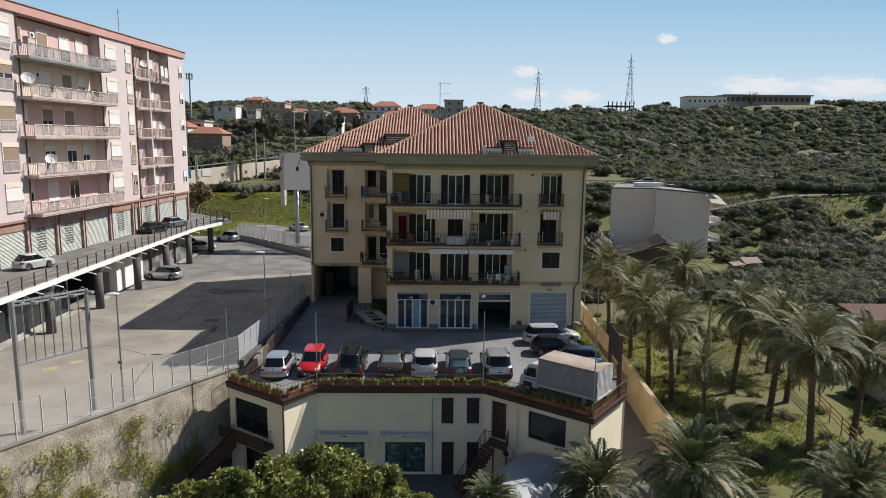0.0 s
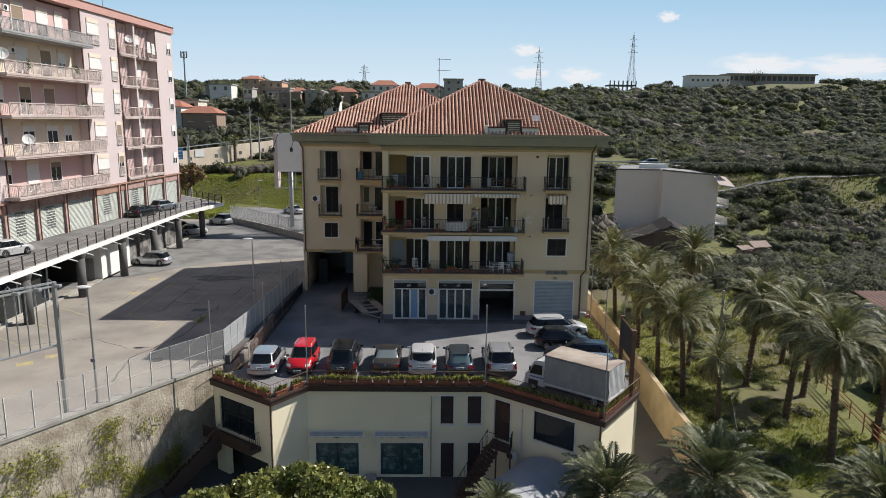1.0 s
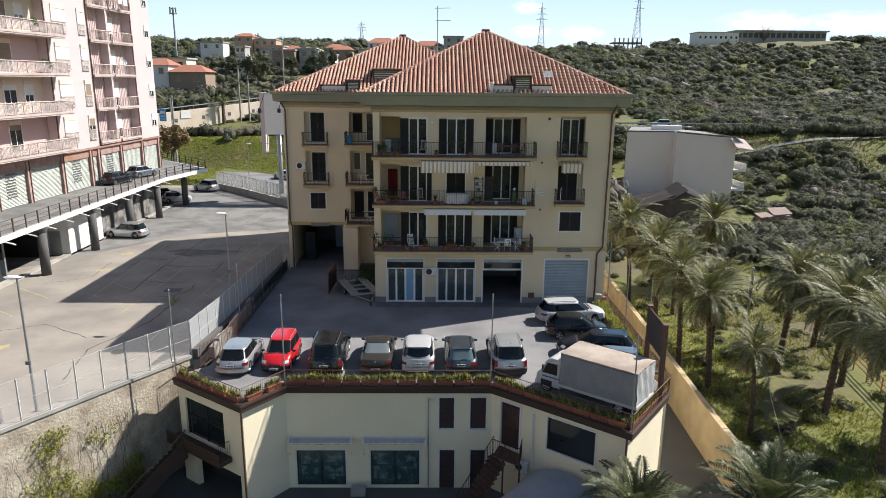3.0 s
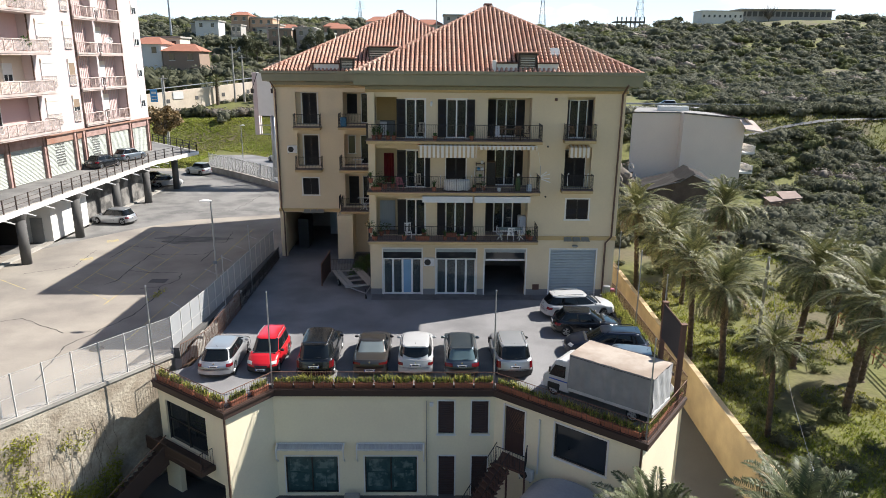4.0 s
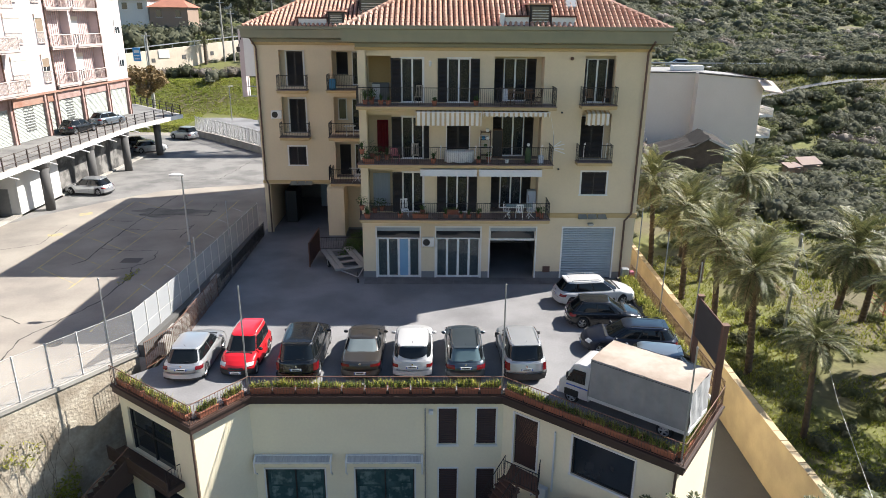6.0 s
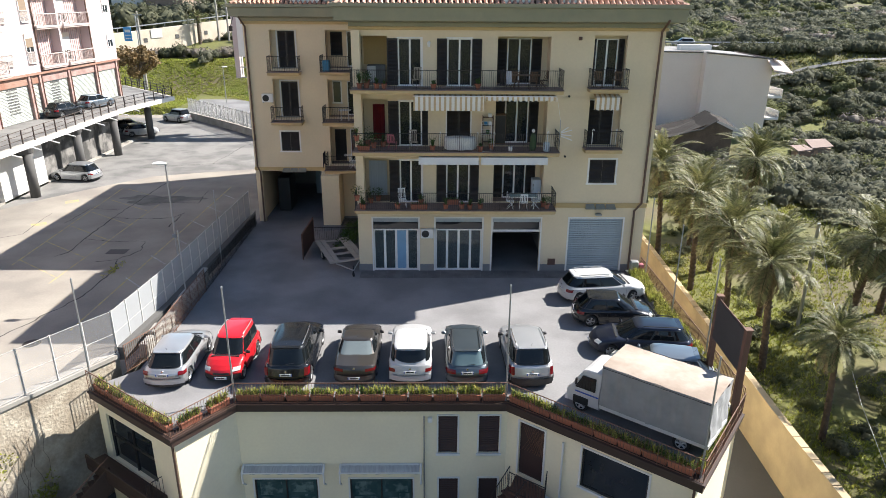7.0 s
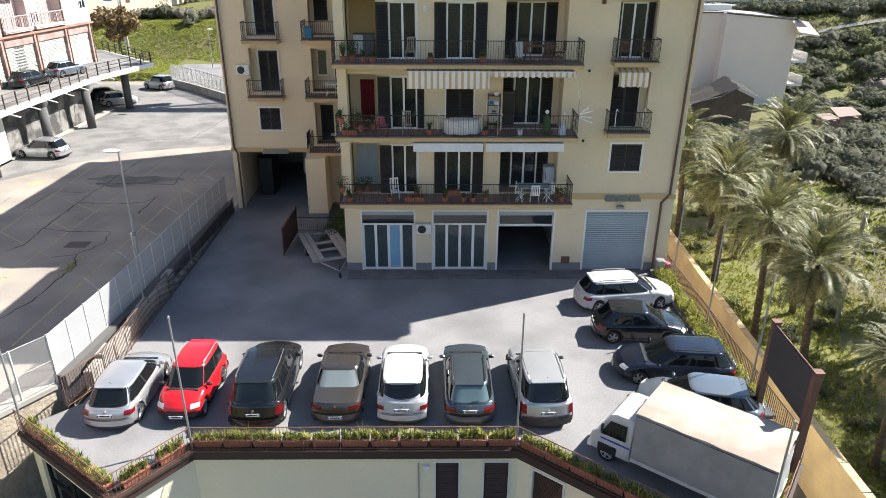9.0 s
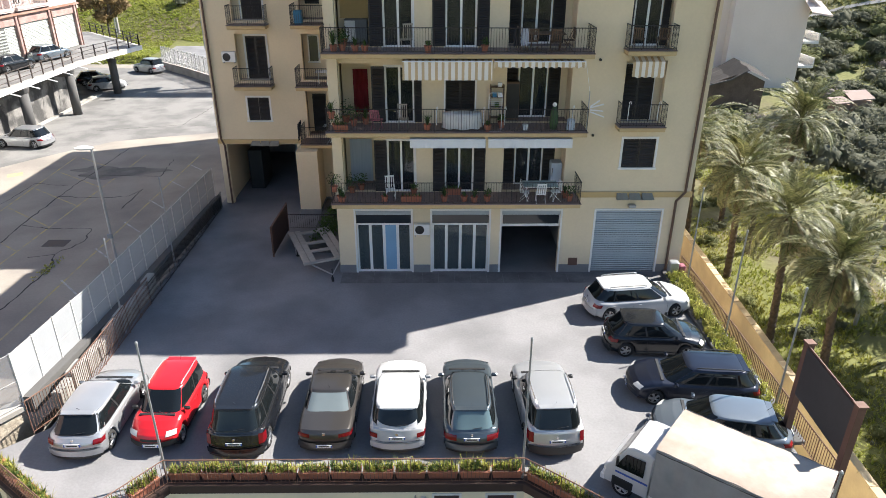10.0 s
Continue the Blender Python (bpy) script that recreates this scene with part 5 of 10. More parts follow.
def awning(x0, x1, fl, drop, out, mat, label, wavy=True):
    a = thing("awning", label, "awning", None, "awnings of the balconies")
    z = fl + 3.30 - 0.24
    m = Mesh()
    n = 60
    for i in range(n + 1):
        x = x0 + (x1 - x0) * i / n
        w = 0.03 * math.cos(i * 6.28318 / 5) if wavy else 0.0
        b = 0.015 * math.sin(i * 0.9)
        m.v += [(x, FY - 0.35, z), (x, FY - out, z - 0.06), (x, FY - out - 0.03 + b, z - 0.08 - drop - w)]
    for i in range(n):
        for k in range(2):
            m.f.append((3 * i + k, 3 * i + k + 1, 3 * i + 4 + k, 3 * i + 3 + k))
    part("canvas", m, mat, a)
    part("roller", Mesh().tube((x0, FY - 0.35, z + 0.02), (x1, FY - 0.35, z + 0.02), 0.05, n=8), white_paint, a)
    part("front_bar", Mesh().tube((x0, FY - out, z - 0.05), (x1, FY - out, z - 0.05), 0.025, n=6), white_paint, a)
    for x in (x0 + 0.15, x1 - 0.15):
        part("arm", Mesh().path([(x, FY - 0.35, z - 0.03), (x, FY - out, z - 0.08)], 0.018), white_paint, a)


awning(-2.35, 1.34, F2, 0.72, 1.75, stripe, "beige striped canvas awning let down over the balcony", False)
awning(1.42, 5.15, F2, 0.20, 1.75, stripe, "beige striped canvas awning with a scalloped edge")
awning(-2.1, 1.16, F1, 0.34, 1.65, white_canvas, "white canvas awning over the lowest balcony", False)
awning(1.28, 4.92, F1, 0.34, 1.65, white_canvas, "white canvas awning over the lowest balcony", False)
a = thing("awning", "short faded striped blind in the niche", "awning", None, "awnings of the balconies")
m = Mesh()
for i in range(21):
    x = 7.45 + 1.4 * i / 20
    m.v += [(x, FY - 0.1, F2 + 2.95), (x, FY - 0.55, F2 + 2.80), (x, FY - 0.58 + 0.02 * math.sin(i), F2 + 2.15 + 0.03 * math.sin(i * 1.3))]
m.f = [(3 * i + k, 3 * i + k + 1, 3 * i + 4 + k, 3 * i + 3 + k) for i in range(20) for k in range(2)]
part("canvas", m, stripe, a)

# air conditioners
def air_conditioner(at, label):
    a = thing("air_conditioner", label, "air conditioner", at)
    part("casing", Mesh().box(-0.38, 0.38, -0.26, 0, 0, 0.56, b=0.02), white_paint, a)
    g = Mesh()
    for r in (0.21, 0.15, 0.09):
        pts = [(-0.10 + r * math.cos(6.28318 * i / 16), -0.268, 0.28 + r * math.sin(6.28318 * i / 16)) for i in range(17)]
        g.path(pts, 0.008, 4)
    part("fan_grille", g, dark_iron, a)
    part("fan_opening", Mesh().tube((-0.10, -0.262, 0.28), (-0.10, -0.255, 0.28), 0.22, n=20), black_plastic, a)
    for x in (-0.3, 0.3):
        part("bracket", Mesh().box(x - 0.02, x + 0.02, -0.3, 0.06, -0.05, 0.0), galv, a)
    return a


air_conditioner(pose(-12.58, LY - 0.06, 8.6), "white air conditioner unit on the wing wall")
air_conditioner(pose(-1.66, FY - 0.06, 2.15), "white air conditioner unit between the shop fronts")


# ---- things on the balconies ----
plant_leaf = leaf_material("pot_plant_leaf", (0.05, 0.10, 0.025), (0.10, 0.14, 0.04))
dry_leaf = leaf_material("yellowed_grass_leaf", (0.22, 0.20, 0.055), (0.10, 0.14, 0.03), 0.3, scale=3.0)


def tuft(m, x, y, z, n, h, spread, w=0.012, droop=0.3, rnd=random):
    """Blades that rise from a point and arch over."""
    for _ in range(n):
        a, l = rnd.uniform(0, 6.283), h * rnd.uniform(0.5, 1.1)
        s = spread * rnd.uniform(0.2, 1.0)
        px, py = x + rnd.uniform(-1, 1) * 0.03, y + rnd.uniform(-1, 1) * 0.03
        d = Vector((math.cos(a), math.sin(a), 0))
        q = Vector((-d.y, d.x, 0)) * w
        p0, p1, p2 = Vector((px, py, z)), Vector((px, py, z + l * 0.6)) + d * s * 0.4, Vector((px, py, z + l * (1 - droop * rnd.random()))) + d * s
        o = len(m.v)
        m.v += [tuple(p0 - q), tuple(p0 + q), tuple(p1 - q * 0.8), tuple(p1 + q * 0.8), tuple(p2)]
        m.f += [(o, o + 1, o + 3, o + 2), (o + 2, o + 3, o + 4)]


def leafball(m, x, y, z, n, r, leaf=0.05, rnd=random):
    for _ in range(n):
        u = Vector((rnd.gauss(0, 1), rnd.gauss(0, 1), rnd.gauss(0, 1))).normalized() * r * rnd.uniform(0.45, 1.0)
        c = Vector((x, y, z)) + u
        a = Vector((rnd.gauss(0, 1), rnd.gauss(0, 1), rnd.gauss(0, 1))).normalized()
        b = a.cross(u).normalized() * leaf * 0.45
        a = a * leaf
        o = len(m.v)
        m.v += [tuple(c - a), tuple(c + b), tuple(c + a), tuple(c - b)]
        m.f.append((o, o + 1, o + 2, o + 3))


def pot_plant(x, y, z, r=0.16, h=0.28, kind="ball", size=0.3, label="terracotta pot with a green plant"):
    p = thing("potted_plant", label, "potted plant", pose(x, y, z), "balcony pot plants")
    part("pot", Mesh().lathe([(r * 0.68, 0), (r * 0.95, h * 0.85), (r * 1.08, h * 0.86), (r * 1.08, h), (r * 0.9, h), (r * 0.85, h * 0.9)], n=12), terracotta, p)
    m = Mesh()
    if kind == "ball":
        leafball(m, 0, 0, h + size * 0.8, 90, size, 0.055)
        m.tube((0, 0, h * 0.8), (0, 0, h + size), 0.015, n=5)
    else:
        tuft(m, 0, 0, h * 0.9, 46, size * 2.0, size * 1.3, 0.016)
    part("foliage", m, plant_leaf, p)
    return p


def trough(x, y, z, l=0.8, label="long terracotta trough on the balcony floor"):
    p = thing("flower_trough", label, "flower box", pose(x, y, z), "balcony pot plants")
    part("trough", Mesh().add([(-l / 2 + 0.03, -0.1, 0), (l / 2 - 0.03, -0.1, 0), (l / 2 - 0.03, 0.1, 0), (-l / 2 + 0.03, 0.1, 0), (-l / 2, -0.14, 0.28), (l / 2, -0.14, 0.28), (l / 2, 0.14, 0.28), (-l / 2, 0.14, 0.28)], [(3, 2, 1, 0), (4, 5, 6, 7), (0, 1, 5, 4), (1, 2, 6, 5), (2, 3, 7, 6), (3, 0, 4, 7)]), terracotta, p)
    m = Mesh()
    for i in range(6):
        tuft(m, -l / 2 + 0.1 + (l - 0.2) * i / 5, 0, 0.27, 10, 0.22, 0.12)
    part("foliage", m, plant_leaf, p)


for x, y, fl, k, s in ((-5.2, 53.95, F3, "tuft", 0.42), (-4.85, 54.1, F3, "ball", 0.34), (-4.3, 53.85, F3, "tuft", 0.22), (-4.95, 55.6, F3, "ball", 0.3), (-3.9, 53.85, F3, "tuft", 0.16), (-1.3, 53.8, F3, "ball", 0.12), (1.05, 53.9, F3, "ball", 0.18),
                       (-5.3, 53.95, F2, "ball", 0.36), (-5.45, 53.8, F2 + 0.55, "tuft", 0.30), (-5.0, 55.2, F2, "ball", 0.48), (-4.1, 54.9, F2, "tuft", 0.3), (-4.6, 54.6, F2, "ball", 0.4), (-1.35, 53.85, F2, "tuft", 0.30), (1.25, 53.75, F2, "ball", 0.10), (1.9, 54.3, F2, "ball", 0.2),
                       (-5.55, 53.8, F1 + 0.5, "ball", 0.36), (-5.3, 53.9, F1, "tuft", 0.28), (-4.9, 55.0, F1, "ball", 0.4), (-5.2, 53.75, F1, "ball", 0.15), (-4.5, 55.4, F1, "ball", 0.35), (-3.3, 53.85, F1, "tuft", 0.08), (-0.6, 53.85, F1, "tuft", 0.26), (0.3, 53.85, F1, "ball", 0.1), (0.75, 53.75, F1, "tuft", 0.22), (1.35, 53.85, F1, "ball", 0.22), (5.1, 53.9, F1, "ball", 0.30), (4.95, 54.3, F1, "tuft", 0.22), (-2.0, 54.7, F1, "ball", 0.2)):
    pot_plant(x, y, fl, kind=k, size=s)
trough(-2.1, 53.8, F1, 0.95)
trough(-0.2, 54.75, F1, 0.8)
trough(-5.05, 53.75, F2, 0.6)


def chair(at, mat, label, back=0.95, group="balcony chairs"):
    c = thing("chair", label, "chair", at, group)
    for i in range(6):
        part("seat_slat", Mesh().box(-0.21, 0.21, -0.2 + 0.07 * i, -0.2 + 0.07 * i + 0.055, 0.43, 0.455), mat, c)
    for i in range(5):
        x = -0.18 + 0.09 * i
        part("back_slat", Mesh().box(x - 0.02, x + 0.02, 0.20, 0.225, 0.5, back - 0.065), mat, c)
    part("backrest", Mesh().box(-0.21, 0.21, 0.195, 0.23, back - 0.06, back), mat, c)
    for sx in (-1, 1):
        part("leg", Mesh().tube((sx * 0.2, -0.2, 0), (sx * 0.2, 0.21, 0.85), 0.014, n=5), mat, c)
        part("leg", Mesh().tube((sx * 0.2, 0.2, 0), (sx * 0.2, -0.2, 0.45), 0.014, n=5), mat, c)
    return c


def table(at, mat, label, l=1.3, w=0.75, cross=True, h=0.74):
    t = thing("table", label, "table", at)
    n = 7
    for i in range(n):
        part("top_slat", Mesh().box(-l / 2, l / 2, -w / 2 + w * i / n, -w / 2 + w * (i + 0.9) / n, h - 0.03, h), mat, t)
    for sx in (-1, 1):
        x = sx * (l / 2 - 0.15)
        for a, b in ((-1, 1), (1, -1)):
            part("leg", Mesh().tube((x, a * (w / 2 - 0.08), 0), (x, b * (w / 2 - 0.12), h - 0.03), 0.018, n=5), mat, t)
    return t


wood_dark = material("dark_garden_wood", (0.12, 0.065, 0.035), 0.6, vary=0.15, scale=3, fine=25, stretch=(1, 8, 8))
cloth_green = material("patterned_tablecloth", (0.22, 0.30, 0.28), 0.8, vary=0.2, scale=7, fine=30, tint=(0.45, 0.46, 0.40))
table(pose(3.6, 54.15, F3), wood_dark, "dark wooden folding table on the top balcony", 1.5, 0.8)
for x, y, r in ((3.0, 53.85, 0), (3.95, 53.8, 0), (4.55, 54.2, 90), (2.65, 54.4, -90)):
    chair(pose(x, y, F3, 0, 0, r + 180), wood_dark, "dark wooden folding chair at the balcony table")
table(pose(3.75, 54.1, F1), white_paint, "white garden table with a patterned cloth", 1.5, 0.8)
solid("tablecloth", Mesh().box(-0.78, 0.78, -0.43, 0.43, 0.741, 0.755, b=0.004), cloth_green, "grey-green patterned cloth on the white table", "tablecloth", pose(3.75, 54.1, F1))
for x, y, r in ((3.05, 53.95, 80), (3.75, 53.72, 180), (4.45, 53.95, -80)):
    chair(pose(x, y, F1, 0, 0, r), white_paint, "white folding garden chair")
chair(pose(-3.05, 54.2, F1, 0, 0, 15), white_paint, "white slatted folding chair with striped cushion", 1.05)
pinkish = material("faded_pink_plastic", (0.38, 0.12, 0.15), 0.6, vary=0.1)
chair(pose(-3.55, 54.0, F2, 0, 0, 160), pinkish, "faded pink plastic armchair", 0.9)
rattan = material("grey_rattan", (0.30, 0.26, 0.21), 0.8, vary=0.2, fine=60)
chair(pose(-2.4, 54.1, F2, 0, 0, 175), rattan, "tall grey rattan armchair on the balcony", 1.15)
chair(pose(-2.2, 54.3, F3, 0, 0, 200), rattan, "rattan armchair on the top balcony", 1.1)
chair(pose(8.6, 54.65, F3, 0, 0, 180), wood_dark, "dark folding chair on the small balcony", 0.9)
chair(pose(7.6, 54.65, F3, 0, 0, 150), wood_dark, "dark folding chair on the small balcony", 0.9)
table(pose(-7.3, 63.7, F2 - 0.1), white_paint, "small white folding table on the corner balcony", 0.8, 0.6)
chair(pose(-6.9, 63.6, F1 - 0.1, 0, 0, 90), white_paint, "white folding chair on the corner balcony")
# covered table on the middle balcony
cloth = material("pale_dust_sheet", (0.62, 0.60, 0.56), 0.85, vary=0.08, scale=3, fine=14, tint=(0.42, 0.43, 0.46))
m = Mesh()
n, k = 28, 8
for j in range(k + 1):
    for i in range(n):
        a = 6.28318 * i / n
        fr = min(1.0, j / 3)
        r = 1 + (0.07 * math.sin(i * 2.3) + 0.05 * math.cos(i * 3.9)) * max(0, (j - 3) / 5)
        m.v.append((0.85 * math.cos(a) * fr * r, 0.40 * math.sin(a) * fr * r, 0.86 - 0.03 * fr if j <= 3 else 0.83 - 0.13 * (j - 3) + 0.03 * math.sin(i * 1.7) * (j > 7)))
m.f = [(j * n + i, j * n + (i + 1) % n, (j + 1) * n + (i + 1) % n, (j + 1) * n + i) for j in range(k) for i in range(n)]
solid("covered_table", m, cloth, "oval table covered with a pale patterned sheet", "table", pose(0.15, 54.05, F2 - 0.1), smooth=True)
# clothes dryer and washing
dr = thing("clothes_dryer", "white wire clothes dryer leaning at the railing", "clothes dryer", pose(1.55, 53.72, F2))
part("frame", Mesh().path([(-0.28, 0, 0), (-0.28, 0, 1.55), (-0.2, 0, 1.65), (0.2, 0, 1.65), (0.28, 0, 1.55), (0.28, 0, 0), (-0.28, 0, 0)], 0.014), white_paint, dr)
for i in range(9):
    part("wire", Mesh().tube((-0.27, 0, 0.75 + 0.09 * i), (0.27, 0, 0.75 + 0.09 * i), 0.006, n=4), white_paint, dr)
fabric = [material("dark_laundry", (0.02, 0.02, 0.025), 0.9), material("pale_laundry", (0.45, 0.47, 0.55), 0.9, vary=0.2, fine=20), material("blue_plastic", (0.02, 0.16, 0.30), 0.4)]


def washing(x, y, z, w, h, mat, label, along_y=False):
    m = Mesh()
    for i in range(9):
        t = i / 8
        for j in range(5):
            s = j / 4
            off = 0.03 * math.sin(i * 1.8 + j)
            m.v.append((x + (off if along_y else t * w), y + (t * w if along_y else off), z - s * h * (1 + 0.08 * math.sin(i * 2.2))))
    m.f = [(i * 5 + j, i * 5 + j + 1, i * 5 + j + 6, i * 5 + j + 5) for i in range(8) for j in range(4)]
    return solid("laundry", m, mat, label, "laundry", group="washing hung out")


for i in range(3):
    washing(-8.86, 63.15 + 0.35 * i, F1 + 1.05, 0.28, 0.95 - 0.15 * i, fabric[0], "dark clothes hung over the corner railing", True)
washing(2.2, 53.62, F3 + 1.0, 0.25, 0.75, fabric[0], "dark clothes hung on the balcony railing")
washing(2.5, 53.62, F3 + 1.0, 0.3, 0.7, fabric[1], "pale clothes hung on the balcony railing")
m = Mesh().box(-0.22, 0.22, -0.2, 0.2, 0, 0.72, b=0.03)
solid("storage_bin", m, fabric[2], "blue plastic storage box on the corner balcony", "box", pose(-8.35, 63.4, F3 - 0.1))
solid("bucket", Mesh().lathe([(0.10, 0), (0.13, 0.24), (0.14, 0.25), (0.12, 0.25)]), white_paint, "white plastic bucket on balcony tiles", "bucket", pose(2.9, 53.9, F2))
solid("canister", Mesh().box(-0.16, 0.16, -0.12, 0.12, 0, 0.52, b=0.04), curtain, "pale blue plastic canister beside the railing", "canister", pose(4.85, 53.8, F2))
sh = thing("shelf_unit", "open shelf with boxes against the balcony wall", "shelf", pose(1.72, FY - 0.35, F2))
part("frame", Mesh().box(-0.3, -0.27, -0.0, 0.33, 0, 1.75).box(0.27, 0.3, 0.0, 0.33, 0, 1.75), wood_dark, sh)
for i in range(4):
    part("board", Mesh().box(-0.27, 0.27, 0, 0.33, 0.3 + 0.45 * i, 0.33 + 0.45 * i), wood_dark, sh)
for i, (x, z, c) in enumerate(((-0.12, 1.23, fabric[2]), (0.12, 1.23, white_paint), (0.0, 0.78, plant_leaf), (0.1, 1.68, white_paint))):
    solid("box", Mesh().box(-0.09, 0.09, -0.1, 0.1, 0, 0.18, b=0.01), c, "small household box on the balcony shelf", "box", pose(1.72 + x, FY - 0.19, F2 + z))
# more household things of the middle balcony
green_cover = material("green_cloth_cover", (0.055, 0.095, 0.04), 0.85, vary=0.15, scale=4, fine=20)
solid("covered_stand", Mesh().lathe([(0.15, 0), (0.19, 0.25), (0.17, 0.6), (0.11, 0.9), (0.06, 0.97)], n=14), green_cover, "upright stand under a green cloth cover", "stand", pose(4.15, 54.1, F2), smooth=True)
solid("ball", Mesh().lathe([(0.02, -0.10), (0.07, -0.07), (0.10, 0.0), (0.07, 0.07), (0.02, 0.10)], n=12), white_paint, "white lamp globe on the covered stand", "globe", pose(4.15, 54.1, F2 + 1.065), smooth=True)
cupboard = thing("cupboard", "dark wooden cupboard at the back of the loggia", "cupboard", pose(2.5, FY + 0.8, F2 + 0.01))
part("body", Mesh().box(-0.3, 0.3, -0.25, 0.25, 0, 1.7, b=0.02), wood_dark, cupboard)
part("door", Mesh().box(-0.27, 0.27, -0.275, -0.252, 0.08, 1.62), dark_shutter, cupboard)
fridge = thing("fridge", "pale grey fridge at the back of the loggia", "fridge", pose(4.72, FY + 0.75, F1 + 0.01))
part("body", Mesh().box(-0.26, 0.26, -0.3, 0.3, 0, 1.25, b=0.03), curtain, fridge)
part("handle", Mesh().box(-0.22, -0.19, -0.33, -0.302, 0.6, 1.0), chrome, fridge)
for x, y, z, hgt in ((-0.95, 53.6, F2, 1.05), (1.05, 53.6, F2, 1.05), (1.95, 53.6, F2, 1.05), (4.85, 53.62, F2, 1.1), (7.45, 54.36, F2, 1.1), (8.75, 54.36, F2, 1.1)):
    solid("hook_rod", Mesh().path([(0, 0, 0.3), (0, 0, hgt), (0.03, -0.07, hgt + 0.06), (0.06, -0.1, hgt - 0.06)], 0.02, 5), white_paint, "white rod hooked over the balcony railing", "rod", pose(x, y, z), "white rods on the balcony railings")
rack = thing("clothes_horse", "white folding clothes horse on the corner balcony", "clothes dryer", pose(-6.9, 63.25, F1 - 0.1))
for sx in (-0.35, 0.35):
    part("leg", Mesh().tube((sx, -0.2, 0), (-sx, 0.1, 1.05), 0.014, n=5), white_paint, rack)
    part("leg", Mesh().tube((-sx, -0.2, 0), (sx, 0.1, 1.05), 0.014, n=5), white_paint, rack)
for i in range(5):
    part("wire", Mesh().tube((-0.5, -0.25 + 0.12 * i, 1.06), (0.5, -0.25 + 0.12 * i, 1.06), 0.008, n=4), white_paint, rack)
# television aerial on the middle balcony corner
ae = thing("tv_aerial", "white television aerial fixed to the balcony corner", "aerial", pose(5.5, 53.6, F2 + 1.0))
part("mast", Mesh().tube((0, 0, -0.9), (0, 0, 0.75), 0.02, n=6), galv, ae)
for dx, dz, l in ((0.55, 0.25, 0.5), (0.55, -0.05, 0.45), (0.35, 0.4, 0.35), (0.6, -0.3, 0.3)):
    part("arm", Mesh().tube((0.05, -0.1, dz * 0.3), (0.05 + dx, -0.2, dz), 0.03, n=5), white_paint, ae)
part("cable", Mesh().path([(0, 0, 0.7), (-0.15, 0.1, 1.5), (-0.28, 0.3, 2.2)], 0.012, 4), white_paint, ae)
# antenna on the roof
ra = thing("roof_aerial", "thin television aerial behind the roof ridge", "aerial", pose(-1.2, 68.0, 17.8))
part("mast", Mesh().tube((0, 0, -0.5), (0, 0, 4.2), 0.035, n=6), galv, ra)
for z in (3.0, 4.0):
    part("boom", Mesh().tube((-0.2, 0, z), (1.1, 0, z + 0.05), 0.02, n=5), galv, ra)
    for i in range(6):
        part("element", Mesh().tube((0.1 + 0.18 * i, -0.25, z + 0.02), (0.1 + 0.18 * i, 0.25, z + 0.02), 0.012, n=4), galv, ra)

# ---- edge of the courtyard: flower boxes, railings, flagpoles ----
def along_line(p, q, step, margin=0.1):
    p, q = Vector(p), Vector(q)
    L = (q - p).length
    n = max(1, int((L - 2 * margin) / step))
    return [(p.lerp(q, (margin + (L - 2 * margin) * (i + 0.5) / n) / L), math.degrees(math.atan2(q.y - p.y, q.x - p.x))) for i in range(n)]


box_grass = leaf_material("flower_box_grass", (0.34, 0.37, 0.07), (0.44, 0.40, 0.12), 0.4, scale=1.5, island=0.35)
lines = inset(DECK, 0.20)
grow = random.Random(5)
for a, b in zip(lines, lines[1:]):
    for c, ang in along_line(a, b, 0.94):
        if grow.random() < 0.015:
            continue
        p = thing("flower_box", "terracotta flower box with rough green and yellow grass", "flower box", pose(c.x, c.y, -0.058, 0, 0, ang), "flower boxes along the courtyard edge")
        l = 0.92
        bx = Mesh()
        for z, e in ((0, 0.03), (0.22, 0.0), (0.24, -0.015), (0.28, -0.015)):
            bx.v += [(-l / 2 + e, -0.15 + e, z), (l / 2 - e, -0.15 + e, z), (l / 2 - e, 0.15 - e, z), (-l / 2 + e, 0.15 - e, z)]
        bx.f = [(3, 2, 1, 0)] + [(4 * k + i, 4 * k + (i + 1) % 4, 4 * k + 4 + (i + 1) % 4, 4 * k + 4 + i) for k in range(3) for i in range(4)] + [(12, 13, 14, 15)]
        part("box", bx, terracotta, p)
        g1, g2, g3 = Mesh(), Mesh(), Mesh()
        wild = grow.uniform(0.7, 1.15)
        for i in range(24):
            x = -l / 2 + 0.04 + (l - 0.08) * i / 23
            hgt = grow.uniform(0.22, 0.56) * wild
            tuft((g1, g2, g2, g2, g2, g3, g3)[grow.randrange(7)], x, grow.uniform(-0.11, 0.11), 0.25, 14, hgt, 0.24, 0.013, rnd=grow)
            if grow.random() < 0.25:
                leafball(g1, x, 0, 0.26 + hgt * 0.35, 24, 0.13, 0.05, rnd=grow)
        part("green_growth", g1, plant_leaf, p)
        part("grass", g2, box_grass, p, "yellow-green grass")
        part("dry_growth", g3, dry_leaf, p)

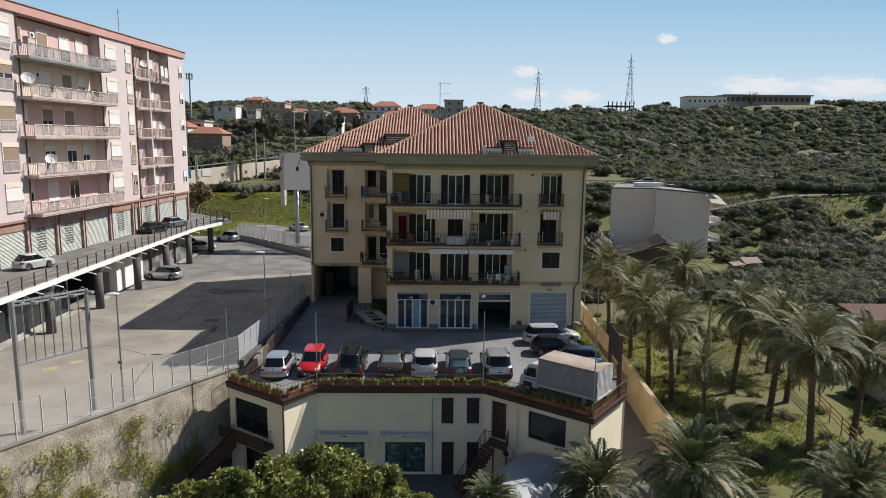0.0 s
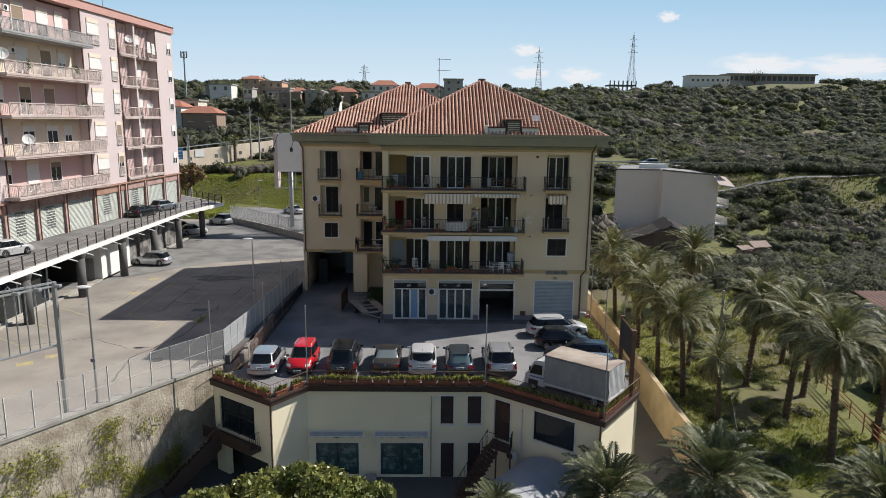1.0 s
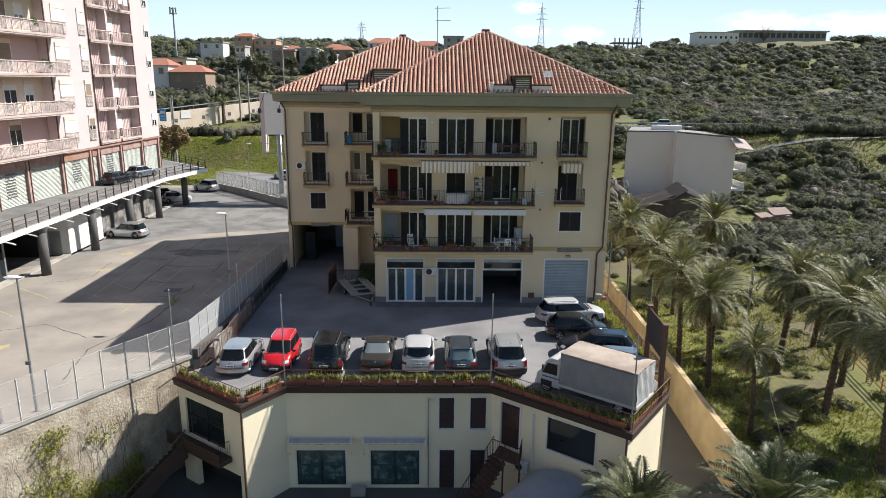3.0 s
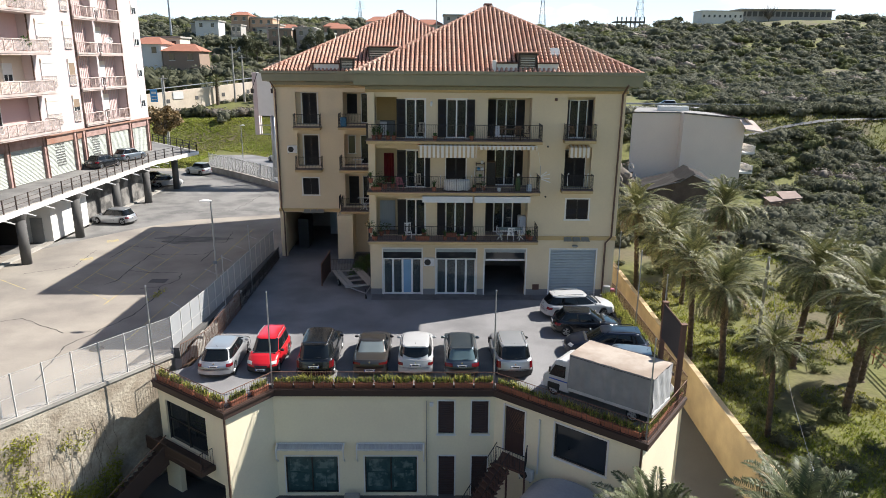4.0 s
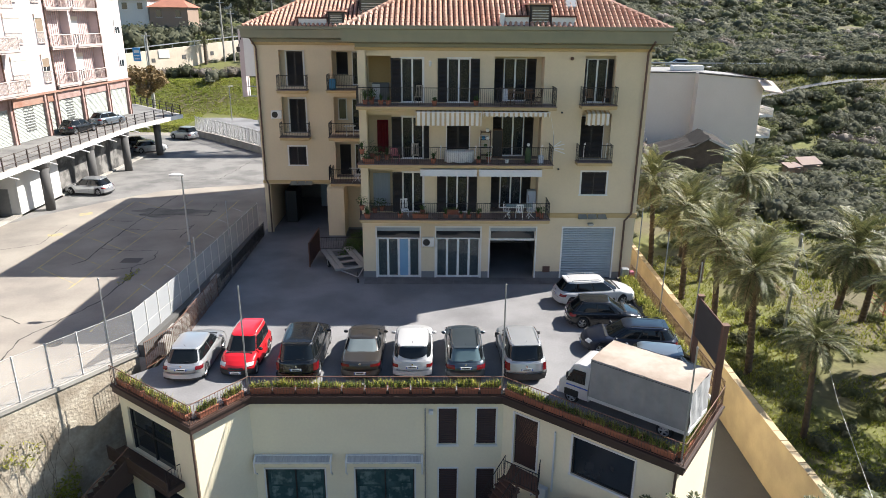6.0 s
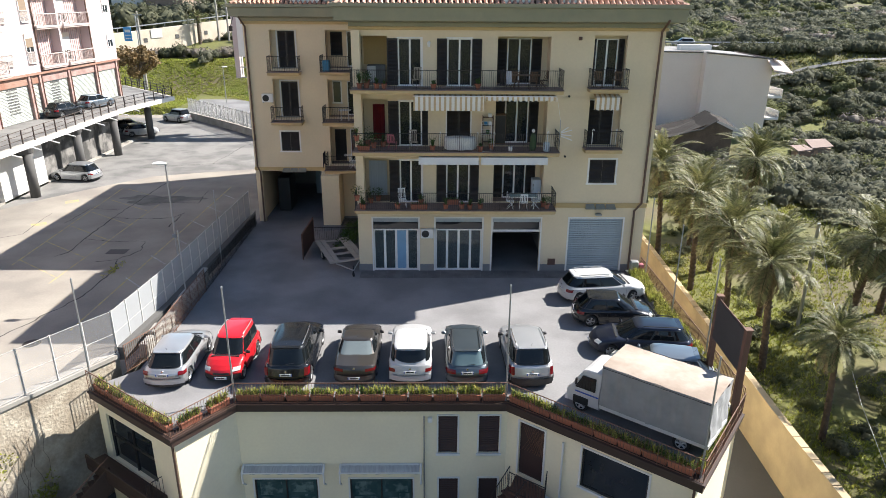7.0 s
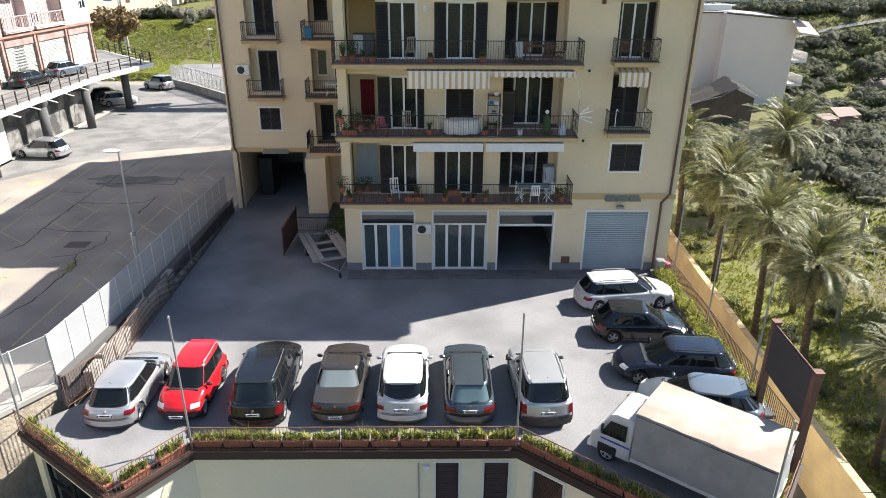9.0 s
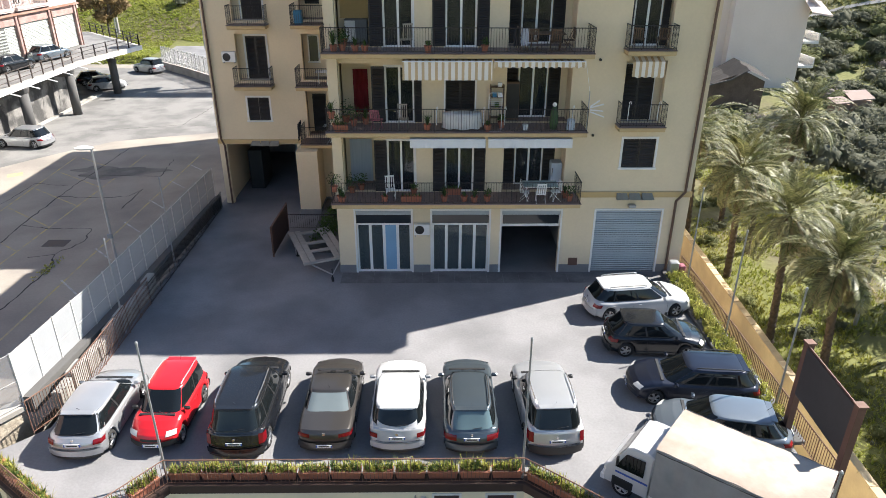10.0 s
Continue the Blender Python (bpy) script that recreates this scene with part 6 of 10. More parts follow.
rail_line = inset(DECK, -0.06)
er = thing("edge_railing", "brown rusty iron railing round the courtyard edge", "railing", kind="structure")
for a, b in zip(rail_line, rail_line[1:]):
    part("railing", railing([(*a, -0.10), (*b, -0.10)], 0.98, 0.125, 0.008, 0.020), rust_iron, er)
    part("mid_rail", Mesh().tube((*a, 0.34), (*b, 0.34), 0.009, n=5), rust_iron, er)
ee = thing("side_railing", "brown iron railing above the lane", "railing", kind="structure")
part("railing", railing([(11.12, 40.5, 0.0), (11.12, 54.9, 0.0)], 0.95, 0.125, 0.011, 0.024), rust_iron, ee)
part("kerb", Mesh().box(10.2, 11.25, 42.5, 54.9, 0.002, 0.16, b=0.02), dark_concrete, ee)
ww = thing("court_railing", "brown iron bar railing along the low wall", "railing", kind="structure")
part("railing", railing([(-14.6, 43.3, 0.0), (-13.9, 45.0, 0.0), (-13.9, 52.0, 0.0)], 1.35, 0.115, 0.011, 0.022), rust_iron, ww)
part("railing", railing([(-13.9, 52.0, 0.0), (-13.95, 63.6, 0.0)], 1.05, 0.125, 0.011, 0.022), dark_iron, ww)
m = Mesh()
for i in range(9):
    y = 44.6 + 1.0 * i
    m.box(-14.55, -14.2, y, y + 0.92, 0.0, 0.72 + 0.12 * math.sin(i * 1.7), b=0.03)
part("kerb_block", m, concrete, ww, "rough concrete kerb blocks")


def flagpole(x, y, z, top, lean=(0, 0), group="poles round the courtyard"):
    p = thing("pole", "thin bare grey metal pole", "pole", None, group)
    part("shaft", Mesh().tube((x, y, z), (x + lean[0], y + lean[1], top), 0.042, 0.03, n=8), galv, p)
    part("cap", Mesh().lathe([(0.04, 0), (0.045, 0.05), (0.02, 0.1)], (x + lean[0], y + lean[1], top), 8), galv, p)


for x, y, z, t in ((-9.40, 41.22, -0.1, 4.95), (1.68, 41.2, -0.1, 5.05), (-15.5, 42.0, -0.1, 4.95), (7.95, 36.45, -0.1, 4.6), (-14.15, 55.8, 0.0, 4.65), (-14.1, 49.6, 0.0, 4.3), (11.05, 53.6, 0, 4.9), (11.05, 48.9, 0, 4.9), (11.05, 44.3, 0, 4.9)):
    flagpole(x, y, z, t)
# dark board on two posts
sg = thing("advertising_board", "dark blank board between two rusty brown steel posts", "advertising board", None)
for x, y in ((10.42, 42.45), (10.26, 39.45)):
    part("post", Mesh().box(x - 0.11, x + 0.11, y - 0.11, y + 0.11, 0.0, 4.08, b=0.01), brown_frame, sg)
    part("cap", Mesh().box(x - 0.14, x + 0.14, y - 0.14, y + 0.14, 4.08, 4.13), rust_iron, sg)
part("board", Mesh().add([(10.36, 42.34, 2.25), (10.24, 39.56, 2.25), (10.24, 39.56, 3.98), (10.36, 42.34, 3.98), (10.31, 42.34, 2.25), (10.19, 39.56, 2.25), (10.19, 39.56, 3.98), (10.31, 42.34, 3.98)], [(0, 1, 2, 3), (7, 6, 5, 4), (3, 2, 6, 7), (4, 5, 1, 0)]), material("dark_board", (0.035, 0.032, 0.034), 0.6, vary=0.15, scale=1.5, fine=8), sg)
part("top_rail", Mesh().tube((10.36, 42.34, 4.0), (10.24, 39.56, 4.0), 0.035, n=6), brown_frame, sg)

# ---- fittings of the low building ----
brown_door = material("dark_brown_door", (0.045, 0.022, 0.02), 0.6, vary=0.12, scale=2, fine=14)
teal_glass = material("shop_window_film", (0.022, 0.055, 0.057), 0.12, vary=0.2, scale=1.4, fine=4, tint=(0.07, 0.125, 0.125), amount=0.8, spec=0.6)
poster_mat = material("faded_teal_poster", (0.035, 0.075, 0.078), 0.25, vary=0.25, scale=2.6, fine=7, tint=(0.14, 0.20, 0.19), amount=0.9, contrast=(0.45, 0.60), spec=0.5)
canopy_grey = material("pale_grey_canopy_cloth", (0.42, 0.42, 0.41), 0.85, vary=0.1, scale=1.4, fine=9, stretch=(8, 1, 1), tint=(0.22, 0.22, 0.22))
u0 = W[2][0]
yw_ = W[2][1]


def low_opening(x0, x1, z0, z1, mat, name, bars=True):
    w = new(name)
    w.parent = low
    surround(w, x0, x1, yw_, z0, z1, 0.07, sill=name == "window", d=0.035)
    if name == "display_window":
        part("pane", Mesh().box(x0, x1, yw_ + 0.10, yw_ + 0.12, z0, z1), mat, w)
        part("frame", Mesh().box(x0, x0 + 0.06, yw_ + 0.06, yw_ + 0.11, z0, z1).box(x1 - 0.06, x1, yw_ + 0.06, yw_ + 0.11, z0, z1).box((x0 + x1) / 2 - 0.03, (x0 + x1) / 2 + 0.03, yw_ + 0.06, yw_ + 0.11, z0, z1).box(x0, x1, yw_ + 0.06, yw_ + 0.11, z1 - 0.06, z1).box(x0, x1, yw_ + 0.06, yw_ + 0.11, z0, z0 + 0.06), dark_shutter, w)
        po = Mesh()
        for bx0, bx1, bz0, bz1 in ((0.15, 1.2, 0.35, 1.15), (0.2, 1.15, 1.25, 1.95), (1.5, 2.05, 0.3, 1.1), (2.1, 2.55, 0.5, 1.3), (1.5, 2.5, 1.4, 1.95)):
            part("poster", Mesh().box(x0 + bx0, x0 + bx1, yw_ + 0.092, yw_ + 0.099, z0 + bz0, z0 + bz1), poster_mat, w)
    else:
        part("leaf", Mesh().box(x0, x1, yw_ + 0.08, yw_ + 0.14, z0, z1), mat, w)
        m = Mesh()
        n = 2 * int((z1 - z0) / 0.11)
        for i in range(n + 1):
            z, d = z0 + 0.05 + (z1 - z0 - 0.1) * i / n, 0.056 if i % 2 else 0.079
            m.v += [(x0 + 0.07, yw_ + d, z), (x1 - 0.07, yw_ + d, z)]
        m.f = [(2 * i, 2 * i + 1, 2 * i + 3, 2 * i + 2) for i in range(n)]
        part("louvre", m, mat, w)
    return w


for x0, x1 in ((u0 + 0.45, u0 + 3.15), (u0 + 4.55, u0 + 7.25)):
    low_opening(x0, x1, -6.18, -4.0, teal_glass, "display_window")
    cn = thing("canopy_frame", "retracted pale canvas canopy on white arms above a window", "awning", None, "canopies of the low building")
    part("roller", Mesh().box(x0 - 0.32, x1 + 0.32, yw_ - 0.16, yw_ - 0.004, -3.28, -3.17, b=0.04), white_canvas, cn)
    cv = Mesh()
    for i in range(25):
        x = x0 - 0.30 + (x1 - x0 + 0.60) * i / 24
        for k, (d, z) in enumerate(((0.15, -3.19), (0.30, -3.24), (0.40, -3.32), (0.43, -3.42))):
            cv.v.append((x, yw_ - d - 0.012 * math.sin(i * 2.1 + k), z + (0.02 * math.sin(i * 1.57) if k == 3 else 0)))
    cv.f = [(i * 4 + k, i * 4 + k + 1, i * 4 + k + 5, i * 4 + k + 4) for i in range(24) for k in range(3)]
    part("canvas", cv, canopy_grey, cn, smooth=True)
    part("front_bar", Mesh().tube((x0 - 0.36, yw_ - 0.45, -3.36), (x1 + 0.36, yw_ - 0.45, -3.36), 0.03, n=6), white_paint, cn)
    for x in (x0 - 0.36, x1 + 0.36):
        part("arm", Mesh().path([(x, yw_ - 0.05, -3.2), (x, yw_ - 0.30, -3.25), (x, yw_ - 0.45, -3.36), (x, yw_ - 0.40, -3.9), (x, yw_ - 0.05, -4.25)], 0.042), white_paint, cn)
    part("lamp", Mesh().box((x0 + x1) / 2 - 0.16, (x0 + x1) / 2 + 0.16, yw_ - 0.14, yw_ - 0.004, -3.62, -3.54, b=0.02), dark_iron, cn)
low_opening(u0 + 8.35, u0 + 9.15, -2.68, -0.82, brown_door, "window")
low_opening(u0 + 10.05, u0 + 10.9, -2.68, -0.82, brown_door, "window")
low_opening(u0 + 8.38, u0 + 9.2, -6.4, -3.98, brown_door, "door")
low_opening(u0 + 10.1, u0 + 10.9, -6.4, -3.98, brown_door, "door")
# oblique east part: door at the stair head, wide window
p, q = Vector(W[3]), Vector(W[4])
e = (q - p).normalized()
nn = Vector((-e.y, e.x))
ang = math.degrees(math.atan2(e.y, e.x))


def on_wing(name, mesh, mat, label=""):
    ob = part(name, mesh, mat, low, label)
    ob.matrix_world = pose(p.x, p.y, 0, 0, 0, ang)
    return ob


on_wing("door", Mesh().box(0.62, 1.78, 0.10, 0.16, -3.4, -0.82), brown_door, "dark brown door with a lattice")
m = Mesh()
for i in range(9):
    x = 0.72 + 0.12 * i
    m.tube((x, 0.08, -2.2), (min(1.7, x + 0.6), 0.08, -1.0), 0.012, n=4).tube((min(1.7, x + 0.6), 0.08, -2.2), (x, 0.08, -1.0), 0.012, n=4)
on_wing("lattice", m, rust_iron)
for x0, x1, z0, z1, sl in ((0.62, 1.78, -3.4, -0.82, False), (3.45, 6.12, -2.62, -0.8, True)):
    m = Mesh().box(x0 - 0.08, x0, -0.035, -0.003, z0, z1 + 0.08).box(x1, x1 + 0.08, -0.035, -0.003, z0, z1 + 0.08).box(x0, x1, -0.035, -0.003, z1, z1 + 0.08)
    if sl:
        m.box(x0 - 0.1, x1 + 0.1, -0.06, -0.003, z0 - 0.08, z0)
    on_wing("surround", m, white_paint)
on_wing("wide_window", Mesh().box(3.45, 6.12, 0.10, 0.12, -2.62, -0.8), glass_dark, "wide dark window")
on_wing("window_frame", Mesh().box(3.45, 3.52, 0.05, 0.1, -2.62, -0.8).box(6.05, 6.12, 0.05, 0.1, -2.62, -0.8).box(3.52, 6.05, 0.05, 0.1, -0.87, -0.8).box(3.52, 6.05, 0.05, 0.1, -2.62, -2.55), dark_shutter)
on_wing("downpipe", Mesh().path([(2.65, -0.08, -0.9), (2.65, -0.08, -3.9)], 0.045, 8), white_paint)
air_conditioner(pose(p.x + e.x * 2.1 + nn.x * -0.05, p.y + e.y * 2.1 + nn.y * -0.05, -4.35, 0, 0, ang), "white air conditioner unit under the stair door")
part("corner_pipe", Mesh().tube((W[1][0] - 0.05, W[1][1] - 0.1, -0.45), (W[1][0] - 0.05, W[1][1] - 0.1, -6.5), 0.05, n=8), copper, low)
part("corner_pipe", Mesh().tube((W[4][0] - 0.1, W[4][1] - 0.08, -0.45), (W[4][0] - 0.1, W[4][1] - 0.08, -6.5), 0.05, n=8), copper, low)
part("wall_pipe", Mesh().tube((u0 + 7.75, yw_ - 0.06, -0.8), (u0 + 7.75, yw_ - 0.06, -6.4), 0.03, n=6), concrete, low)
part("wall_camera", Mesh().box(u0 + 7.9, u0 + 8.1, yw_ - 0.2, yw_ - 0.004, -1.05, -0.85, b=0.03), white_paint, low)
part("wall_spout", Mesh().tube((9.4, 38.3, -3.2), (9.6, 37.95, -3.15), 0.08, n=8), white_paint, low)
part("planter", Mesh().box(u0 + 3.5, u0 + 4.3, yw_ - 0.9, yw_ - 0.3, -6.35, -5.95, b=0.03), concrete, low)
# glazing of the west wing
p1, q1 = Vector(W[0]), Vector(W[1])
e1 = (q1 - p1).normalized()
ang1 = math.degrees(math.atan2(e1.y, e1.x))
gz = part("west_glazing", Mesh().box(0.55, 3.85, 0.16, 0.18, -3.35, -1.1), glass_dark, low)
gz.matrix_world = pose(p1.x, p1.y, 0, 0, 0, ang1)
fr = Mesh()
for x in (0.55, 2.2, 3.8):
    fr.box(x, x + 0.05, 0.10, 0.16, -3.35, -1.1)
fr.box(0.6, 3.8, 0.10, 0.16, -2.2, -2.14)
g2 = part("west_frame", fr, dark_shutter, low)
g2.matrix_world = pose(p1.x, p1.y, 0, 0, 0, ang1)
# landing with a stair along the stone wall
st = thing("west_stair", "dark concrete outdoor stair down beside the stone wall", "stair", pose(p1.x, p1.y, 0, 0, 0, ang1))
part("landing", Mesh().box(-0.2, 4.4, -0.85, -0.01, -3.75, -3.45, b=0.02), brown_edge, st)
part("parapet", Mesh().box(-0.2, 4.4, -0.85, -0.78, -3.45, -3.0, b=0.01), brown_edge, st)
sm = pose(-15.45, 41.6, 0, 0, 0, -142)
for i in range(14):
    part("step", Mesh().box(0.25 * i, 0.25 * (i + 1), 0.0, 0.95, -4.1 - 0.19 * (i + 1), -3.45 - 0.19 * (i + 1), m=sm), brown_edge, st).matrix_world = Matrix.Identity(4)
side = Mesh()
for y in (0.93, 1.01):
    side.v += [(-0.05, y, -4.2), (3.5, y, -6.8), (3.5, y, -5.75), (-0.05, y, -3.0)]
side.f = [(0, 1, 2, 3), (7, 6, 5, 4), (3, 2, 6, 7), (0, 3, 7, 4), (1, 5, 6, 2)]
side.v = [tuple(sm @ Vector(v)) for v in side.v]
part("side_wall", side, brown_edge, st).matrix_world = Matrix.Identity(4)
part("handrail", Mesh().tube(sm @ Vector((-0.05, 0.97, -2.55)), sm @ Vector((3.5, 0.97, -5.3)), 0.03, n=6), rust_iron, st).matrix_world = Matrix.Identity(4)
part("handrail", railing([tuple(sm @ Vector((3.5, 0.97, -6.35))), tuple(sm @ Vector((4.9, 1.3, -6.35)))], 0.95, 0.14), rust_iron, st).matrix_world = Matrix.Identity(4)
part("handrail", railing([(4.35, -0.8, -3.45), (4.35, -0.1, -3.45)], 0.95, 0.14), dark_iron, st)
# iron stair to the east door
ir = thing("iron_stair", "dark iron outdoor stair with a barred handrail", "stair", None)
land = (2.45, 40.05)
part("landing", Mesh().prism([(1.75, 39.7), (3.05, 38.75), (3.3, 39.75), (2.2, 40.75)], -3.46, -3.38), brown_frame, ir)
for i in range(13):
    f = i / 13
    x, y, z = 1.95 - 1.9 * f, 39.6 - 1.1 * f, -3.45 - 0.22 * (i + 1)
    part("tread", Mesh().box(-0.17, 0.17, -0.6, 0.6, 0, 0.05, m=pose(x, y, z, 0, 0, 30)), brown_frame, ir)
for s in (-0.52, 0.52):
    dx, dy = -s * math.sin(radians(30)), s * math.cos(radians(30))
    part("stringer", Mesh().tube((2.1 + dx, 39.68 + dy, -3.5), (0.05 + dx, 38.5 + dy, -6.4), 0.06, n=4), brown_frame, ir)
    part("handrail", railing([(0.05 + dx, 38.5 + dy, -6.35), (2.1 + dx, 39.68 + dy, -3.42)], 0.95, 0.16, 0.011), dark_iron, ir)
part("handrail", railing([(1.75, 39.7, -3.38), (3.05, 38.75, -3.38), (3.3, 39.75, -3.38)], 0.95, 0.14, 0.011), dark_iron, ir)
for x, y in ((2.3, 39.6), (3.1, 39.0)):
    part("leg", Mesh().tube((x, y, -6.4), (x, y, -3.46), 0.05, n=6), brown_frame, ir)
# arched shelter
sheet = material("grey_plastic_sheet", (0.34, 0.35, 0.36), 0.62, vary=0.1, scale=0.9, fine=7, bump=0.02, tint=(0.24, 0.26, 0.275))
m = Mesh()
na, nb = 14, 10
for j in range(nb + 1):
    for i in range(na + 1):
        a = math.pi * i / na
        m.v.append((2.85 * math.cos(a) * -1, -2.6 + 5.2 * j / nb, 3.1 * math.sin(a) ** 0.8 + 0.04 * noise.noise(Vector((i * 0.7, j * 0.8, 2))) - 0.10 * abs(math.sin(j * 1.57 / 2.5))))
m.f = [(j * (na + 1) + i, j * (na + 1) + i + 1, (j + 1) * (na + 1) + i + 1, (j + 1) * (na + 1) + i) for j in range(nb) for i in range(na)]
sht = thing("arched_shelter", "arched shelter covered with stained grey plastic sheet", "shelter", pose(3.75, 35.85, -6.35, 0, 0, -38))
part("cover", m, sheet, sht, smooth=True)
hoops = Mesh()
for j in (0, 5, 10):
    y = -2.6 + 5.2 * j / 10
    part("hoop", Mesh().path([(-2.82 * math.cos(math.pi * i / 10), y, 3.02 * math.sin(math.pi * i / 10) ** 0.8) for i in range(11)], 0.03, 5), galv, sht)

# coping tiles of the boundary wall
for q in offset_line(WALL, -0.30, 0.06):
    a0, a1, b1, b0 = [Vector(v) for v in q]
    n = int((a1 - a0).length / 0.8)
    for i in range(n):
        s, t = i / n + 0.0012, (i + 1) / n - 0.0012
        h = random.uniform(-0.004, 0.005)
        part("coping_tile", Mesh().prism([tuple(a0.lerp(a1, s)), tuple(a0.lerp(a1, t)), tuple(b0.lerp(b1, t)), tuple(b0.lerp(b1, s))], -3.279, -3.17 + h), yellow, yw)

# ---- trailer, gate, clutter ----
grey_wood = material("weathered_planks", (0.34, 0.32, 0.29), 0.85, vary=0.14, scale=2, fine=18, stretch=(1, 6, 6), tint=(0.22, 0.20, 0.18))
tr = thing("boat_trailer", "flat weathered wooden trailer with an open middle", "trailer", pose(-7.15, 57.0, 0, 0, 0, 22))
for x in (-0.95, -0.62, 0.62, 0.95):
    part("plank", Mesh().box(x - 0.15, x + 0.15, -2.0, 2.0, 0.60, 0.66, b=0.01), grey_wood, tr)
for y in (-1.85, -0.6, 0.4, 1.8):
    part("cross_plank", Mesh().box(-1.1, 1.1, y - 0.14, y + 0.14, 0.53, 0.598, b=0.01), grey_wood, tr)
part("drawbar", Mesh().path([(-0.7, -2.0, 0.5), (0, -3.2, 0.42), (0.7, -2.0, 0.5)], 0.04), galv, tr)
part("jockey_wheel", Mesh().tube((-0.04, -3.15, 0.14), (0.04, -3.15, 0.14), 0.13, n=12).tube((0, -3.15, 0.14), (0, -3.15, 0.7), 0.025, n=6), rubber, tr)
for s in (-1, 1):
    ty, rm = wheel_meshes(0.28, 0.16)
    wv = new("wheel")
    wv.parent, wv.location = tr, (s * 0.98, 0.3, 0.28)
    part("tyre", ty, rubber, wv)
    part("rim", rm, galv, wv)
gt = thing("iron_gate", "rusty solid iron gate leaf standing open", "gate", pose(-9.4, 56.8, 0, 0, 0, 88))
part("leaf", Mesh().box(0, 3.4, -0.02, 0.02, 0.08, 1.6), brown_door, gt)
part("frame", Mesh().box(0, 0.06, -0.04, 0.04, 0, 1.7).box(3.34, 3.4, -0.04, 0.04, 0, 1.7).box(0, 3.4, -0.04, 0.04, 1.6, 1.68), rust_iron, gt)
fn = thing("low_fence", "low dark iron fence before a planting strip", "fence", None)
part("railing", railing([(-9.3, 60.4, 0), (-6.1, 60.4, 0), (-6.0, 57.2, 0)], 0.9, 0.12), dark_iron, fn)
part("curb", Mesh().box(-7.7, -5.8, 57.3, 64.3, 0.002, 0.3), dark_concrete, fn)
hd = Mesh()
for i in range(60):
    leafball(hd, random.uniform(-7.5, -6.0), random.uniform(57.8, 62.2), random.uniform(0.35, 0.8), 30, 0.3, 0.07)
tagged(solid("dark_hedge", hd, plant_leaf, "dark shaded shrubs in the planting strip", "shrub"), kind="stuff")
tk = thing("gas_meter", "grey metal meter boxes at the wall corner", "meter box", pose(10.75, 54.6, 0.16))
part("box", Mesh().box(-0.4, 0.05, -0.4, 0.0, 0, 0.75, b=0.04), galv, tk)
part("box", Mesh().box(0.1, 0.42, -0.35, 0.0, 0.1, 0.55, b=0.04), pinkish, tk)
# overgrown strip along the side railing
gs1, gs2 = Mesh(), Mesh()
for i in range(420):
    x, y = grow.uniform(10.3, 11.05), grow.uniform(42.8, 54.4)
    tuft(gs1 if grow.random() < 0.6 else gs2, x, y, 0.16, 9, grow.uniform(0.25, 0.7), 0.22, 0.013, rnd=grow)
    if grow.random() < 0.5:
        leafball(gs1, x, y, 0.35, 22, 0.2, 0.06, rnd=grow)
tagged(solid("overgrown_strip", gs1, box_grass, "rough green weeds along the side railing", "weeds"), kind="stuff")
tagged(solid("dry_weeds", gs2, dry_leaf, "dry yellow weeds along the side railing", "weeds"), kind="stuff")

# ---- fence and lamps of the western car park ----
mesh_front = clear_material("fine_wire_mesh", (0.62, 0.61, 0.58), 0.20, 0.6)
mesh_side = clear_material("dusty_plastic_panel", (0.46, 0.475, 0.48), 0.66, 0.5)
pale_rail = material("dusty_white_rail", (0.50, 0.49, 0.46), 0.6, vary=0.1, scale=2, fine=14)
fe = thing("panel_fence", "tall pale panel fence on the retaining wall", "fence", kind="structure")


def fence_run(a, b, step, mat, first=0):
    a, b = Vector(a), Vector(b)
    n = round((b - a).length / step)
    for i in range(n + 1):
        p = a.lerp(b, i / n)
        if i >= first:
            part("fence_post", Mesh().box(p.x - 0.028, p.x + 0.028, p.y - 0.028, p.y + 0.028, 0.30, 2.42), pale_rail, fe)
        if i < n:
            q = a.lerp(b, (i + 1) / n)
            pn = part("fence_panel", Mesh().quad((p.x, p.y, 0.36), (q.x, q.y, 0.36), (q.x, q.y, 2.38), (p.x, p.y, 2.38)), mat, fe)
            for z in (0.36, 1.30, 2.38):
                part("panel_rail", Mesh().tube((p.x, p.y, z), (q.x, q.y, z), 0.014, n=4), pale_rail, pn)


fence_run((-34.0, 16.1), (-15.5, 44.5), 1.36, mesh_front)
fence_run((-15.5, 44.5), (-15.05, 49.3), 1.2, mesh_side, 1)
fence_run((-15.05, 49.3), (-14.45, 64.0), 1.2, mesh_side, 1)


def lamp_post(x, y, z, top, arm=(0.6, 0.0), group="street lamps"):
    l = thing("street_lamp", "slim grey lamp post with a flat white head", "street lamp", None, group)
    part("post", Mesh().tube((x, y, z), (x, y, top), 0.075, 0.045, n=8), galv, l)
    part("head", Mesh().lathe([(0.02, -0.06), (0.16, -0.04), (0.18, 0.03), (0.10, 0.10), (0.02, 0.12)], (0, 0, 0), 10), white_paint, l).matrix_world = Matrix.Translation((x + arm[0] * 0.5, y + arm[1] * 0.5, top)) @ Matrix.Diagonal((2.4, 1.0, 1.0, 1.0))
    part("box", Mesh().box(x - 0.12, x + 0.12, y - 0.16, y - 0.05, z + 3.6, z + 3.8, b=0.02), greyblue, l)
    return l


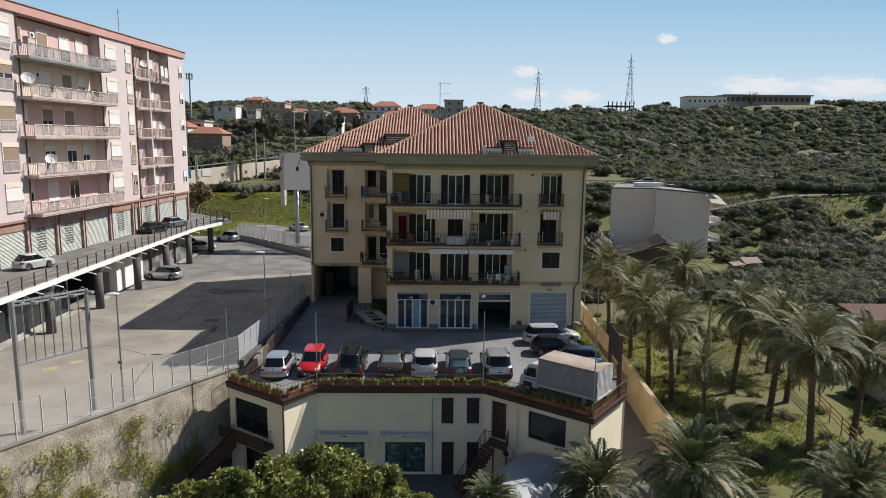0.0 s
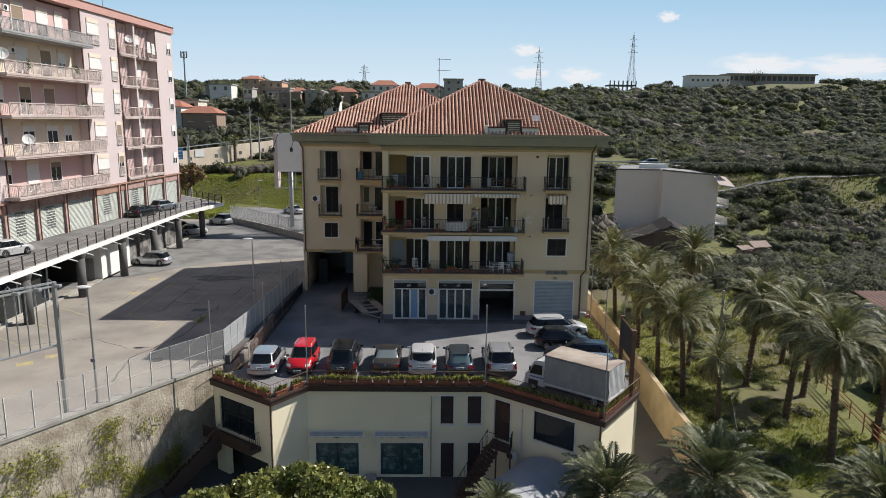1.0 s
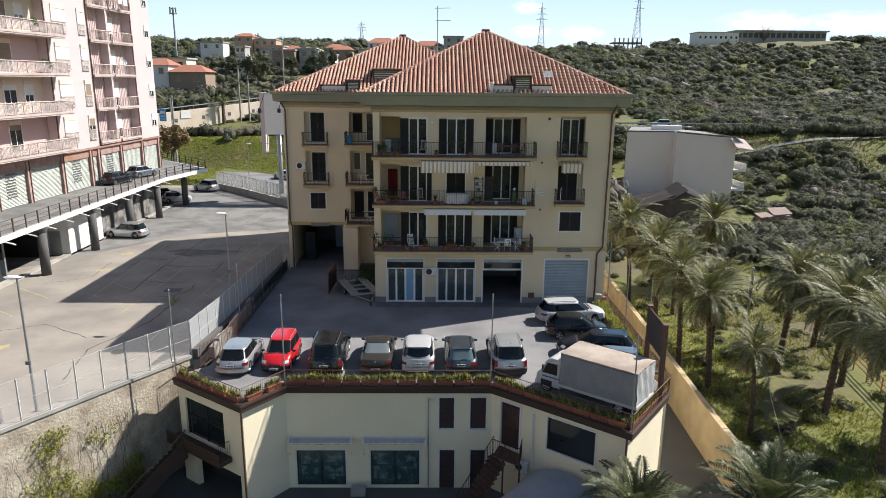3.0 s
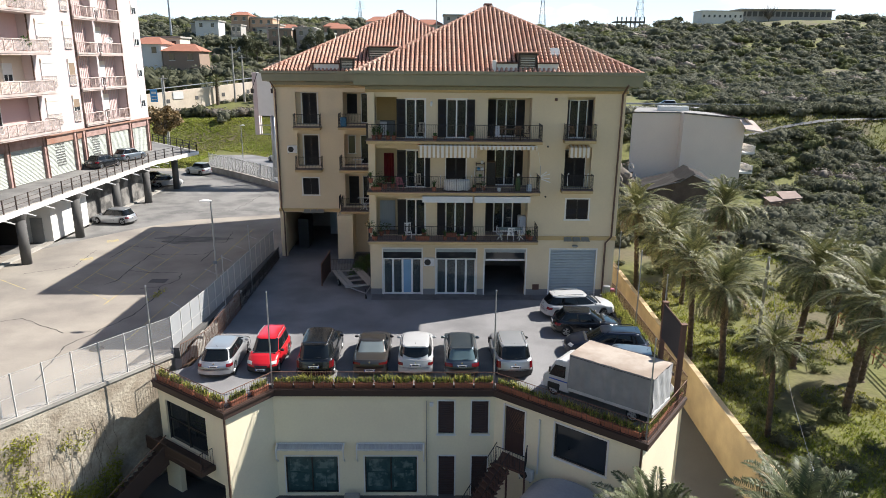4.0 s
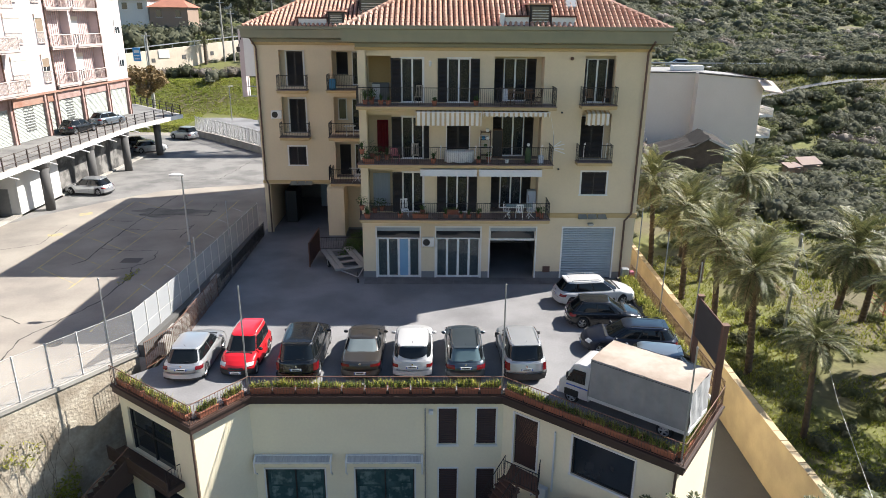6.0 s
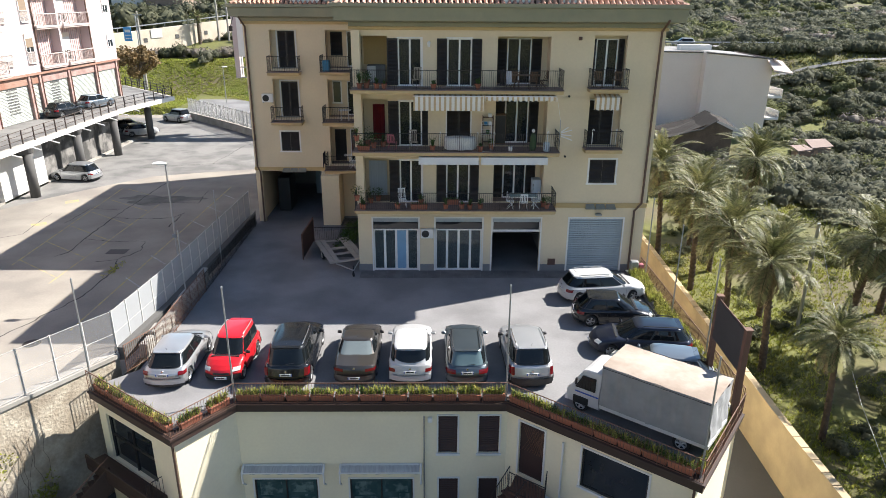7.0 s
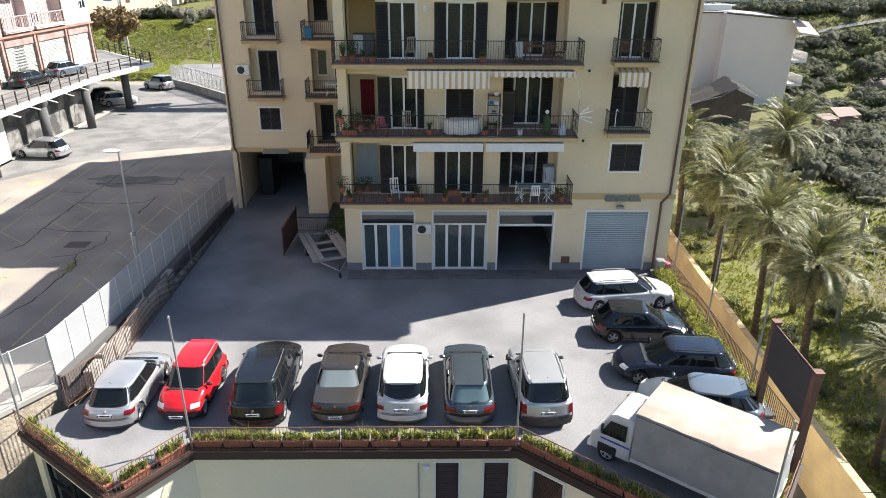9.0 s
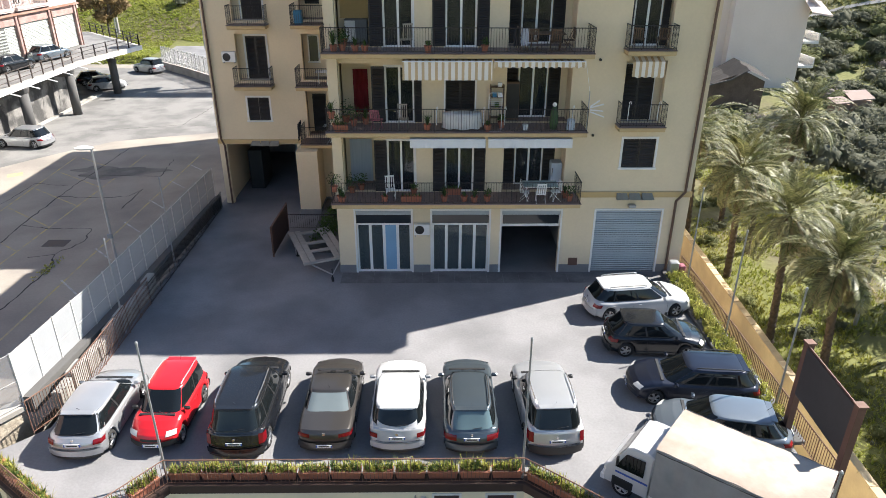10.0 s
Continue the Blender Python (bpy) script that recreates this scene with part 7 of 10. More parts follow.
lamp_post(-15.75, 53.35, -0.88, 6.9, (-0.6, 0))
lamp_post(-20.55, 37.55, -0.88, 6.95, (-0.5, 0.2))
lamp_post(-32.6, 121.5, 0.05, 5.3, (0.5, 0))
# empty advertising frame behind the fence
fr = thing("empty_billboard_frame", "empty grey steel billboard frame with lamp arms", "billboard frame", None)
A, B = Vector((-22.1, 37.1)), Vector((-24.4, 33.8))
for v in (A, B):
    part("post", Mesh().box(v.x - 0.10, v.x + 0.10, v.y - 0.10, v.y + 0.10, -0.88, 7.4, b=0.01), galv, fr)
for z in (3.85, 7.15, 7.35):
    part("beam", Mesh().tube((A.x, A.y, z), (B.x, B.y, z), 0.07, n=6), galv, fr)
for i in range(1, 8):
    v = A.lerp(B, i / 8)
    part("strut", Mesh().tube((v.x, v.y, 3.85), (v.x, v.y, 7.2), 0.035, n=5), galv, fr)
for i in range(4):
    v = A.lerp(B, (i + 0.5) / 4)
    part("lamp_arm", Mesh().path([(v.x, v.y, 7.3), (v.x + 0.5, v.y - 0.35, 7.7), (v.x + 1.1, v.y - 0.75, 7.5)], 0.025), galv, fr)
    part("flood_lamp", Mesh().box(v.x + 1.0, v.x + 1.35, v.y - 0.95, v.y - 0.65, 7.38, 7.55, b=0.03), galv, fr)
# creeper on the stone wall, cable
cl1, cl2 = Mesh(), Mesh()
fa, fb = Vector(FENCE[1]), Vector(FENCE[2])
vine = random.Random(9)
dirw = (fb - fa).normalized()
nw = Vector((dirw.y, -dirw.x))
for i in range(3600):
    s = vine.uniform(-12.0, 7.5)
    z = -6.4 + vine.random() ** 1.4 * 5.6
    if noise.noise(Vector((s * 0.45, z * 0.5, 4))) + 0.42 - 0.055 * (z + 6) - 0.035 * (s + 3) < vine.uniform(-0.1, 0.3):
        continue
    c = fa + dirw * s + nw * vine.uniform(0.08, 0.2)
    leafball(cl1, c.x, c.y, z, 11, 0.34, 0.075, rnd=vine)
for i in range(96):
    s = -11 + i * 0.19
    c = fa + dirw * s + nw * 0.1
    pts = [(c.x, c.y, -6.4)]
    for k in range(10):
        c = c + dirw * vine.uniform(-0.2, 0.2)
        pts.append((c.x, c.y, pts[-1][2] + 0.5))
    cl2.path(pts, vine.uniform(0.004, 0.011), 3)
vine_leaf = leaf_material("creeper_leaf", (0.34, 0.34, 0.05), (0.20, 0.22, 0.035), 0.4)
tagged(solid("wall_creeper", cl1, vine_leaf, "yellow-green creeper on the stone wall", "creeper"), kind="stuff")
tagged(solid("creeper_stems", cl2, material("dry_stems", (0.10, 0.075, 0.05), 0.9, vary=0.2), "brown creeper stems on the stone wall", "creeper"), kind="stuff")

# markings and cracks of the car park
crack_mat = material("dark_crack", (0.045, 0.042, 0.038), 0.95, vary=0.2)
line_mat = material("worn_yellow_line", (0.42, 0.34, 0.14), 0.9, vary=0.25, scale=2.5, fine=16, tint=(0.27, 0.245, 0.21), amount=0.8, contrast=(0.40, 0.60))
mk = random.Random(3)
pm = tagged(new("parking_lines"), "worn faded yellow parking bay lines", "road marking", "", "structure")


def stroke(name, a, b, w, mat, parent, z=-0.876):
    a, b = Vector(a), Vector(b)
    d = (b - a).normalized()
    n = Vector((-d.y, d.x)) * w / 2
    return part(name, Mesh().quad((*(a - n), z), (*(b - n), z), (*(b + n), z), (*(a + n), z)), mat, parent)


white_line = material("worn_white_line", (0.42, 0.41, 0.39), 0.9, vary=0.2, scale=2.5, fine=16, tint=(0.24, 0.235, 0.22), amount=0.8, contrast=(0.40, 0.60))
for a, b in (((-28.3, 58.0), (-29.1, 76.5)), ((-24.4, 55.0), (-23.9, 77.0)), ((-20.1, 49.0), (-19.6, 77.0))):
    stroke("line", a, b, 0.11, line_mat, pm)
for i in range(6):
    stroke("line", (-28.4 - 0.04 * i, 59.0 + 3.45 * i), (-24.3, 55.9 + 3.45 * i), 0.10, line_mat, pm)
    stroke("line", (-20.2 + 0.08 * i, 56.0 + 3.75 * i), (-18.7 + 0.08 * i, 54.5 + 3.75 * i), 0.10, white_line, pm)
for i in range(5):
    stroke("line", (-36.0 + 0.2 * i, 44.0 + 4.2 * i), (-32.4 + 0.2 * i, 41.5 + 4.2 * i), 0.10, line_mat, pm)
for x, y in ((-29.5, 48.0), (-30.6, 46.4), (-31.5, 66.0), (-32.0, 72.0)):
    stroke("worn_arrow", (x, y), (x + 0.9, y + 0.5), 0.8, line_mat, pm)
cr = Mesh()


def crack(a, b, w=0.07, wob=0.5):
    a, b = Vector(a), Vector(b)
    n = int((b - a).length / 0.45)
    pts = [a.lerp(b, i / n) + Vector((mk.uniform(-wob, wob), mk.uniform(-wob, wob))) * (0.6 if 0 < i < n else 0) for i in range(n + 1)]
    for p0, p1 in zip(pts, pts[1:]):
        d = (p1 - p0).normalized()
        q = Vector((-d.y, d.x)) * w * mk.uniform(0.3, 0.8)
        cr.quad((*(p0 - q), -0.872), (*(p1 - q * 0.7), -0.872), (*(p1 + q), -0.872), (*(p0 + q * 0.7), -0.872))


for line, w in ((((-26.4, 59.5), (-25.9, 60.3), (-26.1, 63.1), (-26.2, 67.9), (-26.1, 73.2), (-25.9, 78.7)), 0.075),
                (((-26.1, 63.1), (-24.2, 62.5), (-21.6, 62.5), (-21.2, 60.7), (-22.0, 59.0), (-23.3, 58.6)), 0.06),
                (((-26.3, 67.8), (-23.5, 67.6), (-21.6, 67.9), (-21.1, 69.2), (-21.1, 65.7)), 0.08),
                (((-21.5, 53.2), (-21.5, 55.1), (-21.4, 57.5), (-22.0, 59.0)), 0.08),
                (((-26.9, 72.1), (-24.3, 72.1), (-20.9, 71.9), (-21.3, 75.8)), 0.06),
                (((-29.3, 66.5), (-29.1, 70.4), (-26.6, 69.9)), 0.05), (((-21.5, 53.2), (-23.4, 48.0), (-22.6, 43.5)), 0.07),
                (((-33.0, 50.0), (-28.5, 52.5), (-24.5, 50.0)), 0.05), (((-34.0, 62.0), (-31.0, 64.0), (-31.5, 69.0)), 0.05),
                (((-31.0, 84.0), (-24.0, 86.0), (-17.0, 85.0)), 0.05), (((-24.0, 86.0), (-23.0, 95.0)), 0.05)):
    for a, b in zip(line, line[1:]):
        crack(a, b, w, 0.16)
tagged(solid("asphalt_cracks", cr, crack_mat, "dark branching cracks in the asphalt", "crack"), kind="structure")
mh = solid("manhole_cover", Mesh().box(-23.3, -22.0, 60.0, 60.9, -0.874, -0.866), dark_iron, "rusty square iron cover set in the asphalt", "manhole cover")
# darker paving strip along the shop fronts
dark_paving = material("dark_paving_strip", (0.15, 0.147, 0.145), 0.85, vary=0.2, scale=1.1, fine=9, tint=(0.09, 0.088, 0.088), amount=0.95)
fs = tagged(new("shop_kerb"), "dark paving strip along the shop fronts", "pavement", "", "structure")
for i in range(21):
    part("slab", Mesh().box(-5.6 + 0.79 * i, -5.6 + 0.79 * i + 0.775, FY - 1.15, FY - 0.04, 0.001, 0.006 + 0.002 * (i % 3)), dark_paving, fs)
# drain cover, weeds in a crack, dark patch
solid("drain_cover", Mesh().tube((-21.3, 47.6, -0.875), (-21.3, 47.6, -0.865), 0.42, n=18), dark_iron, "dark round drain cover in the pale asphalt", "manhole cover")
wd = Mesh()
for _ in range(60):
    tuft(wd, -21.5 + random.gauss(0, 0.16), 57.4 + random.gauss(0, 0.7), -0.88, 6, 0.12, 0.12, 0.014)
tagged(solid("crack_weeds", wd, box_grass, "small green weeds growing in an asphalt crack", "weeds"), kind="stuff")
patch_mat = material("darker_asphalt_patch", (0.20, 0.182, 0.158), 0.93, vary=0.2, scale=0.8, fine=9, tint=(0.11, 0.10, 0.09), amount=0.9)
ap = []
for i in range(40):
    a = 6.28318 * i / 40
    k = 1 + 0.22 * math.sin(3 * a + 0.7) + 0.13 * math.sin(7 * a) + mk.uniform(-0.07, 0.07)
    ap.append((-24.6 + 3.1 * k * math.cos(a), 72.9 + 1.3 * k * math.sin(a)))
solid("asphalt_patch", Mesh().prism(ap, -0.879, -0.8745), patch_mat, "dark oily stain on the asphalt", "asphalt patch", kind="structure")

# ---- plants ----
bark_palm = material("palm_bark", (0.105, 0.075, 0.05), 0.95, vary=0.25, scale=3, fine=14, bump=0.03, tint=(0.06, 0.045, 0.035))
frond_mat = leaf_material("palm_frond", (0.095, 0.108, 0.040), (0.20, 0.188, 0.088), 0.2, scale=0.8, island=0.5, rough=0.5)
frond_mat.node_tree.nodes["Principled BSDF"].inputs["Specular IOR Level"].default_value = 0.3
frond_dry = leaf_material("dry_palm_frond", (0.30, 0.235, 0.14), (0.19, 0.14, 0.08), 0.2)


def frond(m, base, az, elev, length, droop, rnd, leaf=0.50, pairs=40, thin=0.045):
    d = Vector((math.cos(az), math.sin(az), 0))
    side = Vector((-d.y, d.x, 0))
    n = 12
    pts, a, p = [], elev, Vector(base)
    step = length / n
    for i in range(n + 1):
        pts.append(p.copy())
        p = p + (d * math.cos(a) + Vector((0, 0, 1)) * math.sin(a)) * step
        a -= droop / n * (0.5 + 1.1 * i / n)
    for i in range(n):
        r0, r1 = thin * (1 - i / n) + 0.006, thin * (1 - (i + 1) / n) + 0.006
        u = Vector((0, 0, 1))
        o = len(m.v)
        m.v += [tuple(pts[i] - side * r0), tuple(pts[i] + side * r0), tuple(pts[i + 1] + side * r1), tuple(pts[i + 1] - side * r1)]
        m.f.append((o, o + 1, o + 2, o + 3))
    twist = rnd.uniform(-0.25, 0.25)
    for k in range(pairs):
        t = 0.14 + 0.86 * (k + 0.5) / pairs
        f = t * n
        i = min(n - 1, int(f))
        c = pts[i].lerp(pts[i + 1], f - i)
        tan = (pts[i + 1] - pts[i]).normalized()
        up = side.cross(tan).normalized()
        if up.z < 0:
            up = -up
        l = leaf * (0.35 + 0.9 * math.sin(math.pi * min(1, t * 0.92 + 0.1)) ** 0.8) * rnd.uniform(0.85, 1.1)
        for s in (-1, 1):
            e = (side * s * 0.80 + tan * 0.62 + up * (0.34 + twist * s)).normalized()
            q = e.cross(up).normalized() * 0.030
            mid = c + e * l * 0.55
            tip = c + e * l - Vector((0, 0, 1)) * l * rnd.uniform(0.05, 0.28)
            o = len(m.v)
            m.v += [tuple(c), tuple(mid - q), tuple(tip), tuple(mid + q)]
            m.f.append((o, o + 1, o + 2, o + 3))


def palm_meshes(seed, count=48, length=3.4, mat=None):
    rnd = random.Random(seed)
    green, dry = Mesh(), Mesh()
    for i in range(count):
        t = (i + 0.5) / count
        az = i * 2.39996 + rnd.uniform(-0.15, 0.15)
        elev = 1.45 - 2.05 * t + rnd.uniform(-0.14, 0.14)
        frond(green, (0.12 * math.cos(az), 0.12 * math.sin(az), 0.35 * (1 - t)), az, elev, length * rnd.uniform(0.85, 1.1) * (0.82 + 0.25 * math.sin(math.pi * t)), 1.05 + 0.55 * t + rnd.uniform(-0.35, 0.45), rnd)
    for i in range(20):
        az = rnd.uniform(0, 6.283)
        frond(dry, (0.1 * math.cos(az), 0.1 * math.sin(az), -0.15), az, -0.70 + rnd.uniform(-0.45, 0.35), length * rnd.uniform(0.45, 0.85), 0.75, rnd, leaf=0.35, pairs=20)
    return green.data("crown", mat or frond_mat), dry.data("dry_fronds", frond_dry)


def palm_trunk(base, top, r0=0.26, r1=0.20, seed=0):
    rnd = random.Random(seed)
    base, top = Vector(base), Vector(top)
    m = Mesh()
    n, seg = 12, 44
    for j in range(seg + 1):
        t = j / seg
        c = base.lerp(top, t)
        c.x += (top.x - base.x) * 0.25 * math.sin(math.pi * t) * -0.5
        r = (r0 + (r1 - r0) * t) * (1.3 if t < 0.04 else 1.0) * (1.25 if t > 0.93 else 1.0)
        for i in range(n):
            a = 6.28318 * (i + 0.5 * (j % 2)) / n
            rr = r * (1 + (0.16 if j % 2 else -0.05) + rnd.uniform(-0.05, 0.05))
            m.v.append((c.x + rr * math.cos(a), c.y + rr * math.sin(a), c.z))
    m.f = [(j * n + i, j * n + (i + 1) % n, (j + 1) * n + (i + 1) % n, (j + 1) * n + i) for j in range(seg) for i in range(n)]
    return m


crowns = [palm_meshes(s) for s in (11, 12, 13, 14)]
# base x, y; crown x, y, z; size
PALMS = [(19.2, 54.0, 18.6, 54.2, 0.85, 1.0), (18.5, 58.3, 18.0, 58.5, 1.5, 1.0), (19.2, 47.0, 18.8, 47.0, -0.4, 0.66), (25.7, 56.7, 26.4, 56.7, 1.4, 1.12), (25.5, 49.6, 26.1, 49.6, 1.6, 1.15),
         (25.2, 43.0, 24.8, 43.2, 2.1, 1.15), (19.0, 66.0, 18.6, 66.0, 1.5, 1.05), (18.4, 72.5, 17.6, 72.2, 2.5, 1.05), (29.2, 80.0, 29.4, 80.0, 1.1, 1.25), (22.4, 61.5, 22.6, 61.5, -0.6, 0.95), (22.0, 75.0, 22.0, 75.0, 0.2, 0.95),
         (29.5, 54.5, 30.2, 54.5, 0.6, 1.1), (30.5, 46.5, 31.0, 46.5, 0.8, 1.15), (21.8, 69.5, 21.8, 69.5, -0.4, 0.95), (31.5, 62.0, 32.0, 62.0, 0.0, 1.05)]
for i, (bx, by, cx, cy, cz, s) in enumerate(PALMS):
    p = thing("palm_tree", "tall date palm with a shaggy grey-green crown" if s > 0.8 else "short young date palm with thin fronds", "palm tree", None, "date palms in the garden")
    part("trunk", palm_trunk((bx, by, -6.5), (cx, cy, cz), 0.22 * max(0.75, s), 0.165 * max(0.75, s), i), bark_palm, p, smooth=False)
    g, d = crowns[i % 4]
    for nm, me in (("crown", g), ("dry_fronds", d)):
        o = part(nm, me, None, p)
        o.matrix_world = pose(cx, cy, cz, 0, 0, 67 * i) @ Matrix.Diagonal((s, s, s * 0.95, 1))
# arching palms of the lower yard
yard_frond = leaf_material("dark_arching_frond", (0.06, 0.078, 0.03), (0.15, 0.155, 0.075), 0.2, scale=0.8, island=0.4, rough=0.5)
yard_frond.node_tree.nodes["Principled BSDF"].inputs["Specular IOR Level"].default_value = 0.3
yard_crown = palm_meshes(31, 62, 2.9, yard_frond)
for i, (bx, by, cz, s) in enumerate(((11.8, 30.7, -0.7, 1.05), (7.9, 34.4, -3.6, 1.0), (1.6, 32.6, -3.4, 0.6), (22.6, 34.0, -3.7, 1.1))):
    p = thing("palm_tree", "feathery arching palm in the lower yard", "palm tree", None, "palms of the lower yard")
    part("trunk", palm_trunk((bx, by, -6.5), (bx, by, cz), 0.2, 0.14, 40 + i), bark_palm, p)
    for nm, me in zip(("crown", "dry_fronds"), yard_crown):
        if nm == "dry_fronds" and i < 3:
            continue
        o = part(nm, me, None, p)
        o.matrix_world = pose(bx, by, cz, 0, 0, 50 * i) @ Matrix.Diagonal((s, s, s, 1))


# leafy trees: branches and clusters of leaves
# the bright yellow-green tint paints highlights into the dark glossy leaves
tree_leaf = leaf_material("dark_leaf_painted_sheen", (0.10, 0.125, 0.03), (0.27, 0.27, 0.075), 0.3, scale=1.2, rough=0.35)
tree_leaf.node_tree.nodes["Principled BSDF"].inputs["Specular IOR Level"].default_value = 0.5
bark = material("grey_bark", (0.12, 0.10, 0.08), 0.95, vary=0.2, scale=5, fine=20, bump=0.02)


def leafy_tree(x, y, z, top, r, seed, label, leaf_mat, n=7000, leaf=0.11, squash=0.8, group=""):
    rnd = random.Random(seed)
    t = thing("tree", label, "tree", pose(x, y, z), group)
    h = top - z
    cz = h - r * squash
    tm = Mesh().tube((0, 0, 0), (0.1, 0, cz * 0.6), 0.045 * h * 0.5, 0.03 * h * 0.5, n=8)
    blobs = []
    for i in range(20):
        u = Vector((rnd.gauss(0, 1), rnd.gauss(0, 1), rnd.gauss(0.35, 0.8))).normalized()
        c = Vector((u.x * r * rnd.uniform(0.5, 0.95), u.y * r * rnd.uniform(0.5, 0.95), cz + u.z * r * squash * rnd.uniform(0.4, 0.75)))
        blobs.append((c, r * rnd.uniform(0.20, 0.34)))
        tm.tube((0.1, 0, cz * 0.55), tuple(c), 0.07, 0.02, n=5)
    part("trunk", tm, bark, t)
    v = np.zeros((n * 4, 3))
    g = np.random.RandomState(seed)
    for k in range(n):
        c, rr = blobs[k % len(blobs)]
        u = g.normal(size=3)
        u /= np.linalg.norm(u)
        pnt = np.array(c) + u * rr * (0.55 + 0.5 * g.random_sample()) * np.array((1, 1, squash))
        a = g.normal(size=3) + u * 0.4
        a /= np.linalg.norm(a)
        b = np.cross(a, g.normal(size=3))
        b /= np.linalg.norm(b)
        l = leaf * (0.7 + 0.6 * g.random_sample())
        v[4 * k: 4 * k + 4] = pnt - a * l * 0.5, pnt + b * l * 0.28, pnt + a * l * 0.6, pnt - b * l * 0.28
    m = Mesh()
    m.v = [tuple(q) for q in v]
    m.f = [(4 * k, 4 * k + 1, 4 * k + 2, 4 * k + 3) for k in range(n)]
    part("crown", m, leaf_mat, t)
    return t


for i, (x, y, top, r) in enumerate(((-11.2, 23.6, 2.7, 1.6), (-9.0, 23.3, 3.9, 1.7), (-6.3, 23.2, 4.6, 1.8), (-4.1, 23.6, 3.6, 1.6), (-2.2, 24.2, 1.8, 1.4), (-13.2, 24.4, 1.4, 1.5), (-7.5, 25.8, 2.8, 1.9), (-4.9, 26.0, 2.2, 1.7), (-10.4, 26.2, 1.6, 1.7))):
    leafy_tree(x, y, -6.4, top, r, 60 + i, "dense evergreen tree with glossy dark leaves", tree_leaf, n=4200, leaf=0.23, group="evergreen trees of the lower yard")


# shrubs in bulk
def shrub_variant(seed, quads, leaf, lobes=4, core=0.95):
    """A low bush of rounded lobes with a rough leafy skin."""
    g = np.random.RandomState(seed)
    blobs = [(np.array((0.0, 0.0, 0.42)), 0.62)]
    for k in range(lobes - 1):
        a = 6.283 * (k + g.uniform(-0.25, 0.25)) / (lobes - 1)
        d = g.uniform(0.35, 0.62)
        blobs.append((np.array((d * math.cos(a), d * math.sin(a), g.uniform(0.22, 0.60))), g.uniform(0.34, 0.54)))
    vs, fs = [], []
    for c, r in blobs:
        bm = bmesh.new()
        bmesh.ops.create_icosphere(bm, subdivisions=1, radius=r * core)
        bmesh.ops.delete(bm, geom=[w for w in bm.verts if c[2] + w.co.z < -0.10], context="VERTS")
        bm.verts.index_update()
        o = len(vs)
        for w in bm.verts:
            vs.append(c + np.array(w.co) * np.array((1, 1, 0.9)) * (1 + 0.16 * g.normal()))
        for f in bm.faces:
            q = [w.index + o for w in f.verts]
            fs.append(q + [q[2]])
        bm.free()
    for k in range(quads):
        c, r = blobs[k % len(blobs)]
        u = g.normal(size=3)
        u[2] = abs(u[2]) * 1.1 - 0.25
        u /= np.linalg.norm(u)
        p = c + u * r * np.array((1, 1, 0.9)) * g.uniform(0.80, 1.16)
        a = g.normal(size=3)
        a = a - u * a.dot(u) * g.uniform(0.35, 1.0)
        a /= np.linalg.norm(a) + 1e-9
        b = np.cross(u + g.normal(size=3) * 0.35, a)
        b /= np.linalg.norm(b) + 1e-9
        l = leaf * g.uniform(0.6, 1.4)
        o = len(vs)
        vs += [p - a * l * 0.5, p + b * l * 0.35, p + a * l * 0.6, p - b * l * 0.35]
        fs.append([o, o + 1, o + 2, o + 3])
    v, f = np.array(vs), np.array(fs)
    v[:, 2] = np.maximum(v[:, 2], -0.10)
    return v, f


def scatter(name, places, variants, mat, label, category, seed):
    """Many shrubs joined into one mesh. places: x, y, z, size, height factor."""
    g = np.random.RandomState(seed)
    V, F, o = [], [], 0
    for x, y, z, s, h in places:
        v, f = variants[g.randint(len(variants))]
        a = g.uniform(0, 6.283)
        c, sn = math.cos(a), math.sin(a)
        w = np.stack([(v[:, 0] * c - v[:, 1] * sn) * s + x, (v[:, 0] * sn + v[:, 1] * c) * s + y, v[:, 2] * s * h + z], 1)
        V.append(w)
        F.append(f + o)
        o += len(v)
    V, F = np.concatenate(V), np.concatenate(F)
    tri = F[:, 2] == F[:, 3]
    q = F[~tri]
    t = F[tri][:, :3]
    loops = np.concatenate([t.ravel(), q.ravel()])
    starts = np.concatenate([np.arange(len(t)) * 3, len(t) * 3 + np.arange(len(q)) * 4])
    me = bpy.data.meshes.new(name)
    me.vertices.add(len(V))
    me.vertices.foreach_set("co", V.ravel())
    me.loops.add(len(loops))
    me.loops.foreach_set("vertex_index", loops)
    me.polygons.add(len(starts))
    me.polygons.foreach_set("loop_start", starts)
    me.update(calc_edges=True)
    me.validate()
    me.materials.append(mat)
    return tagged(new(name, me), label, category, "", "stuff")


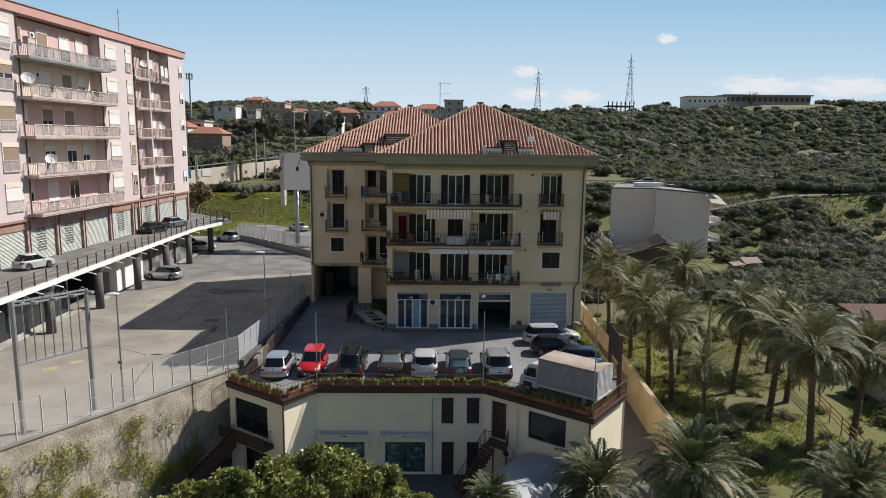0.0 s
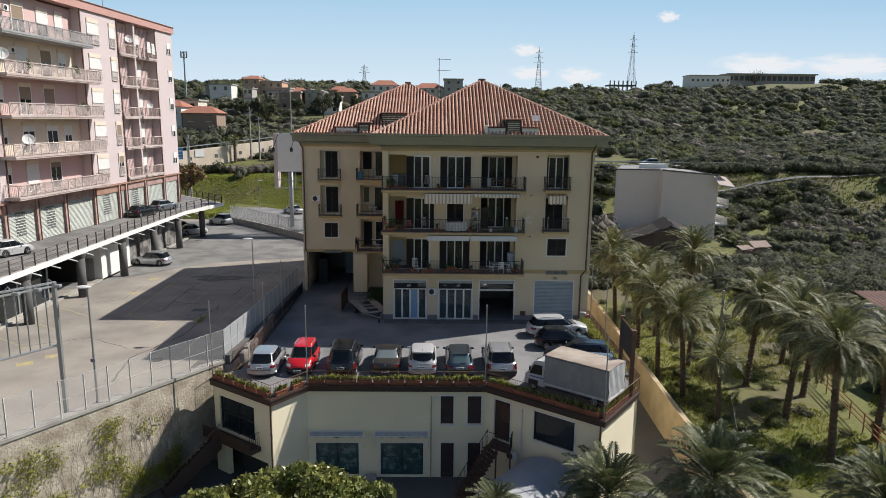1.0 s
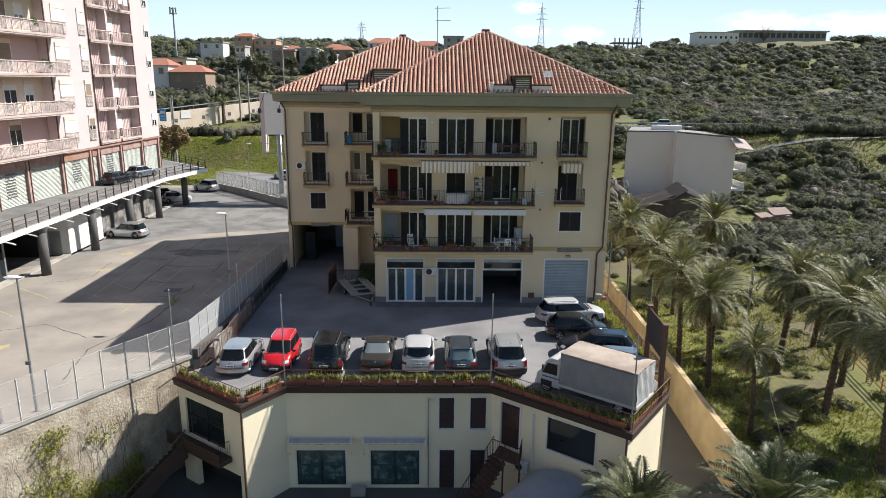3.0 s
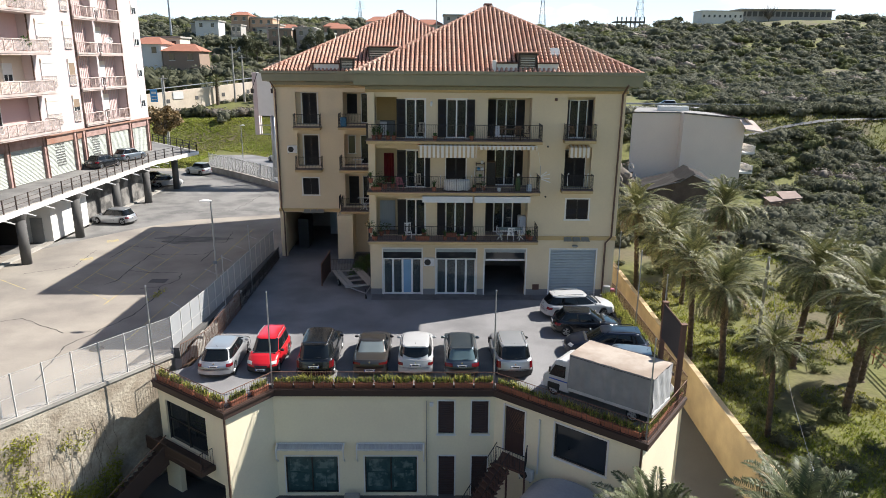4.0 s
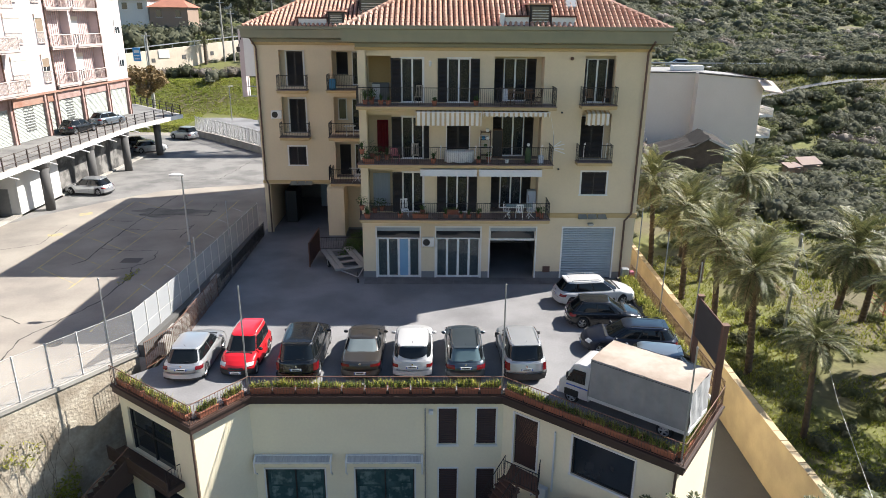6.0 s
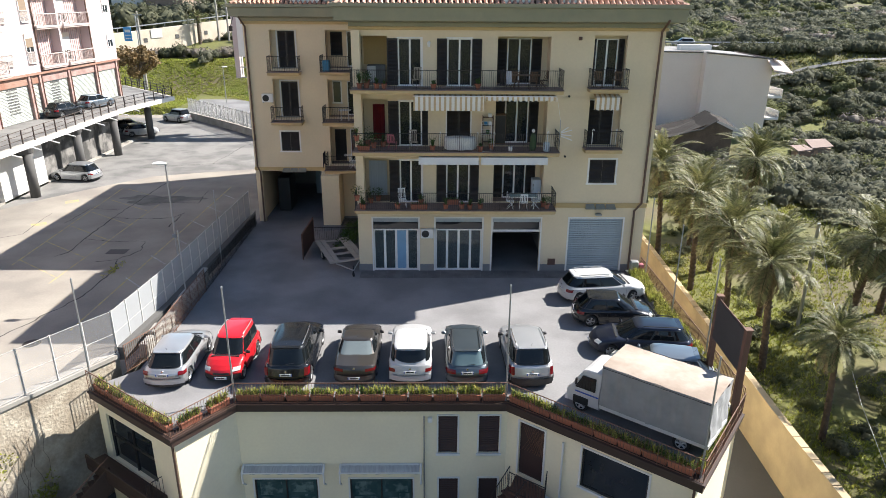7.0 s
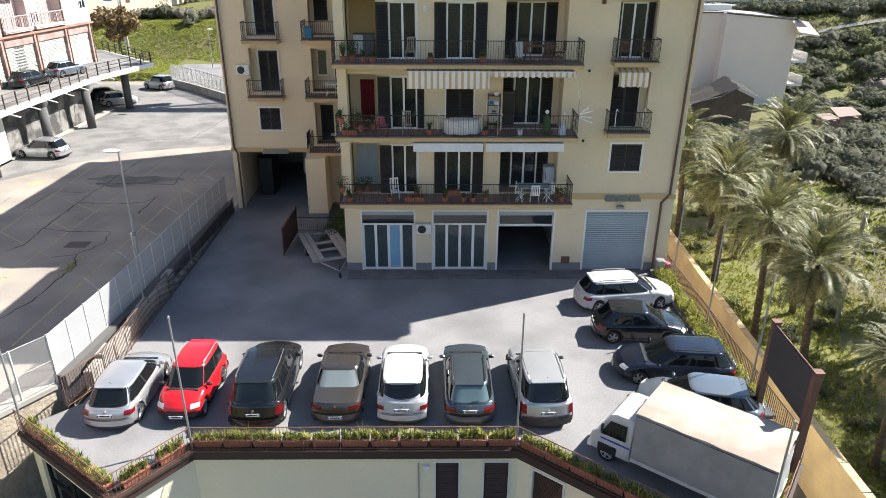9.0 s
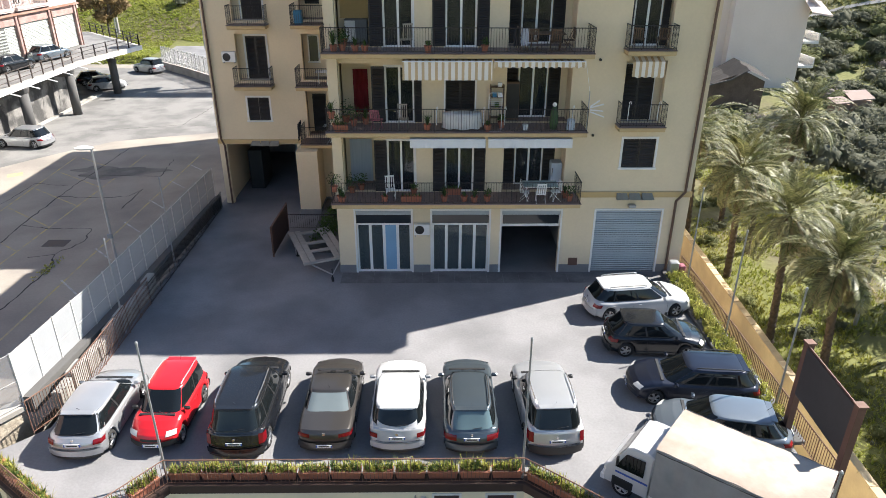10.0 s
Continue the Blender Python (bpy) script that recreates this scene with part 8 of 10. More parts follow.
near_v = [shrub_variant(s, 520, 0.10, 5, 0.6) for s in range(4)]
mid_v = [shrub_variant(s + 10, 165, 0.15, 4, 0.80) for s in range(6)]
big_v = [shrub_variant(s + 40, 2200, 0.07, 8, 0.80) for s in range(4)]
far_v = [shrub_variant(s + 20, 82, 0.20, 4, 0.80) for s in range(7)]
greens = [leaf_material("olive_shrub_leaf", (0.172, 0.174, 0.124), (0.12, 0.124, 0.084), 0.42, scale=0.06, island=0.16, vary=0.28, fine=3.5, bump=0.12, rough=0.8),
          leaf_material("dark_shrub_leaf", (0.088, 0.095, 0.056), (0.135, 0.137, 0.088), 0.38, scale=0.06, island=0.16, vary=0.28, fine=3.5, bump=0.12, rough=0.8),
          leaf_material("yellow_green_shrub_leaf", (0.162, 0.172, 0.074), (0.125, 0.135, 0.06), 0.42, scale=0.06, island=0.16, vary=0.28, fine=3.5, bump=0.12, rough=0.8),
          leaf_material("bare_twig_shrub", (0.22, 0.19, 0.16), (0.17, 0.15, 0.12), 0.15, scale=0.1, island=0.3, vary=0.4, fine=3.5, bump=0.12, rough=0.8)]
names = ["olive_shrubs", "dark_shrubs", "light_green_shrubs", "bare_shrubs"]
labels = ["grey-green olive shrubs covering the hillside", "dark green dense shrubs on the hillside", "light green low shrubs on the slope", "leafless grey-brown shrubs"]
g = random.Random(21)


def clear_of(x, y):
    """Free ground: roads, meadows, buildings."""
    if x < -12 and y < 146 and not (y > 118 and x > -22):
        return True
    if 26 < x < 47.5 and 103 < y < 127:
        return True
    if -16 < x < 17 and y < 88:
        return True
    if y < 88 and x < 36:
        return True
    if 150 < x < 258 and y > 418 or 104 < x < 134 and y > 432:
        return True
    if 141.5 < y < 149 and x > 10:
        return True
    return False


def meadow(x, y):
    return noise.noise(Vector((x * 0.016, y * 0.022, 5.0))) > 0.50


far_places = [[], [], [], []]
mid_places = [[], [], [], []]
y = 150.0
while y < 470:
    s0 = 2.3 + (y - 150) * 0.0065
    half = 25 + y * 0.69
    x = -half * 0.92
    while x < half:
        px, py = x + g.uniform(-1, 1) * s0, y + g.uniform(-1, 1) * s0
        x += s0 * g.uniform(1.05, 1.7)
        if clear_of(px, py) or g.random() < (0.92 if meadow(px, py) else 0.10):
            continue
        if px < -10 and py < 300 and g.random() < 0.35:
            continue
        k = g.random()
        kind = 0 if k < 0.55 else 1 if k < 0.80 else 2 if k < 0.97 else 3
        s = s0 * (0.55 + 1.05 * g.random() ** 1.6)
        z = ground_z(px, py) - 0.2
        (mid_places if py < 215 else far_places)[kind].append((px, py, z, s, g.uniform(0.62, 0.95)))
    y += s0 * 1.2
# valley between the garden and the road
for _ in range(1900):
    px, py = g.uniform(14, 135), g.uniform(84, 138)
    lane = 131.0 + (px - 44) * 0.19
    if clear_of(px, py) or (px > 46 and (py > lane - 1.5 or (px > 76 and py > 121)) and g.random() < 0.9):
        continue
    k = g.random()
    kind = 0 if k < 0.5 else 1 if k < 0.75 else 2 if k < 0.96 else 3
    mid_places[kind].append((px, py, ground_z(px, py) - 0.2, g.uniform(1.0, 2.8), g.uniform(0.7, 1.1)))
# hedge along the upper road
for i in range(186):
    x = 12 + i * 1.05
    for r in range(2):
        mid_places[1 if g.random() < 0.75 else 0].append((x + g.uniform(-0.5, 0.5), 139.4 + r * 1.2 + g.uniform(-0.4, 0.4), ground_z(x, 140) - 0.2, g.uniform(1.5, 2.0) * (1.0 if x > 50 else 0.6), g.uniform(1.0, 1.25)))
for _ in range(130):
    x, y = g.uniform(12, 29), g.uniform(96, 139)
    mid_places[1 if g.random() < 0.5 else 0].append((x, y, ground_z(x, y) - 0.2, g.uniform(1.2, 2.6), g.uniform(0.8, 1.1)))
for x, y, s in ((26.4, 109.0, 3.2), (24.0, 110.5, 2.8), (27.4, 106.5, 2.0)):
    mid_places[3].append((x, y, ground_z(x, y), s, 1.7))
# big bushes beside the garden
big_places = [[], []]
for x, y, s in ((40.5, 101.5, 2.3), (43.5, 102.0, 2.6), (38.5, 100.0, 2.0), (45.5, 99.0, 2.6), (50, 109, 2.6), (53, 112, 2.4), (49.5, 115, 1.8), (54, 106, 2.2), (38, 92, 3.6), (44, 88, 4.0), (52, 86, 4.2), (57, 93, 4.0), (48, 97, 3.2), (36, 100, 2.6), (62, 82, 4.0), (68, 90, 3.8), (40, 82, 2.6), (33, 88, 2.2), (26, 96, 2.8), (20, 92, 2.6), (16, 98, 2.4), (24, 104, 2.4), (55, 100, 3.0), (63, 101, 3.2), (46, 78, 2.4), (56, 76, 3.2)):
    big_places[0 if g.random() < 0.6 else 1].append((x, y, -6.3, s, 1.0))
for x, y, s in ((15, 104, 2.6), (19, 108, 2.4), (23, 110, 2.2), (13, 112, 2.6), (26, 102, 1.8)):
    mid_places[3].append((x, y, ground_z(x, y) - 0.2, s, 1.2))
# west: dark hedge below the road wall and scattered growth
for i in range(46):
    x = -60 + i * 1.05
    mid_places[1 if g.random() < 0.6 else 3].append((x, 143.0 + g.uniform(-1.2, 1.2), ground_z(x, 143) - 0.2, g.uniform(1.2, 2.2), g.uniform(0.9, 1.3)))
for x, y, s, k in ((-69, 186, 2.9, 1), (-66.5, 186.5, 2.6, 0), (-64, 186, 3.0, 1), (-61.5, 186.5, 2.8, 0), (-75, 187, 3.0, 1), (-72.5, 187, 2.6, 0), (-66, 183, 4.2, 1), (-60, 183, 4.5, 0), (-72, 183, 4.0, 1), (-55, 186, 4.0, 0), (-78, 183, 4.5, 0), (-90, 322, 4.5, 0), (-84, 322, 4.0, 1), (-77, 322, 4.0, 0), (-62, 160, 6.5, 1), (-55, 162, 5.5, 1), (-70, 158, 6.0, 1), (-46, 158, 3.0, 1), (-40, 138, 2.5, 0), (-28, 141, 3.4, 3), (-25, 138, 3.0, 3), (-22, 143, 3.0, 0), (-33, 166, 3.5, 0), (-24, 170, 4.0, 1), (-18, 165, 4, 0), (-38, 175, 3.5, 1)):
    mid_places[k].append((x, y, ground_z(x, y) - 0.3, s, 1.05))
for k in range(2):
    scatter("olive_bushes" if k == 0 else "dark_bushes", big_places[k], big_v, greens[k], "large rounded grey-green bushes beside the garden" if k == 0 else "large dark rounded bushes beside the garden", "bushes", 60 + k)
for k in range(4):
    scatter(names[k], far_places[k], far_v, greens[k], labels[k], "shrubs", 70 + k)
    scatter(names[k] + "_nearer", mid_places[k], mid_v, greens[k], labels[k] + " nearer the valley", "shrubs", 80 + k)

# garden floor under the palms: grass tufts, weeds, fallen fronds
grass_mat = leaf_material("lush_garden_grass", (0.235, 0.27, 0.040), (0.32, 0.30, 0.075), 0.4, scale=0.25, island=0.35)
slope_grass = leaf_material("rough_slope_grass", (0.14, 0.155, 0.036), (0.19, 0.18, 0.058), 0.35, scale=0.25, island=0.35)
gr = Mesh()
for _ in range(23000):
    x, y = g.uniform(15.6, 38), g.uniform(36, 88)
    if noise.noise(Vector((x * 0.14, y * 0.12, 2.2))) < -0.12:
        continue
    tuft(gr, x, y, ground_z(x, y) - 0.05, 4, g.uniform(0.15, 0.42), 0.3, 0.028, rnd=g)
tagged(solid("garden_grass", gr, grass_mat, "lush bright green grass under the palms", "grass"), kind="stuff")
near_places = [[], []]
for _ in range(70):
    x, y = g.uniform(35.5, 54), g.uniform(40, 78)
    if not (37 < x < 59 and 47 < y < 73 and x > 43):
        near_places[g.random() < 0.4].append((x, y, ground_z(x, y) - 0.2, g.uniform(0.9, 2.0), g.uniform(0.7, 1.1)))
for _ in range(230):
    x = g.uniform(15.8, 34)
    y = g.uniform(37, 88)
    if x < 17.8 or g.random() < 0.45:
        near_places[g.random() < 0.5].append((x, y, ground_z(x, y) - 0.1, g.uniform(0.35, 1.1), g.uniform(0.7, 1.2)))
for k in range(2):
    scatter("garden_weeds" if k else "garden_shrubs", near_places[k], near_v, greens[k + 1], "green weeds and small shrubs along the garden wall", "shrubs", 90 + k)
west_grass = Mesh()
for _ in range(24000):
    x, y = g.uniform(-56, -18), g.uniform(112, 141)
    if x > -38.5 and (x + 22.3) * 0.732 + (y - 99.0) * 0.681 < 11.2 and y < 127.6 - 0.4 * (x + 38):
        continue
    tuft(west_grass, x, y, sheet_z(x, y) - 0.05, 3, g.uniform(0.12, 0.34), 0.45, 0.06, rnd=g)
tagged(solid("meadow_grass", west_grass, leaf_material("bright_meadow_grass", (0.25, 0.30, 0.05), (0.34, 0.34, 0.09), 0.5, scale=0.2, island=0.25), "bright green meadow grass beyond the street", "grass"), kind="stuff")

valley_grass = Mesh()
for _ in range(9000):
    x, y = g.uniform(46, 140), g.uniform(118, 139)
    if y < (127 if x > 76 else 129.5 + (x - 44) * 0.19) and noise.noise(Vector((x * 0.09, y * 0.09, 4.4))) < 0.12:
        continue
    tuft(valley_grass, x, y, ground_z(x, y) - 0.05, 4, g.uniform(0.3, 0.7), 0.5, 0.06, rnd=g)
for _ in range(2600):
    x, y = g.uniform(36, 64), g.uniform(60, 90)
    tuft(valley_grass, x, y, ground_z(x, y) - 0.05, 4, g.uniform(0.3, 0.7), 0.45, 0.07, rnd=g)
tagged(solid("valley_grass", valley_grass, slope_grass, "yellow-green rough grass on the valley slope", "grass"), kind="stuff")

# ---- the pink block: bays, balconies, windows, shops ----
def pf(u, d, z):
    return (PX(u) + d, u, z)


def pbox(m, u0, u1, d0, d1, z0, z1):
    v = [pf(u, d, z) for z in (z0, z1) for u in (u0, u1) for d in (d0, d1)]
    return m.add(v, [(0, 2, 3, 1), (4, 5, 7, 6), (0, 1, 5, 4), (2, 6, 7, 3), (0, 4, 6, 2), (1, 3, 7, 5)])


PZ = (8.6, 12.4, 16.2, 20.0, 23.8)
cream_bay = material("cream_bay_render", (0.66, 0.56, 0.45), 0.9, vary=0.05, scale=0.4, fine=8)
rail_glass = clear_material("translucent_balcony_panel", (0.60, 0.52, 0.48), 0.34, 0.4)
pale_slab = material("pale_concrete_slab", (0.52, 0.44, 0.41), 0.9, vary=0.10, scale=1, fine=8, tint=(0.36, 0.28, 0.24), amount=0.7)
grey_slab = material("grey_stained_slab", (0.33, 0.33, 0.33), 0.9, vary=0.12, scale=1, fine=8, tint=(0.22, 0.20, 0.19))
rolled = material("white_roller_blind", (0.66, 0.65, 0.62), 0.6, vary=0.05, scale=0.6, fine=6, stretch=(1, 1, 9))
brown_blind = material("brown_wooden_blind", (0.26, 0.19, 0.13), 0.7, vary=0.12, scale=0.8, fine=6, stretch=(1, 1, 9))
shop_shutter = material("pale_green_roller_shutter", (0.40, 0.42, 0.38), 0.55, metal=0.2, vary=0.12, scale=1.1, fine=5, stretch=(1, 1, 6), tint=(0.26, 0.27, 0.24))
rust_panel = material("rusty_shop_fascia", (0.27, 0.13, 0.085), 0.8, vary=0.15, scale=0.8, fine=8, tint=(0.36, 0.27, 0.22))
pink_frame = material("faded_pink_pillar", (0.40, 0.27, 0.24), 0.85, vary=0.10, scale=1.2, fine=10, tint=(0.20, 0.12, 0.10), amount=0.7)
perforated = clear_material("perforated_shutter", (0.30, 0.31, 0.29), 0.55, 0.6)
# strips that stand proud of the recessed bays
for u0, u1 in ((40.0, 65.2), (79.4, 87.0), (96.8, 102.0)):
    part("wall_strip", pbox(Mesh(), u0, u1, 0.003, 1.0, 8.15, 27.74), pale_pink, pink, "pale pink plaster strip")
part("wall_strip", pbox(Mesh(), 91.2, 91.6, 0.003, 0.95, 8.15, 27.74), pale_pink, pink)
part("roof_band", pbox(Mesh(), 40.0, 102.3, -11.0, 1.25, 27.75, 28.6), material("rose_parapet", (0.47, 0.27, 0.235), 0.9, vary=0.08, scale=0.5, fine=6), pink, "rose coloured parapet")
part("roof_coping", pbox(Mesh(), 40.0, 102.4, 1.10, 1.36, 28.601, 28.68), rust_panel, pink)
part("shop_cornice", pbox(Mesh(), 40.0, 102.1, 1.003, 1.22, 7.95, 8.14), rust_panel, pink, "rust-brown band above the shops")
part("end_wall", Mesh().box(PX(101.75) - 11, PX(101.75) + 0.98, 101.6, 101.98, 3.8, 27.74), pale_pink, pink)
part("stair_head", Mesh().box(-52, -48, 74, 80, 28.7, 30.2), dark_concrete, pink)
# vertical ribs of the recessed end bays
for i in range(26):
    u = 87.2 + 0.37 * i
    if not 91.0 < u < 91.7:
        part("wall_rib", pbox(Mesh(), u, u + 0.09, 0.004, 0.05, 8.6, 27.7), pale_pink, pink)


def pink_window(u0, u1, z0, z1, d, shut=0.6, panel=True, blind=None, head=True):
    w = new("window")
    w.parent = pink
    part("pane", pbox(Mesh(), u0, u1, d + 0.004, d + 0.03, z0, z1), glass_dark, w)
    um = (u0 + u1) / 2
    part("sash", pbox(pbox(Mesh(), um - 0.04, um + 0.04, d + 0.031, d + 0.05, z0, z1), u0, u1, d + 0.031, d + 0.05, z0, z0 + 0.08), white_paint, w)
    zs = z1 - (z1 - z0) * shut
    part("blind", pbox(Mesh(), u0, u1, d + 0.052, d + 0.075, zs, z1), blind or rolled, w)
    for a, b in ((u0 - 0.08, u0), (u1, u1 + 0.08)):
        part("jamb", pbox(Mesh(), a, b, d + 0.003, d + 0.09, z0, z1), white_paint, w)
    if head:
        part("blind_box", pbox(Mesh(), u0 - 0.08, u1 + 0.08, d + 0.003, d + 0.12, z1, z1 + 0.42), cream_bay, w, "beige roller blind box")
    if panel:
        part("guard", pbox(Mesh(), u0 - 0.05, u1 + 0.05, d + 0.10, d + 0.14, z0 + 0.02, z0 + 1.0), rail_glass, w)
        for a, b in ((z0 + 1.0, z0 + 1.07), (z0 - 0.05, z0 + 0.02)):
            part("guard_rail", pbox(Mesh(), u0 - 0.08, u1 + 0.08, d + 0.09, d + 0.16, a, b), pale_slab, w)


def pink_balcony(u0, u1, z, d0, d1, label, mat=None, bars=0.16, panels=True):
    b = new("balcony")
    b.parent = pink
    b["label"] = label
    mat = mat or pale_slab
    part("slab", pbox(Mesh(), u0, u1, d0, d1, z - 0.30, z), mat, b)
    part("edge", pbox(Mesh(), u0 - 0.04, u1 + 0.04, d1, d1 + 0.06, z - 0.16, z + 0.04), mat, b)
    n = max(2, round((u1 - u0) / 1.3))
    for i in range(n + 1):
        a = u0 + (u1 - u0) * i / n
        part("post", pbox(Mesh(), a - 0.035, a + 0.035, d1 - 0.10, d1 - 0.03, z, z + 1.12), mat, b)
        if i < n and panels:
            part("panel", pbox(Mesh(), a + 0.08, a + (u1 - u0) / n - 0.08, d1 - 0.08, d1 - 0.05, z + 0.14, z + 0.98), rail_glass, b)
    m = Mesh()
    for i in range(int((u1 - u0) / bars)):
        pbox(m, u0 + bars * i, u0 + bars * i + 0.03, d1 - 0.075, d1 - 0.045, z + 0.08, z + 1.08)
    for i in range(int((d1 - d0) / bars)):
        pbox(m, u1 - 0.06, u1 - 0.03, d0 + bars * i, d0 + bars * i + 0.03, z + 0.08, z + 1.08)
        pbox(m, u0 + 0.03, u0 + 0.06, d0 + bars * i, d0 + bars * i + 0.03, z + 0.08, z + 1.08)
    part("barred_infill", m, mat, b)["kind"] = "stuff"
    part("handrail", Mesh().path([pf(u0 + 0.04, d0, z + 1.12), pf(u0 + 0.04, d1 - 0.06, z + 1.12), pf(u1 - 0.04, d1 - 0.06, z + 1.12), pf(u1 - 0.04, d0, z + 1.12)], 0.05, 6), mat, b)


pr = random.Random(4)
for k, z in enumerate(PZ):
    # long balconies
    pink_balcony(64.7, 79.2 if k == 4 else 80.3, z, 0.0, 2.4, "long balcony with pale barred panels" if k < 4 else "long grey stained balcony with barred panels", grey_slab if k == 4 else None)
    part("bay_wall", pbox(Mesh(), 65.21, 79.39, 0.003, 0.06, z + 0.01, z + 3.5), cream_bay if k in (1, 3) else pink_render, pink)
    for i, u in enumerate((66.0, 69.6, 73.4, 76.4)):
        if i == 3 and k in (0, 2):
            continue
        tall = i in (1, 2)
        pink_window(u, u + (1.7 if tall else 1.2), z + (0.06 if tall else 1.0), z + 2.75, 0.06, pr.choice((0.2, 0.45, 0.6, 0.75)), panel=False, blind=brown_blind if pr.random() < 0.25 else None)
    # strip windows
    for u0, u1 in ((61.9, 64.1), (80.7, 82.9), (85.3, 86.4)):
        pink_window(u0, u1, z + 0.45, z + 2.75, 1.0, pr.choice((0.35, 0.55, 0.8, 0.95)), blind=brown_blind if pr.random() < 0.4 else None)
    pink_window(56.0, 58.2, z + 0.45, z + 2.75, 1.0, 0.7)
    # recessed end bays
    for i, (u0, u1) in enumerate(((87.05, 91.15), (91.65, 96.7))):
        pink_balcony(u0, u1, z, 0.0, 1.30, "small recessed balcony with a thin barred railing", bars=0.22, panels=False)
        if i:
            pink_window(u0 + 1.0, u0 + 2.6, z + 0.06, z + 2.5, 0.0, pr.uniform(0.3, 0.8), panel=False)
    pink_window(100.3, 101.3, z + 0.95, z + 2.6, 1.0, 0.5, panel=False, head=False)
# shops under the block
for i, (a, b) in enumerate(((52.0, 59.6), (60.0, 64.2), (64.6, 68.9), (69.3, 73.6), (74.0, 79.2), (79.8, 84.6), (85.0, 86.3), (86.8, 91.3), (91.9, 96.6), (97.2, 101.2))):
    m = Mesh()
    n = 52
    for k in range(n + 1):
        z = 3.82 + 3.3 * k / n
        m.v += [pf(a, 0.82 + 0.04 * (k % 2), z), pf(b, 0.82 + 0.04 * (k % 2), z)]
    m.f = [(2 * k, 2 * k + 1, 2 * k + 3, 2 * k + 2) for k in range(n)]
    part("shop_shutter", m, shop_shutter, pink, "closed pale roller shutter")
    if i in (2, 3, 5, 7):
        w = (b - a) * 0.34
        hs = Mesh()
        for r in range(9):
            for q in range(7):
                u = (a + b) / 2 - w / 2 + w * q / 7
                pbox(hs, u, u + w * 0.10, 0.862, 0.872, 4.7 + 0.27 * r, 4.7 + 0.27 * r + 0.13)
        part("slotted_field", hs, dark_concrete, pink, "rows of dark slots in the shutter")["kind"] = "stuff"
    part("shop_lintel", pbox(Mesh(), a, b, 0.2, 0.97, 7.13, 7.95), rust_panel if i in (1, 5, 6) else pink_frame, pink)
    part("pillar", pbox(Mesh(), b + 0.003, b + 0.36, 0.2, 1.12, 3.8, 7.95), pink_frame, pink, "faded pink-brown painted pillar")
    part("pillar_edge", pbox(Mesh(), b + 0.30, b + 0.42, 0.2, 1.18, 3.8, 8.0), brown_frame, pink)
for u in (65.25, 79.36, 87.03, 96.78):
    part("downpipe", Mesh().tube(pf(u, 1.08, 8), pf(u, 1.08, 28), 0.08, n=6), copper, pink)
for u, k in ((68.2, 4), (68.6, 3)):
    air_conditioner(Matrix.Translation(pf(u, 0.4, PZ[k] + 2.0)) @ pose(0, 0, 0, 0, 0, 90), "white air conditioner unit on the pink wall")


def dish(u, d, z, r=0.6):
    s = thing("satellite_dish", "white satellite dish on a balcony", "satellite dish", Matrix.Translation(pf(u, d, z)) @ pose(0, 0, 0, 65, 0, 35), "satellite dishes")
    part("bowl", Mesh().lathe([(0.02, 0.0), (r * 0.5, r * 0.08), (r * 0.85, r * 0.24), (r, r * 0.34), (r * 0.96, r * 0.36), (r * 0.5, r * 0.12)], n=18), white_paint, s)
    part("arm", Mesh().tube((0, -r * 0.9, r * 0.3), (0, 0, r * 0.9), 0.03, n=5), galv, s)


dish(65.0, 1.9, 21.6, 0.6)
dish(66.6, 2.5, 13.9, 0.55)
dish(89.5, 1.2, 25.6, 0.5)
dish(93.8, 1.2, 17.6, 0.42)
for u, z in ((92.4, 25.7), (93.6, 25.6)):
    m = Mesh()
    for i in range(7):
        for j in range(4):
            m.v.append(pf(u + 0.15 * i, 2.05 + 0.04 * math.sin(i * 1.9 + j), z - 0.45 * j))
    m.f = [(i * 4 + j, i * 4 + j + 1, i * 4 + j + 5, i * 4 + j + 4) for i in range(6) for j in range(3)]
    solid("laundry", m, white_canvas, "white sheet hung from a balcony", "laundry", group="washing hung out")
for u, z in ((77.2, 16.2), (76.0, 20.0), (68.0, 20.0)):
    m = Mesh()
    leafball(m, 0, 0, 0.9, 140, 0.6, 0.14)
    p = thing("potted_plant", "shrubby plant in a clay pot on the pink balcony", "potted plant", Matrix.Translation(pf(u, 2.0, z)))
    part("pot", Mesh().lathe([(0.18, 0), (0.26, 0.4), (0.22, 0.42)]), terracotta, p)
    part("foliage", m, plant_leaf, p)
ap = thing("roof_aerial", "television aerial on the pink block's roof", "aerial", pose(PX(92) - 3, 92, 28.7))
part("mast", Mesh().tube((0, 0, 0), (0, 0, 4.2), 0.05, n=6), galv, ap)
for z in (2.9, 3.9):
    part("boom", Mesh().tube((0, -0.8, z), (0, 0.8, z), 0.03, n=5), galv, ap)

